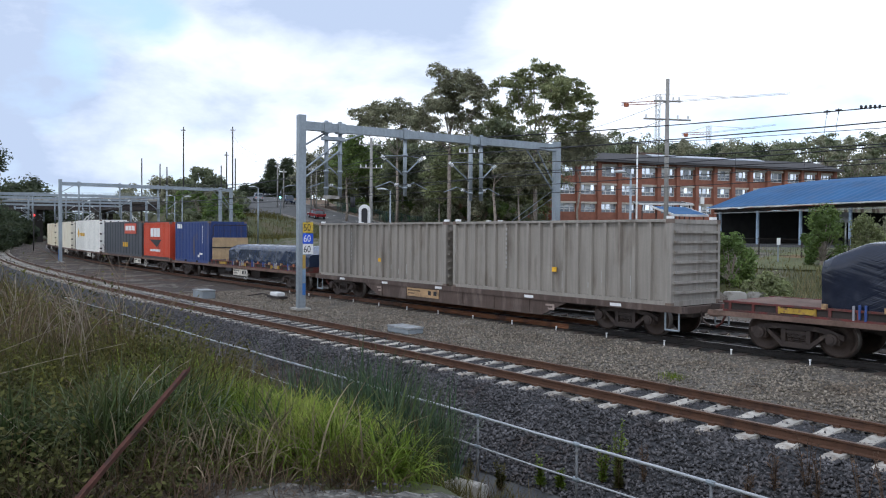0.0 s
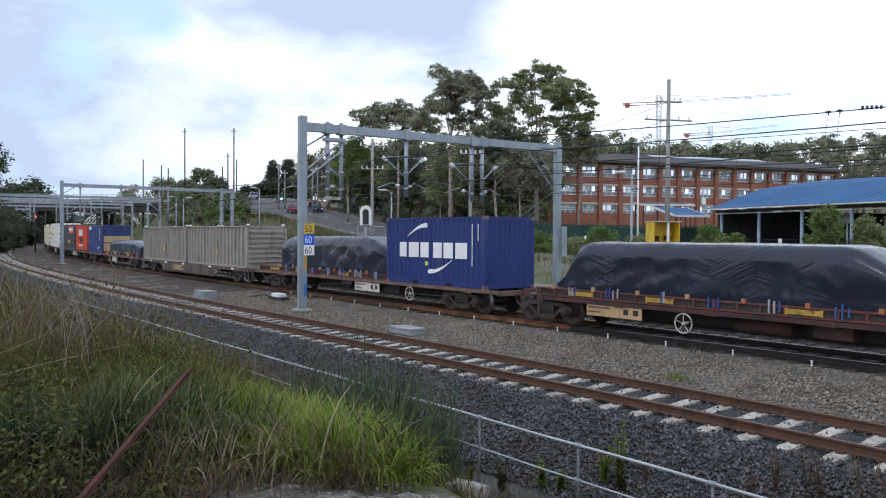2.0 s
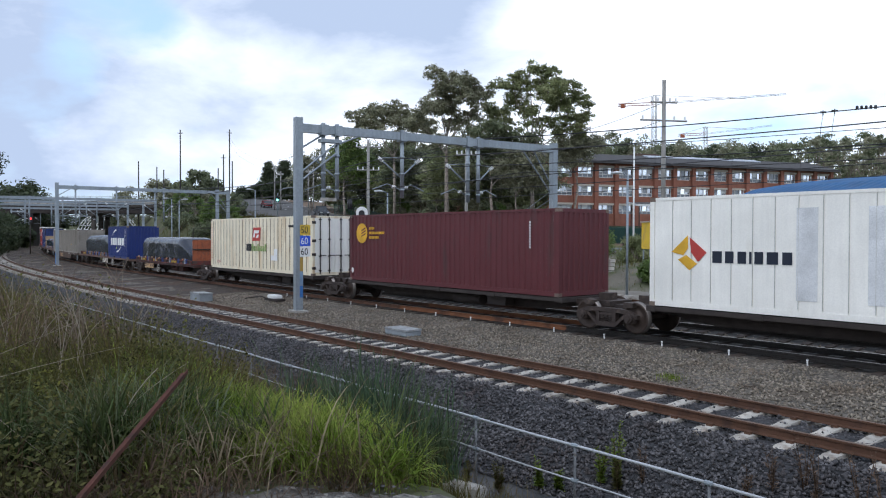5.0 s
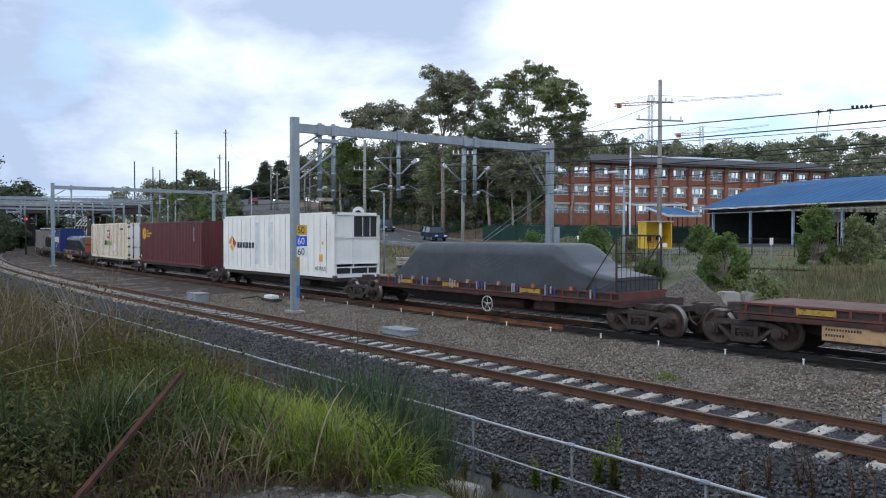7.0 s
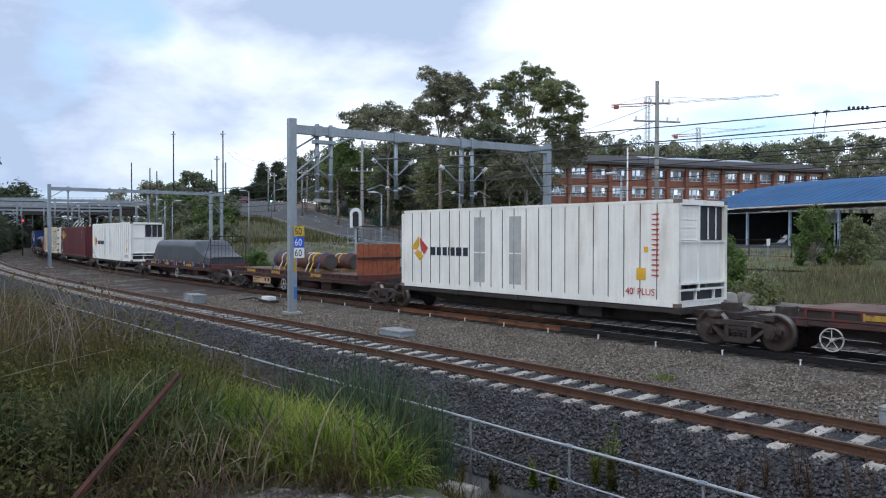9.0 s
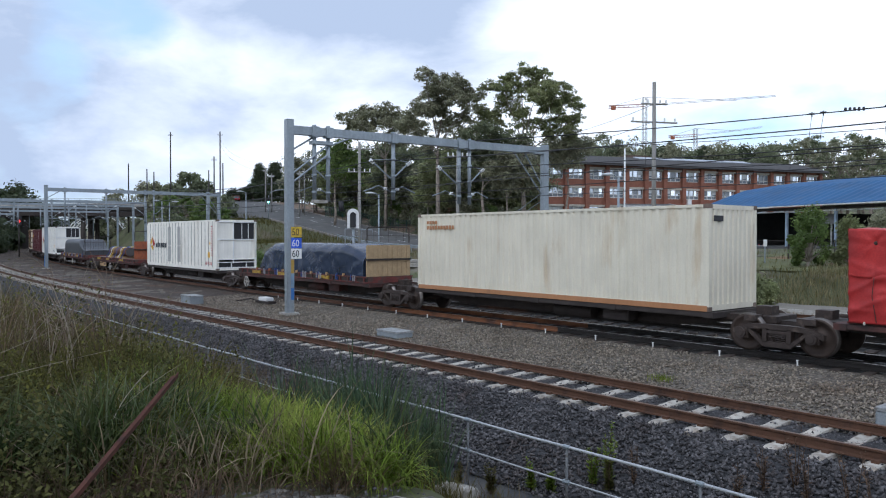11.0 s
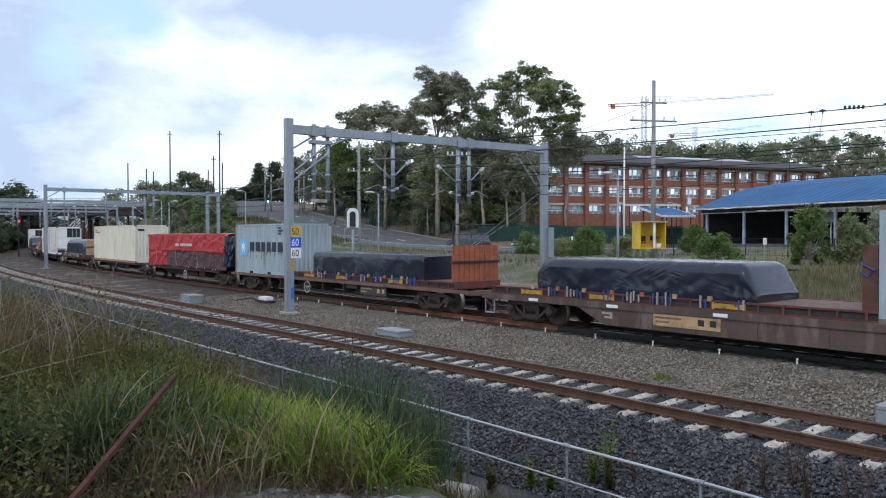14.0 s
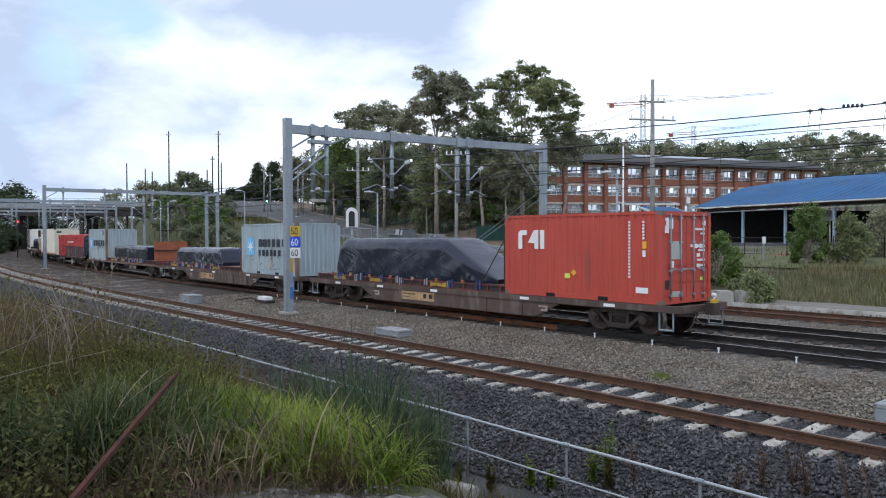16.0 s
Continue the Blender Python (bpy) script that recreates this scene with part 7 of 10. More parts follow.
# ---- cars ----
M_TYRE = mat("tyre_rubber", (0.02, 0.02, 0.02), 0.9)
M_CARGLASS = mat("car_glass", (0.02, 0.025, 0.03), 0.05, bump=0, spec=0.8)
M_LAMPLENS = mat("lamp_lens", (0.7, 0.7, 0.68), 0.15, bump=0)


def car(name, paint_m, label, kind_):
    t = thing(name, label, "car", "cars on the road")
    L, W = (4.6, 1.85) if kind_ != "sedan" else (4.4, 1.76)
    H = 1.8 if kind_ != "sedan" else 1.45
    hb = 1.02 if kind_ != "sedan" else 0.86
    prof = {"wagon": [(-2.3, 0.45), (-2.3, 0.95), (-2.2, hb + 0.05), (2.3 - 1.3, hb + 0.05), (2.2, hb - 0.1), (2.3, 0.7), (2.3, 0.42)],
            "pickup": [(-2.3, 0.5), (-2.3, 1.05), (0.9, hb + 0.05), (2.15, hb - 0.05), (2.3, 0.75), (2.3, 0.42)],
            "sedan": [(-2.2, 0.4), (-2.2, 0.8), (-2.0, hb), (1.0, hb), (2.05, hb - 0.15), (2.2, 0.6), (2.2, 0.35)]}[kind_]
    bm = bm_new()
    extrude(bm, [(x, -W / 2, z) for x, z in prof], (0, W, 0))
    bmesh.ops.bevel(bm, geom=list(bm.edges), offset=0.07, segments=2, affect="EDGES")
    part("body", bm, paint_m, t)
    cab = {"wagon": (-2.15, -1.95, 0.35, 1.05), "pickup": (-0.85, -0.75, 0.45, 1.15), "sedan": (-1.7, -0.9, 0.3, 1.0)}[kind_]
    bm = bm_new()
    extrude(bm, [(cab[0], -W / 2 + 0.06, hb), (cab[1], -W / 2 + 0.06, H - 0.05), (cab[2], -W / 2 + 0.06, H - 0.05), (cab[3], -W / 2 + 0.06, hb)], (0, W - 0.12, 0))
    for v in bm.verts:
        if v.co.z > hb + 0.2:
            v.co.y *= 0.84
    part("window_band", bm, M_CARGLASS, t, "dark car windows")
    bm = bm_new()
    box(bm, cab[1] - 0.03, cab[2] + 0.03, -W / 2 * 0.86, W / 2 * 0.86, H - 0.06, H)
    for x in (cab[0] * 0.5 + cab[1] * 0.5, (cab[1] + cab[2]) / 2 - 0.2, cab[2] * 0.5 + cab[3] * 0.5):
        for sy in (1, -1):
            bp = bm_new()
            tube(bp, [(x, sy * (W / 2 - 0.05), hb), (x * 0.98, sy * (W / 2 * 0.86), H - 0.03)], 0.04, 4)
            part("pillar", bp, paint_m, t)
    part("roof", bm, paint_m, t)
    for x in (-1.4, 1.4):
        for sy in (1, -1):
            bm = bm_new()
            tube(bm, [(x, sy * (W / 2 - 0.2), 0.34), (x, sy * (W / 2 + 0.01), 0.34)], 0.34, 16)
            w = part("wheel", bm, M_TYRE, t)
            bm = bm_new()
            tube(bm, [(x, sy * (W / 2 - 0.1), 0.34), (x, sy * (W / 2 + 0.02), 0.34)], 0.2, 12)
            part("rim", bm, M_GALV, w)
    for sy in (1, -1):
        bm = bm_new()
        box(bm, 2.2 * L / 4.6, 2.32 * L / 4.6, sy * 0.62 - 0.2, sy * 0.62 + 0.2, 0.66, 0.82)
        part("headlight", bm, M_LAMPLENS, t, "headlight")
        bm = bm_new()
        box(bm, -2.32 * L / 4.6, -2.22 * L / 4.6, sy * 0.7 - 0.12, sy * 0.7 + 0.12, 0.7, 0.9)
        part("tail_light", bm, M_REDMARK, t, "red tail light")
    return t


M_CARBLUE = mat("dark_blue_car_paint", (0.012, 0.028, 0.07), 0.25, 0.3, vary=0.05, bump=0)
M_CARRED = mat("dark_red_car_paint", (0.24, 0.02, 0.025), 0.25, 0.2, vary=0.05, bump=0)
M_CARGREY = mat("grey_car_paint", (0.09, 0.10, 0.11), 0.25, 0.3, vary=0.05, bump=0)
M_CARSILVER = mat("silver_car_paint", (0.42, 0.43, 0.44), 0.25, 0.4, vary=0.05, bump=0)
# car, side of the road, metres along it at 0 s, metres a second (uphill positive)
TRAFFIC = [(car("car", M_CARRED, "dark red sedan driving uphill", "sedan"), -2.6, 110.0, 7.0),
           (car("car", M_CARBLUE, "dark blue four-wheel drive coming downhill", "wagon"), 2.6, 150.1, -10.95),
           (car("pickup_truck", M_CARGREY, "dark grey pickup truck coming downhill", "pickup"), 2.6, 192.4, -14.2),
           (car("car", M_CARGREY, "dark grey hatchback driving uphill", "wagon"), -2.6, -27.5, 6.0),
           (car("car", M_CARSILVER, "silver sedan driving uphill", "sedan"), -2.6, -36.0, 6.1),
           (car("car", M_CARSILVER, "silver car near the top of the hill", "wagon"), -2.6, 162.0, 7.0)]

# ---- brick school building ----
A, B = Vector((19.2, 128.8, 0)), Vector((81.0, 150, 0))
BM_ = Matrix.Translation((A.x, A.y, 4.75)) @ Matrix.Rotation(math.atan2(B.y - A.y, B.x - A.x), 4, "Z")
school = thing("school_building", "three-storey red brick school building with ribbon windows and dark roof", "building", m=BM_)
BAY, NB = 4.02, 15
bm = bm_new()
ZB = [(0, 2.1), (3.6, 5.15), (6.85, 8.3), (10.4, 11.0)]
for z0, z1 in ZB:
    box(bm, 0, NB * BAY, 0.0, 0.3, z0, z1)
for k in range(NB + 1):
    x = k * BAY
    box(bm, x - 0.5, x + 0.5, 0.002, 0.302, 0, 11.0)
    box(bm, x - 0.36, x + 0.36, -0.55, 0.0, 0, 10.9)
box(bm, -0.5, -0.2, 0.3, 14, 0, 11)
box(bm, NB * BAY + 0.2, NB * BAY + 0.5, 0.3, 14, 0, 11)
part("brick_wall", bm, M_BRICK, school, "red brick piers and spandrels")
for z in (3.28, 6.52, 9.85):
    for k in range(NB):
        bm = bm_new()
        box(bm, k * BAY + 0.33, (k + 1) * BAY - 0.33, -0.22, 0.0, z + 0.26, z + 0.6)
        part("concrete_band", bm, M_SLAB, school, "pale concrete lintel band")
gl_rng = random.Random(5)



WW, WH = BAY - 1.02, 1.7
M_SKYGLASS = mat("sky_reflecting_glass", (0.62, 0.68, 0.74), 0.07, 0.75, vary=0.35, scale=0.5, bump=0, obj=0.5)
bm = bm_new(); box(bm, -0.05, 0.05, -0.04, 0.04, 0, WH); ME_MULL = mesh_of("mullion", bm, M_FRAME)
bm = bm_new(); box(bm, 0.051, WW - 0.051, -0.035, 0.035, -0.05, 0.05); ME_RAIL = mesh_of("transom", bm, M_FRAME)
bm = bm_new(); box(bm, 0.05, WW / 3 - 0.05, 0.05, 0.07, 0, WH * 0.34); ME_LOW = mesh_of("pane", bm, M_GLASS)
bm = bm_new(); box(bm, 0.05, WW / 3 - 0.05, 0.05, 0.07, WH * 0.34, WH); ME_HIGH = mesh_of("pane", bm, M_SKYGLASS)
bm = bm_new(); box(bm, 0.05, WW / 3 - 0.05, 0.05, 0.07, WH * 0.34, WH); ME_DIM = mesh_of("pane", bm, M_GLASS)
bm = bm_new(); box(bm, 0.06, WW / 3 - 0.06, 0.03, 0.048, WH * 0.55, WH - 0.05); ME_BLIND = mesh_of("blind", bm, M_BLIND)
# a dark sheet behind the panes imitates the shade of an unlit room
bm = bm_new(); box(bm, 0.1, WW - 0.1, 0.6, 0.62, -0.1, WH + 0.1); ME_ROOMSHADE = mesh_of("room_shade_sheet", bm, M_SHADE)
for z in (1.95, 5.15, 8.32):
    for k in range(NB):
        wo = part("window", ME_ROOMSHADE, None, school, at=Matrix.Translation((k * BAY + 0.51, 0.12, z + 0.05)))
        for c in range(4):
            part("mullion", ME_MULL, None, wo, at=Matrix.Translation((c * WW / 3, 0, 0)))
        for q in (0.0, 0.34, 1.0):
            part("transom", ME_RAIL, None, wo, at=Matrix.Translation((0, 0, q * WH)))
        for c in range(3):
            at = Matrix.Translation((c * WW / 3, 0, 0))
            part("pane", ME_LOW, None, wo, at=at)
            q = gl_rng.random()
            part("pane", ME_HIGH if q < 0.6 else ME_DIM, None, wo, at=at)
            if 0.55 < q < 0.85:
                part("blind", ME_BLIND, None, wo, at=at)
bm = bm_new()
extrude(bm, [(-1.2, -1.5, 10.75), (NB * BAY + 1.2, -1.5, 10.75), (NB * BAY + 1.2, -1.3, 11.15), (-1.2, -1.3, 11.15)], (0, 0.5, 0))
extrude(bm, [(-1.2, -1.45, 11.1), (-1.2, 6.5, 13.2), (-1.2, 15.0, 11.1)], (NB * BAY + 2.4, 0, 0))
part("roof", bm, M_ROOF, school, "low dark grey roof")
bm = bm_new()
box(bm, 21.8, 47.5, 4.4, 6.4, 11.14, 11.26)
for v in bm.verts:
    v.co.z += (v.co.y + 1.45) * 0.2642
part("solar_panel", bm, mat("pale_metal_sheet", (0.35, 0.38, 0.42), 0.4, 0.3), school, "pale metal sheets on the roof")
bm = bm_new()
for k in (2, 5, 9):
    tube(bm, [(k * BAY, -0.4, 0), (k * BAY, -0.4, 10.8)], 0.08, 6)
pieces("downpipe", bm, M_FRAME, school)
bm = bm_new(); box(bm, 22.0, 27.0, 8.5, 12.5, 11.6, 13.9); part("plant_room", bm, mat("weathered_brown_sheet", (0.13, 0.09, 0.07), 0.8), school, "brown rusty plant room on the roof")
bm = bm_new(); box(bm, 7.2 * BAY, 7.2 * BAY + 0.8, -0.5, -0.1, 3.95, 5.1); part("air_conditioner", bm, M_WHITE, school)
bm = bm_new(); box(bm, -14, -0.5, 4, 14, 0, 9.5); box(bm, -14.4, 0, 3.6, 14.4, 9.5, 9.9)
part("brick_wing", bm, M_BRICK, school, "brick side wing behind trees")
for k in range(3, 6):
    bm = bm_new(); box(bm, -28 + k * 4.6, -25.6 + k * 4.6, 3.9, 4.05, 2.2, 3.9); part("window", bm, M_GLASS, school)
    bm = bm_new(); box(bm, -28 + k * 4.6, -25.6 + k * 4.6, 3.8, 4.05, 4.0, 4.3); part("concrete_band", bm, M_SLAB, school)

# ---- covered court with a blue roof ----
E0, E1 = Vector((28.3, 78, 0)), Vector((40.3, 44, 0))
ax_ = (E1 - E0).normalized()
ang = math.atan2(ax_.y, ax_.x)
SH = Matrix.Translation((E0.x, E0.y, 2.15)) @ Matrix.Rotation(ang, 4, "Z")
shed = thing("covered_court", "open-sided school court with blue steel roof and pale blue posts", "shelter", m=SH)
LS, WS, EZ = 53.0, 48.0, 3.5


def court_roof(y):
    """Height of the low-arched roof over the eave."""
    return float(np.interp(min(y, WS - y), (-0.9, 0.5, 2.9, 5.9, 9.5, 13, 19, 24), (0.1, 0.5, 1.35, 2.3, 2.85, 3.3, 3.75, 4.05)))


bm = bm_new()
n = 60
ROOF_Y = [-0.9, 0.5, 1.7, 2.9, 4.4, 5.9, 9.5, 13, 19, 24, 29, 35, 38.5, 42.1, 45.1, 47.5, 48.9]
rows_ = [[bm.verts.new((-1 + (LS + 2) * k / (n * 2), y, EZ + court_roof(y) + (0.05 if k % 2 else 0.0))) for y in ROOF_Y] for k in range(n * 2 + 1)]
for ra, rb in zip(rows_, rows_[1:]):
    for j in range(len(ROOF_Y) - 1):
        bm.faces.new((ra[j], rb[j], rb[j + 1], ra[j + 1]))
ob = part("roof", bm, M_BLUEROOF, shed, "ribbed blue steel roof")
sm = ob.modifiers.new("thickness", "SOLIDIFY")
sm.thickness = 0.05
bm = bm_new()
box(bm, -1, LS + 1, -1.0, -0.9, EZ + 0.0, EZ + 0.1)
part("gutter", bm, M_FRAME, shed, "pale gutter")
for x0 in np.arange(-0.5, LS, 5.3):
    bm = bm_new()
    tube(bm, [(x0, -0.12, EZ - 0.42), (x0 + 5.3, -0.12, EZ - 0.42)], 0.05, 6)
    part("eave_tube", bm, M_FRAME, shed, "pale steel tube under the eave")
bm = bm_new()
box(bm, -0.5, LS, -0.1, 0.15, EZ - 0.3, EZ - 0.02)
box(bm, -0.5, LS, WS - 0.15, WS + 0.1, EZ - 0.3, EZ - 0.02)
for x in np.arange(0.3, LS + 1, 5.3):
    arc = [(x, y, EZ + court_roof(y) - 0.15) for y in ROOF_Y[1:-1]]
    extrude(bm, [(x, y, z - 0.3) for _, y, z in arc] + arc[::-1], (0.15, 0, 0))
part("roof_truss", bm, M_UNDER, shed)
for x in np.arange(0.3, LS + 1, 5.3):
    for y in (0.0, WS):
        bm = bm_new()
        box(bm, x - 0.1, x + 0.1, y - 0.1, y + 0.1, -0.6, EZ - 0.3)
        part("post", bm, M_BLUEPOST, shed, "pale blue steel post")
bm = bm_new()
box(bm, -2, LS + 2, -1.5, WS + 1, -0.6, 0.0)
part("floor_slab", bm, mat("court_floor", (0.10, 0.10, 0.10), 0.9), shed)
# walls coloured nearly black: the shade under the roof is put into them
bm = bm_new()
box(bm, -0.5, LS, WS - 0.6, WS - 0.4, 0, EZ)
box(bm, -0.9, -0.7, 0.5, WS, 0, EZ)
part("back_wall", bm, M_SHADE, shed, "back and end walls coloured like deep shade")
for x, y in ((13.0, 3.0), (40.0, 8.0)):
    bm = bm_new()
    tube(bm, [(x, y, 0), (x, y, 2.6)], 0.08, 8)
    hp = part("hoop_post", bm, M_FRAME, shed)
    bm = bm_new()
    box(bm, x - 0.7, x + 0.7, y - 0.35, y - 0.3, 2.0, 2.9)
    part("backboard", bm, mat("grey_board", (0.3, 0.3, 0.3), 0.6), hp, "grey basketball backboard")

# small entry awnings between school and court
for cx, cy, cz, w, d, rot, sy, m, lab in ((25.9, 83, 5.55, 4.6, 3.6, 0.42, 0.27, M_BLUEROOF, "small blue sloping awning on posts"), (27.3, 95, 6.95, 6.4, 4.5, 0.0, 0.10, M_ROOF, "flat dark awning with pale edge")):
    aw = thing("awning", lab, "awning", "entry awnings", Matrix.Translation((cx, cy, cz)) @ Matrix.Rotation(rot, 4, "Z"))
    bm = bm_new()
    box(bm, -w / 2, w / 2, -d / 2, d / 2, 0, 0.1)
    for v in bm.verts:
        v.co.z += v.co.y * sy
    part("roof", bm, m, aw)
    for x0, x1, y0, y1 in ((-w / 2 - 0.05, w / 2 + 0.05, -d / 2 - 0.08, -d / 2 - 0.004), (-w / 2 - 0.09, -w / 2 - 0.004, -d / 2, d / 2), (w / 2 + 0.004, w / 2 + 0.09, -d / 2, d / 2)):
        bm = bm_new()
        box(bm, x0, x1, y0, y1, -0.08, 0.13)
        for v in bm.verts:
            v.co.z += v.co.y * sy
        part("edge_trim", bm, M_FRAME, aw, "pale edge trim")
    bm = bm_new()
    for x in (-w / 2 + 0.3, w / 2 - 0.3):
        for y in (-d / 2 + 0.3, d / 2 - 0.3):
            q = aw.matrix_world @ Vector((x, y, 0))
            tube(bm, [(x, y, y * sy), (x, y, ground_at(q.x, q.y) - cz - 0.2)], 0.07, 6)
    pieces("post", bm, M_UNDER, aw)

# ---- bridge over the line ----
# streaked concrete whose dark base colour holds the shade of the bridge's underside
M_SHADECONC = mat("shade_darkened_concrete", (0.06, 0.052, 0.045), 0.95, vary=0.3, scale=0.4, streak=0.3)
br = thing("road_bridge", "long concrete road bridge with pale parapet across the railway", "bridge", m=Matrix.Translation((-58, 172, 0)))
bm = bm_new()
box(bm, -70, 2, -5, 5, 8.9, 9.6)
part("deck", bm, M_SHADECONC, br)
bm = bm_new()
box(bm, -70, 4, -5.15, -4.9, 9.6, 10.25)
box(bm, -70, 4, 4.9, 5.15, 9.6, 10.25)
part("parapet", bm, M_CONCRETE, br, "pale concrete parapet")
bm = bm_new()
for y in (-4.2, -1.5, 1.5, 4.2):
    box(bm, -70, 2, y - 0.3, y + 0.3, 7.6, 8.9)
part("girder", bm, M_UNDER, br, "dark steel girders")
for x in (-4, -19, -36, -52):
    bm = bm_new()
    for y in (-3.5, 0, 3.5):
        tube(bm, [(x, y, -1), (x, y, 7.1)], 0.5, 12)
    box(bm, x - 0.7, x + 0.7, -4.8, 4.8, 7.0, 7.6)
    part("pier", bm, M_SHADECONC, br, "streaked concrete pier with round columns, bridge shade in its colour")
bm = bm_new()
for x in np.arange(-69, 4, 2.5):
    tube(bm, [(x, -5.0, 10.25), (x, -5.0, 11.3)], 0.05, 4)
for z in (10.6, 10.95, 11.3):
    tube(bm, [(-70, -5.0, z), (4, -5.0, z)], 0.04, 4)
part("railing", bm, M_GALV, br, "grey steel railing")
arch = thing("arched_canopy", "white arched station canopy beyond the bridge", "canopy", m=Matrix.Translation((-104, 236, 3.0)))
for k in range(7):
    bm = bm_new()
    tube(bm, [(9 * math.cos(a), k * 2.2, 6.8 * math.sin(a)) for a in np.linspace(0, math.pi, 15)], 0.22, 5)
    part("rib", bm, M_WHITE, arch)
bm = bm_new()
for a in np.linspace(0.15, math.pi - 0.15, 12):
    tube(bm, [(9 * math.cos(a), 0, 6.8 * math.sin(a)), (9 * math.cos(a), 13.2, 6.8 * math.sin(a))], 0.14, 4)
pieces("purlin", bm, M_WHITE, arch)

bm = bm_new()
box(bm, -72, -35.5, -5, 5, -1, 8.0)
part("abutment", bm, M_SHADECONC, br, "streaked abutment with bridge shade in its colour")
# ---- cranes ----
def tower_crane(x, y, zb, h, jib, back, ang, label):
    t = thing("tower_crane", label, "crane", "tower cranes", Matrix.Translation((x, y, zb)) @ Matrix.Rotation(ang, 4, "Z"))

    def lattice(a, b, w, n, name, m):
        a, b = Vector(a), Vector(b)
        d = (b - a).normalized()
        s = d.cross(Vector((0, 1, 0)) if abs(d.y) < 0.9 else Vector((1, 0, 0))).normalized()
        u = d.cross(s)
        bm = bm_new()
        cs = [(s + u) * w, (s - u) * w, (-s - u) * w, (-s + u) * w]
        for c in cs:
            tube(bm, [a + c, b + c], w * 0.16, 4, False)
        for k in range(n):
            p, q = a.lerp(b, k / n), a.lerp(b, (k + 1) / n)
            for i in range(4):
                tube(bm, [p + cs[i], q + cs[(i + 1) % 4]], w * 0.09, 3, False)
        part(name, bm, m, t)

    m = mat("crane_paint", (0.42, 0.40, 0.38), 0.7)
    lattice((0, 0, 0), (0, 0, h), 0.9, 22, "mast", m)
    lattice((0, 0, h - 4), (jib, 0, h + 1.5), 0.32, 30, "jib", m)
    lattice((0, 0, h - 4), (-back, 0, h - 5), 0.6, 8, "counter_jib", M_BULK)
    bm = bm_new(); box(bm, -back + 1.5, -back + 3.5, -0.7, 0.7, h - 6.4, h - 4.6); part("counterweight", bm, M_BULK, t)
    bm = bm_new()
    tube(bm, [(0, 0, h), (jib * 0.7, 0, h - 1)], 0.12, 3); tube(bm, [(0, 0, h), (-back, 0, h - 5)], 0.12, 3)
    part("tie", bm, m, t)


tower_crane(104, 370, 20, 51.5, 66, 18, 0.05, "tall tower crane far behind the school")
tower_crane(150, 430, 20, 45, 40, 16, 0.1, "smaller tower crane far behind the school")


# ---- trees ----
def tree(x, y, h, spread, seed, m, label, leaves=3000, leaf=0.34, trunk_share=0.45, clumps=26, base=None, lean=0.0, thin=0.35, trunk_m=None, name="tree", flat=0.62, cr=(0.2, 0.42)):
    r = random.Random(seed)
    zb = ground_at(x, y) if base is None else base
    t = thing(name, label, "tree", "trees", Matrix.Translation((x, y, zb - 0.1)))
    bm = bm_new()
    ends = []
    tr = 0.018 * h + 0.06
    top = Vector((lean * h, r.uniform(-0.05, 0.05) * h, h * trunk_share))
    mid = top * 0.5 + Vector((r.uniform(-0.03, 0.03) * h, 0, 0))
    tube(bm, [(0, 0, 0), mid, top], [tr, tr * 0.8, tr * 0.6], 8)
    for k in range(clumps):
        a = r.uniform(0, 2 * math.pi)
        u = (k + 0.5) / clumps
        z = trunk_share * 0.75 + (0.99 - trunk_share * 0.75) * u
        rad = spread * (math.sin(min(1.0, (u * 0.86 + 0.14)) * math.pi) ** 0.5) * r.uniform(0.45, 1.0)
        e = Vector((lean * h * z + rad * math.cos(a), rad * math.sin(a), h * z * r.uniform(0.93, 1.0)))
        ends.append((e, spread * r.uniform(*cr)))
        if k % 2 == 0 or clumps > 50 and k % 3:
            st = top * r.uniform(0.75, 1.0)
            kn = st.lerp(e, 0.5) + Vector((0, 0, r.uniform(0.0, 0.06) * h))
            tube(bm, [st, kn, e], [tr * 0.42, tr * 0.24, tr * 0.08], 5)
    part("trunk", bm, trunk_m or M_BARK, t, "tapered trunk with forking limbs")
    g = np.random.default_rng(seed)
    n = int(leaves * 1.25)
    which = g.integers(0, len(ends), n)
    c = np.array([list(e) for e, _ in ends])[which]
    rr = np.array([q for _, q in ends])[which]
    d = g.normal(0, 1, (n, 3))
    d /= np.linalg.norm(d, axis=1)[:, None]
    rad = rr * (1 - thin * g.random(n) ** 2 * 1.2) * g.uniform(0.45, 1.05, n)
    p = c + d * rad[:, None] * np.array([1, 1, flat])
    nrm = d * 0.7 + g.normal(0, 0.6, (n, 3)) + np.array([0, 0, 0.35])
    nrm /= np.linalg.norm(nrm, axis=1)[:, None]
    ta = np.cross(nrm, g.normal(0, 1, (n, 3)))
    ta /= np.linalg.norm(ta, axis=1)[:, None]
    tb = np.cross(nrm, ta)
    sz = leaf * 0.86 * g.uniform(0.5, 1.2, n)[:, None]
    v = np.stack([p - ta * sz, p + tb * sz * 0.42, p + ta * sz, p - tb * sz * 0.42], 1).reshape(-1, 3)
    me = bpy.data.meshes.new("crown")
    me.from_pydata(v.tolist(), [], np.arange(4 * n).reshape(n, 4).tolist())
    me.materials.append(m)
    part("crown", me, None, t, "uneven crown of small leaves")
    return t


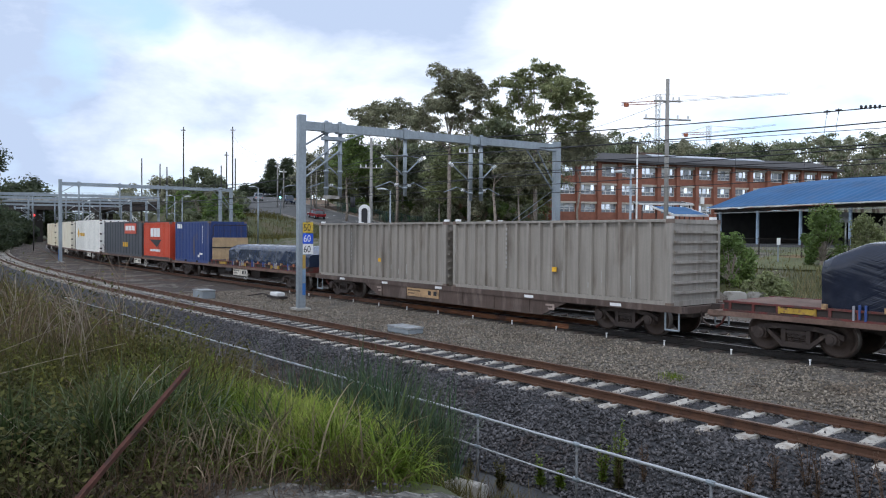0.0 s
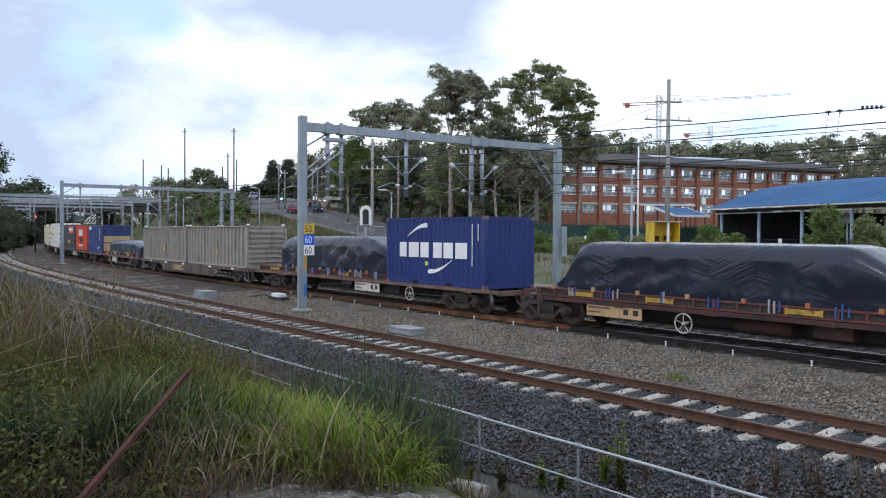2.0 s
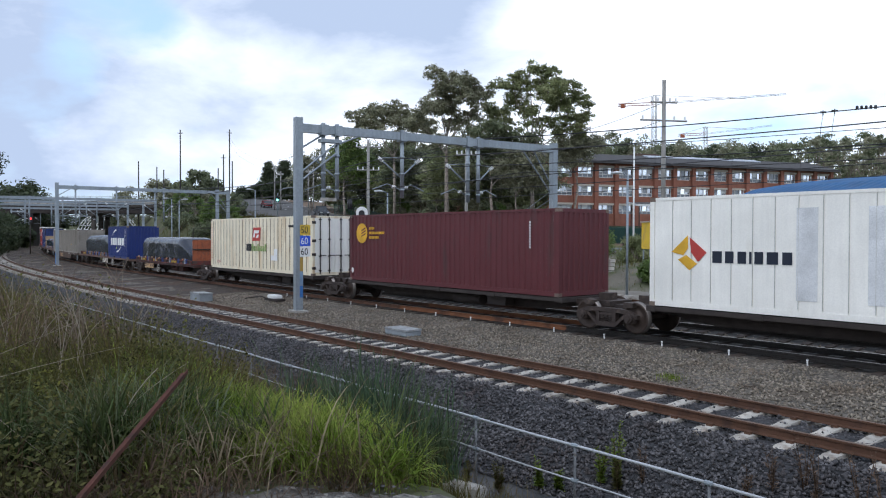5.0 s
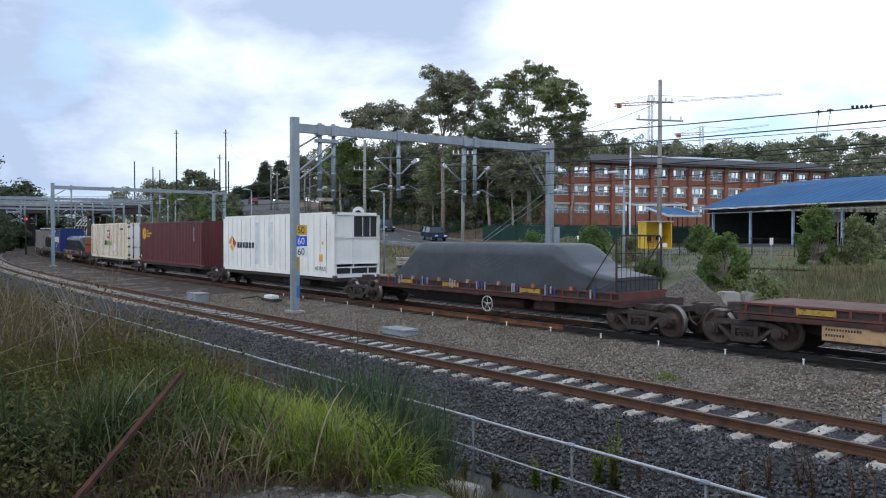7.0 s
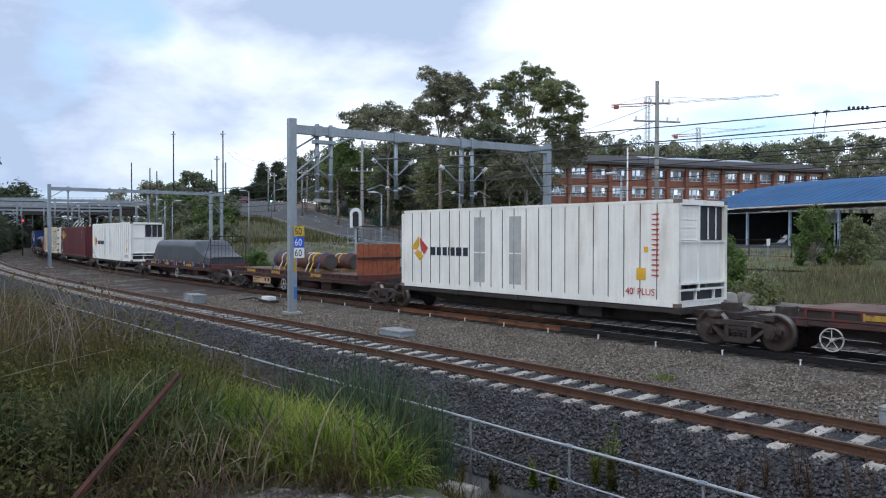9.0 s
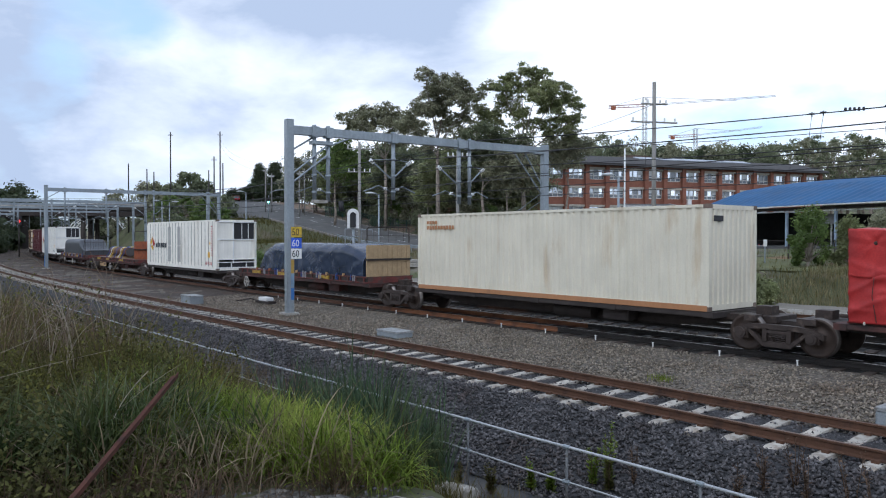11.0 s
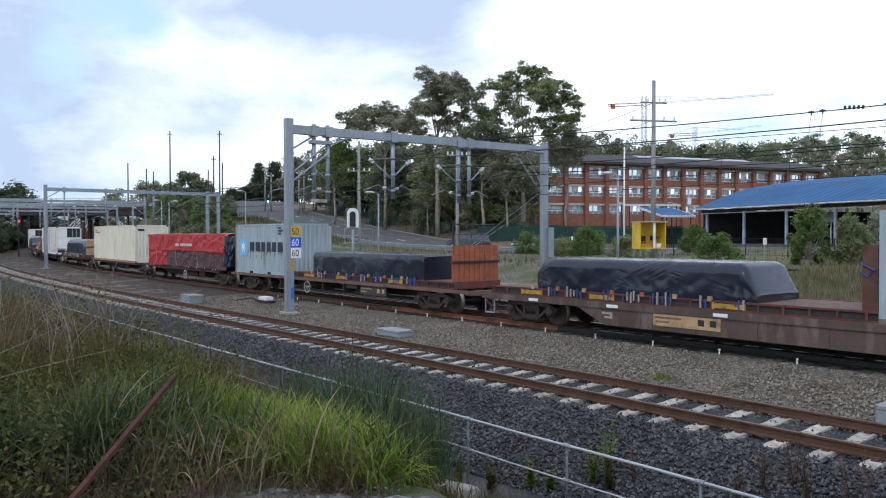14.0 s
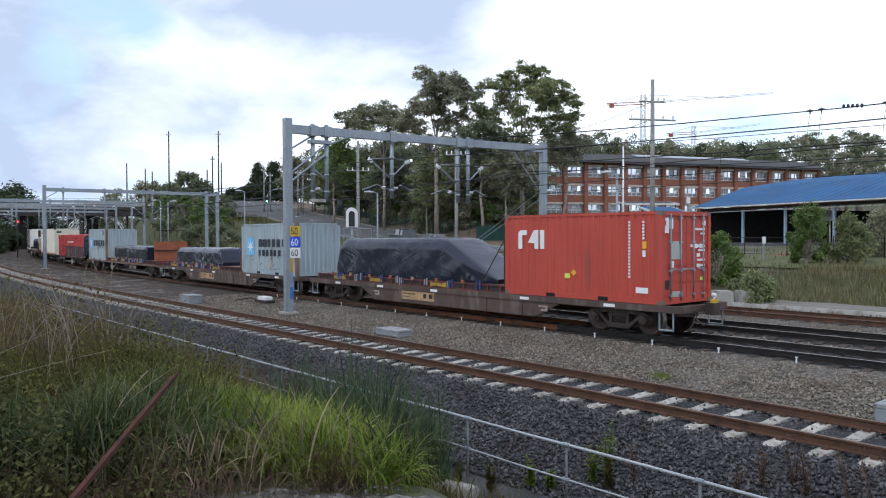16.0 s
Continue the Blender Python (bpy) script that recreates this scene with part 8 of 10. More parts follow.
def gum(x, y, lobes, seed, m, label, leaves=6000, leaf=0.3, tr=0.32, fork=0.45, per=9, deep=0.6, dense=0.5, squash=0.92):
    """A gum tree: lobes (side, height, radius) hold many small leaf clusters on forked limbs."""
    r = random.Random(seed)
    zb = ground_at(x, y)
    t = thing("tree", label, "tree", "trees", Matrix.Translation((x, y, zb - 0.1)))
    h = max(q[1] for q in lobes)
    bm = bm_new()
    fk = Vector((r.uniform(-0.4, 0.4), 0, h * fork))
    tube(bm, [(0, 0, 0), fk * 0.5 + Vector((r.uniform(-0.3, 0.3), 0, 0)), fk], [tr, tr * 0.8, tr * 0.65], 8)
    mids = []
    for i, a in enumerate(lobes):
        for b in lobes[i + 1:]:
            if math.hypot(a[0] - b[0], a[1] - b[1]) < 1.15 * (a[2] + b[2]):
                mids.append(tuple((u + v) / 2 + r.uniform(-0.3, 0.3) for u, v in zip(a[:2], b[:2])) + (0.36 * (a[2] + b[2]),))
    limbs = len(lobes)
    lobes = list(lobes) + mids[:14]
    cs, rs = [], []
    wide = max(abs(q[0]) for q in lobes)
    for li, (lx, lz, lr) in enumerate(lobes):
        c = Vector((lx, r.uniform(-deep, deep) * wide * (1 - 0.6 * abs(lx) / (wide + 0.1)), lz))
        low = fk.lerp(Vector((0, 0, h * 0.75)), max(0.0, min(0.9, (lz - fk.z) / h * 0.9)) if lz > fk.z else 0.0)
        k1 = low.lerp(c, 0.35) + Vector((r.uniform(-0.3, 0.3), r.uniform(-0.3, 0.3), r.uniform(-0.1, 0.5)))
        k2 = low.lerp(c, 0.7) + Vector((r.uniform(-0.4, 0.4), r.uniform(-0.4, 0.4), r.uniform(0.0, 0.4)))
        if li < limbs and li % 2 == 0:
            tube(bm, [low, k1, k2, c], [tr * 0.3, tr * 0.22, tr * 0.15, tr * 0.08], 5)
        if li < limbs and low.z > fk.z + 0.3:
            tube(bm, [fk, low], [tr * 0.6, tr * 0.42], 6)
        for j in range(per):
            d = Vector((r.gauss(0, 1), r.gauss(0, 1), r.gauss(0.25, 0.8))).normalized()
            q = c + d * lr * r.uniform(0.45, 0.95)
            cs.append(list(q))
            rs.append(lr * r.uniform(dense * 0.6, dense * 1.25))
            if j % 4 == 0:
                tube(bm, [c, c.lerp(q, 0.6) + Vector((0, 0, 0.2)), q], [tr * 0.14, tr * 0.09, tr * 0.03], 4)
    part("trunk", bm, M_BARK, t, "pale trunk with forking limbs")
    g = np.random.default_rng(seed)
    n = leaves
    cs, rs = np.array(cs), np.array(rs)
    pr = rs ** 2
    which = g.choice(len(cs), n, p=pr / pr.sum())
    d = g.normal(0, 1, (n, 3))
    d /= np.linalg.norm(d, axis=1)[:, None]
    d[:, 2] = np.where(d[:, 2] < -0.4, -d[:, 2] * 0.7, d[:, 2])
    p = cs[which] + d * (rs[which] * g.uniform(0.35, 1.12, n))[:, None] * np.array([1.08, 1.08, squash])
    nrm = d * 0.7 + g.normal(0, 0.55, (n, 3)) + np.array([0, 0, 0.45])
    nrm /= np.linalg.norm(nrm, axis=1)[:, None]
    ta = np.cross(nrm, g.normal(0, 1, (n, 3)) + np.array([0, 0, -0.4]))
    ta /= np.linalg.norm(ta, axis=1)[:, None]
    tb = np.cross(nrm, ta)
    sz = leaf * g.uniform(0.5, 1.15, n)[:, None]
    v = np.stack([p - ta * sz, p + tb * sz * 0.4, p + ta * sz, p - tb * sz * 0.4], 1).reshape(-1, 3)
    me = bpy.data.meshes.new("crown")
    me.from_pydata(v.tolist(), [], np.arange(4 * n).reshape(n, 4).tolist())
    me.materials.append(m)
    part("crown", me, None, t, "ragged crown of small leaf clusters")
    return t


# two tall gums and their lower neighbours
gum(0.8, 104, [(-1.6, 22.2, 1.5), (0.2, 21.2, 1.5), (2.4, 22.1, 1.4), (3.8, 20.9, 1.2), (-0.6, 19.4, 1.9), (1.9, 19.2, 1.8), (4.3, 18.6, 1.4), (-2.3, 17.1, 2.1), (0.4, 16.5, 2.1), (3.2, 16.4, 1.8), (5.6, 19.6, 0.9), (2.6, 13.8, 2.0), (-2.0, 13.8, 2.1), (4.8, 14.6, 1.4), (-4.0, 15.5, 1.6)], 11, M_GUM, "tall thin-crowned gum tree", 27000, 0.22, 0.34, 0.5, 17, dense=0.42, squash=0.8)
gum(-7.3, 119, [(2.7, 17.2, 2.2), (-1.2, 18.2, 2.2), (-4.4, 18.0, 1.8), (-6.3, 17.6, 1.4), (0.6, 19.2, 1.7), (1.6, 15.0, 2.2), (-2.9, 15.9, 1.8), (4.9, 16.4, 2.1), (-5.2, 15.9, 1.3), (-3.2, 19.0, 1.2)], 12, M_GUM, "gum tree with spreading side limbs", 17000, 0.24, 0.28, 0.55, 16, dense=0.42, squash=0.8)
gum(12.6, 104, [(-0.4, 22.6, 1.7), (2.4, 22.0, 1.6), (4.6, 20.3, 1.7), (6.4, 18.9, 1.4), (7.2, 16.6, 1.2), (5.6, 15.4, 1.6), (-2.6, 21.6, 1.6), (-4.8, 20.3, 1.6), (-6.0, 17.8, 1.4), (-1.6, 19.4, 2.1), (1.6, 19.5, 2.0), (-4.2, 17.3, 1.8), (3.6, 17.5, 1.8), (-0.4, 16.9, 2.0), (-3.0, 15.0, 1.8), (6.4, 14.0, 1.1), (1.6, 15.4, 1.6), (3.6, 14.6, 1.5), (-5.4, 15.6, 1.2)], 13, M_GUM2, "tall gum tree with broad rounded crown on visible limbs", 34000, 0.22, 0.36, 0.42, 17, dense=0.42, squash=0.78)
gum(6.9, 100, [(-2.6, 13.3, 1.8), (0.4, 13.7, 2.2), (3.8, 13.3, 2.1), (-0.3, 11.1, 2.4), (3.4, 10.3, 2.2), (-2.2, 9.8, 1.8)], 14, M_GUM3, "dense dark green tree below the gums", 9000, 0.28, 0.25, 0.45, 10, dense=0.5)
gum(18.8, 106, [(-1.2, 12.9, 2.1), (1.6, 13.7, 1.6), (3.6, 13.3, 1.4), (0.8, 11.3, 1.9), (-0.8, 10.1, 1.6), (-2.6, 11.2, 1.5)], 15, M_GUM, "gum tree with thin drooping crown", 6500, 0.26, 0.2, 0.5, 10)
gum(-0.5, 109, [(0.2, 10.6, 1.8), (-1.0, 8.2, 1.8), (1.4, 8.7, 1.9), (-1.3, 5.4, 1.6), (1.1, 5.4, 2.0), (2.6, 6.2, 1.1)], 16, M_GUM2, "bright yellow-green young tree beside the road", 7500, 0.24, 0.15, 0.35, 9, dense=0.5)
gum(-16.0, 125, [(-0.4, 11.9, 1.9), (1.5, 13.1, 2.1), (3.3, 11.2, 2.2), (-0.9, 8.9, 2.2), (1.9, 8.0, 2.6), (4.7, 8.9, 2.1)], 17, M_BUSH, "broad light-green tree on the hill road", 8500, 0.3, 0.25, 0.35, 9, dense=0.55)
gum(-6.9, 130, [(-2.0, 12.5, 2.0), (0.9, 11.8, 2.5), (-0.8, 9.3, 2.5), (2.1, 8.5, 2.1), (-2.4, 7.7, 2.0)], 18, M_GUM3, "dense dark green tree along the road", 7500, 0.3, 0.22, 0.35, 9, dense=0.5)
gum(9.6, 98, [(-0.9, 10.6, 1.9), (1.6, 10.2, 2.0), (3.8, 9.5, 1.6), (-1.7, 8.0, 1.8), (0.9, 7.3, 2.0), (3.5, 6.9, 1.6)], 19, M_GUM, "olive-green tree beside the brick wing", 7500, 0.27, 0.2, 0.35, 9, dense=0.45)
gum(5.8, 115, [(-0.4, 8.8, 2.1), (1.3, 6.3, 1.9), (-1.7, 5.4, 1.7)], 20, M_GUM3, "dark green tree under the tall gums", 4500, 0.3, 0.2, 0.3, 9, dense=0.5)
# the belt of trees along the road
belt = random.Random(21)
for k in range(21):
    u = k / 20
    px = 565 + 400 * u + belt.uniform(-12, 12)
    dep = belt.uniform(124, 136) if px < 770 else belt.uniform(112, 126)
    dep += 22 if px < 690 else 0
    x = (px - 784) / 1340 * dep
    h = belt.uniform(9.0, 12.5)
    w = belt.uniform(2.6, 3.6)
    lobes = [(belt.uniform(-w, w), h * belt.uniform(0.26, 1.0), belt.uniform(1.7, 2.5)) for _ in range(8)]
    gum(x, dep, lobes, 100 + k, (M_GUM, M_GUM2, M_GUM3)[k % 3], "leafy roadside tree with uneven crown", 5200, 0.32, 0.2, 0.3, 8, dense=0.5)
for k in range(13):
    px = 612 + 27 * k
    dep = belt.uniform(148, 158) if px < 690 else belt.uniform(126, 134) if px < 770 else belt.uniform(106, 114)
    tree((px - 784) / 1340 * dep, dep, belt.uniform(3.0, 5.5), belt.uniform(2.2, 3.2), 160 + k, (M_GUM3, M_BUSH, M_GUM)[k % 3], "dense low tree behind the fence", 1700, 0.3, 0.2, 20, flat=0.9)
# a closed stand of trees behind the belt
for k in range(17):
    px = 655 + 21.5 * k + belt.uniform(-6, 6)
    dep = belt.uniform(150, 160) if px < 760 else belt.uniform(138, 147)
    x = (px - 784) / 1340 * dep
    top = belt.uniform(236, 262)
    tree(x, dep, 2.94 + (417 - top) / 1340 * dep - ground_at(x, dep), belt.uniform(3.4, 4.4), 700 + k, (M_GUM3, M_GUM, M_GUM3)[k % 3], "dense tree in the stand behind the road", 3200, 0.46, 0.16, 34, flat=0.95, cr=(0.28, 0.5))
# skyline behind the school
for k in range(24):
    px = 1010 + 24.5 * k + belt.uniform(-8, 8)
    dep = belt.uniform(180, 235)
    top = 2.94 + (418 - (belt.uniform(228, 246) if px > 1405 else belt.uniform(246, 260) if px > 1175 else belt.uniform(232, 254))) / 1340 * dep
    x = (px - 784) / 1340 * dep
    zb = ground_at(x, dep)
    tree(x, dep, max(9, top - zb), belt.uniform(5.5, 8.0), 200 + k, (M_GUM, M_GUM3)[k % 2], "distant gum tree with flat ragged crown", 1700, 0.62, 0.5, 20, flat=0.55)
for k in range(24):
    px = 1015 + 25 * k + belt.uniform(-8, 8)
    dep = belt.uniform(165, 178)
    x = (px - 784) / 1340 * dep
    zb = ground_at(x, dep)
    hh = max(6, 2.94 + (418 - belt.uniform(244, 260)) / 1340 * dep - zb)
    if px > 1405:
        tree(x, dep, hh + 1.5, belt.uniform(5.0, 6.5), 240 + k, (M_GUM3, M_GUM)[k % 2], "open-crowned gum tree with pale limbs", 1500, 0.42, 0.3, 24, flat=0.5, cr=(0.16, 0.28))
    else:
        tree(x, dep, hh, belt.uniform(4.5, 6.0), 240 + k, (M_GUM3, M_FAR, M_GUM)[k % 3], "dense gum tree behind the school roof", 2600, 0.5, 0.25, 26, flat=0.9, cr=(0.3, 0.5))
# two dark cypresses and the dense trees round them on the hill
for px, y, top, k in ((480, 215, 284, 1), (508, 220, 281, 2)):
    x = (px - 784) / 1340 * y
    hh = 2.94 + (413 - top) / 1340 * y - ground_at(x, y)
    gum(x, y, [(0, hh - 1.3, 1.3), (0.2, hh - 2.8, 1.8), (-0.2, hh - 4.6, 1.9), (0.1, hh - 6.4, 2.0), (0, hh - 8.2, 1.9)], 600 + k, M_FAR, "dark columnar cypress with rounded top on the hill", 15000, 0.28, 0.2, 0.2, 16, deep=0.1, dense=0.8)
for k, (px, top) in enumerate(((436, 347), (446, 338), (458, 327), (470, 321), (486, 318), (502, 318), (518, 316), (534, 305), (550, 292), (568, 285))):
    dep = 205 + 5 * (k % 3)
    x = (px - 784) / 1340 * dep
    tree(x, dep, max(3.0, 2.94 + (413 - top) / 1340 * dep - ground_at(x, dep)), 2.6, 620 + k, M_FAR if k < 7 else M_GUM3, "dense dark tree on top of the hill", 2600, 0.42, 0.15, 24, flat=0.95, cr=(0.3, 0.55))
# hill on the far side of the cutting
for px, yy, dep, sp, m in ((350, 296, 185, 4.5, M_GUM3), (300, 318, 190, 6, M_GUM), (330, 320, 180, 5, M_GUM3), (380, 318, 190, 4, M_GUM3), (235, 330, 230, 5, M_GUM), (225, 336, 240, 5, M_GUM3), (580, 270, 160, 5, M_GUM), (610, 255, 150, 5, M_GUM2)):
    x = (px - 784) / 1340 * dep
    zb = ground_at(x, dep)
    tree(x, dep, max(5, 2.94 + (411 - yy) / 1340 * dep - zb), sp, int(px * 7 + yy), m, "dense dark tree on the hill", 2000, 0.62, 0.25, 22, flat=0.95)
for k in range(48):
    px = belt.uniform(215, 425)
    dep = belt.uniform(95, 150)
    x = (px - 784) / 1340 * dep
    s_, o_ = where(np.array([x]), np.array([dep]))
    if o_[0] > -17:
        continue
    tree(x, dep, belt.uniform(1.8, 4.2), belt.uniform(1.5, 2.8), 800 + k, (M_BUSH, M_GUM3, M_GUM)[k % 3], "bushy shrub on the cutting slope", 1300, 0.3, 0.15, 14, flat=0.9, name="shrub")
# far left, beside and behind the bridge
for k, (px, yy, dep, sp, m) in enumerate(((-20, 238, 110, 3.6, M_FAR), (-90, 260, 90, 5, M_GUM), (45, 318, 190, 7, M_FAR), (25, 324, 195, 7, M_FAR), (65, 328, 200, 6, M_FAR), (-30, 345, 130, 5, M_FAR), (5, 372, 140, 4, M_FAR), (28, 378, 150, 3.5, M_FAR), (-4, 395, 120, 3.2, M_FAR), (-30, 395, 105, 3.5, M_FAR), (16, 398, 135, 2.8, M_FAR))):
    x = (px - 784) / 1340 * dep
    zb = ground_at(x, dep)
    tree(x, dep, max(4, 2.94 + (408 - yy) / 1340 * dep - zb), sp, 400 + k, m, "dense dark tree beside the railway cutting", 2600, 0.34 if dep < 150 else 0.75, 0.25, 24, flat=0.9, cr=(0.25, 0.5))
for k in range(12):
    px = 55 + 17 * k
    dep = belt.uniform(270, 330)
    x = (px - 784) / 1340 * dep
    tree(x, dep, belt.uniform(7, 10), belt.uniform(5, 7), 450 + k, M_FAR, "dense dark tree beyond the bridge", 2200, 0.9, 0.2, 18, flat=0.9, base=2.0)
# shrubs before the court
for px, dep, hh, sp, m, k in ((1294, 40, 2.75, 1.25, M_BUSH, 1), (1455, 43, 3.5, 1.2, M_BUSH, 2), (1534, 42, 2.8, 1.1, M_GUM2, 3), (1358, 33.5, 1.65, 1.1, M_GUM2, 4), (1600, 44, 3.0, 1.5, M_GUM, 5), (1250, 56, 2.0, 1.1, M_BUSH, 6), (1160, 43.5, 1.3, 0.9, M_BUSH, 7), (1060, 62, 2.4, 1.5, M_BUSH, 8), (1130, 52, 1.8, 1.2, M_GUM2, 9), (960, 70, 2.0, 1.5, M_BUSH, 10), (1015, 64, 1.4, 1.5, M_GUM2, 11), (475, 62, 2.2, 1.4, M_BUSH, 12), (455, 64, 1.6, 1.2, M_GUM2, 13), (838, 60, 1.5, 0.5, M_BUSH, 14)):
    x = (px - 784) / 1340 * dep
    tree(x, dep, hh, sp, 500 + k, m, "bushy green shrub beside the railway", 4200, 0.13, 0.12, 34, name="shrub", flat=1.0, base=ground_at(x, dep), cr=(0.22, 0.5))

# ---- railway-side things ----
kerb = strip("kerb", [-12.2, -12.2, -11.95, -11.95], [-0.3, -0.01, 0.0, -0.3], -60, 60, 2.0, M_CONCRETE, "pale concrete edge beside the third track", "kerb")
strip("service_path", [-14.6, -13.4, -12.3], [0.0, -0.02, -0.03], -60, 70, 1.5, mat("dusty_gravel_path", (0.20, 0.18, 0.15), 0.95, vary=0.2, scale=0.5, grain=20, bump=0.4, second=(0.17, 0.15, 0.12)), "dusty gravel service path", "path", 0.015)


yard_s, yard_o = np.arange(16, 76, 1.5), np.arange(-36, -14.0, 1.5)
yv = []
for a in yard_s:
    for b in yard_o:
        q = line(a, b)
        yv.append((q.x, q.y, ground_at(q.x, q.y) + 0.05))
tagged(new("yard", grid_mesh("yard", yv, len(yard_o), len(yard_s), mat("weedy_gravel_yard", (0.145, 0.13, 0.10), 0.95, vary=0.25, scale=0.35, grain=18, gvary=0.3, bump=0.5, second=(0.085, 0.095, 0.04), sscale=0.5, cut=(0.44, 0.58)))), "pale gravel yard with weedy patches beside the tracks", "yard", kind="structure")


def cable_box(s, o, w, d, h, label):
    t = thing("cable_pit", label, "cable pit", "concrete cable pits", frame_at(s, o, -0.2))
    bm = bm_new(); box(bm, -w / 2, w / 2, -d / 2, d / 2, 0, h); bmesh.ops.bevel(bm, geom=list(bm.edges), offset=0.03, segments=1, affect="EDGES"); part("body", bm, mat("blue_grey_concrete", (0.25, 0.275, 0.29), 0.85, vary=0.25, scale=2), t)
    bm = bm_new(); box(bm, -w / 2 - 0.01, w / 2 + 0.01, -d / 2 - 0.01, d / 2 + 0.01, h - 0.001, h + 0.05); part("lid", bm, mat("worn_grey_lid", (0.31, 0.32, 0.32), 0.9, vary=0.3, scale=5, bump=0.6, bscale=20, second=(0.2, 0.19, 0.17)), t, "worn grey concrete lid")


cable_box(11.2, 4.85, 1.15, 0.6, 0.17, "blue-grey concrete cable pit with pale lid")
cable_box(27.0, 5.2, 1.2, 0.65, 0.36, "blue-grey concrete cable pit in the ballast")
cable_box(-3.7, 5.1, 1.2, 0.65, 0.26, "blue-grey concrete cable pit in the ballast")
pm = thing("point_machine", "white-topped point machine beside the goods track", "point machine", m=frame_at(24.3, 2.7, -0.12))
bm = bm_new(); box(bm, -0.6, 0.75, -0.2, 0.2, 0.0, 0.1); part("body", bm, M_UNDER, pm)
bm = bm_new(); box(bm, -0.35, 0.45, -0.2, 0.2, 0.1, 0.27); bmesh.ops.bevel(bm, geom=list(bm.edges), offset=0.03, segments=2, affect="EDGES"); part("cover", bm, M_WHITE, pm, "scuffed white cover")
bm = bm_new(); tube(bm, [(0.7, 0.1, 0.06), (1.0, 0.3, 0.16), (1.35, 0.45, 0.1), (1.7, 0.75, 0.02)], 0.03, 6); part("cable", bm, M_UNDER, pm, "dark cable run over the stones")
# white peg row along the goods track
peg = bm_new()
box(peg, -0.014, 0.014, -0.016, 0.016, -0.14, 0.02); box(peg, -0.026, 0.026, -0.018, 0.018, 0.02, 0.045)
peg_me = mesh_of("marker_peg", peg, M_WHITE)
first = None
for k in range(-4, 14):
    m = frame_at(0.2 + k * 2.0, 1.12, 0.0)
    if first is None:
        first = tagged(new("marker_peg", peg_me), "small white peg beside the rail", "peg", "white pegs along the rail")
        first.matrix_world = m
    else:
        copy_thing(first, m)


def stack(x, y, nx, ny, nz, sz, m, label, ang=0.5):
    t = thing("sleeper_stack", label, "sleeper stack", "stacks of sleepers", Matrix.Translation((x, y, ground_at(x, y))) @ Matrix.Rotation(ang, 4, "Z"))
    bm = bm_new(); box(bm, -sz[0] / 2, sz[0] / 2, -sz[1] / 2, sz[1] / 2, 0, sz[2]); me = mesh_of("sleeper", bm, m)
    r = random.Random(int(x * 10))
    for k in range(nz):
        for j in range(ny):
            part("sleeper", me, None, t, at=Matrix.Translation((r.uniform(-0.06, 0.06), (j - (ny - 1) / 2) * sz[1] * 1.12, k * (sz[2] + 0.05))) @ Matrix.Rotation(r.uniform(-0.02, 0.02), 4, "Z"))


stack(9.63, 48.0, 1, 6, 4, (2.4, 0.25, 0.2), M_CONCRETE, "stack of grey concrete sleepers", 0.1)
stack(1.56, 57.3, 1, 7, 5, (2.6, 0.25, 0.16), M_TIMBER, "stack of dark timber sleepers", 0.1)
stack(-1.7, 62, 1, 8, 3, (3.2, 0.25, 0.16), M_CONCRETE, "low stack of grey sleepers", 0.1)
pile = thing("gravel_pile", "cone-shaped pile of grey gravel", "gravel pile", m=Matrix.Translation((11.3, 33.6, ground_at(11.3, 33.6))))
vs = []
for i in range(14):
    rr = 1.9 * i / 13
    for j in range(28):
        a = 2 * math.pi * j / 27
        q = Vector((rr * math.cos(a), rr * math.sin(a) * 0.8, 0))
        vs.append((q.x, q.y, max(-0.1, 1.78 * (1 - (i / 13) ** 1.1) + 0.1 * noise.noise(q * 2.1) - (0.1 if i == 13 else 0))))
part("mound", grid_mesh("mound", vs, 28, 14, M_BALLAST), None, pile)
for bx, by, w in ((12.9, 33.4, 1.0), (13.8, 33.2, 0.8)):
    blk = thing("concrete_block", "pale concrete block beside the gravel pile", "concrete block", "concrete blocks", Matrix.Translation((bx, by, ground_at(bx, by) - 0.05)))
    bm = bm_new(); box(bm, -w / 2, w / 2, -0.4, 0.4, 0, 0.95); bmesh.ops.bevel(bm, geom=list(bm.edges), offset=0.06, segments=2, affect="EDGES")
    for v in bm.verts:
        v.co.x *= 1 - 0.25 * v.co.z
    part("body", bm, M_CONCRETE, blk)
# yellow cabinet
yx, yy = (1170 - 784) / 1340 * 45, 45
yb = thing("yellow_cabinet", "open yellow steel cabinet on legs with a flat pale lid", "cabinet", m=Matrix.Translation((yx, yy, 0)) @ Matrix.Rotation(0.22, 4, "Z"))
zg = ground_at(yx, yy)
M_CABINET = mat("bright_yellow_paint", (0.72, 0.48, 0.03), 0.5, vary=0.12, second=(0.5, 0.33, 0.06), sscale=3)
for nm, q in (("side_wall", (-0.84, -0.79, -0.5, 0.5, 2.18, 3.75)), ("side_wall", (0.79, 0.84, -0.5, 0.5, 2.18, 3.75)), ("back_wall", (-0.79, 0.79, 0.44, 0.5, 2.18, 3.75)), ("cabinet_floor", (-0.79, 0.79, -0.5, 0.44, 2.18, 2.24))):
    bm = bm_new(); box(bm, *q); part(nm, bm, M_CABINET, yb)
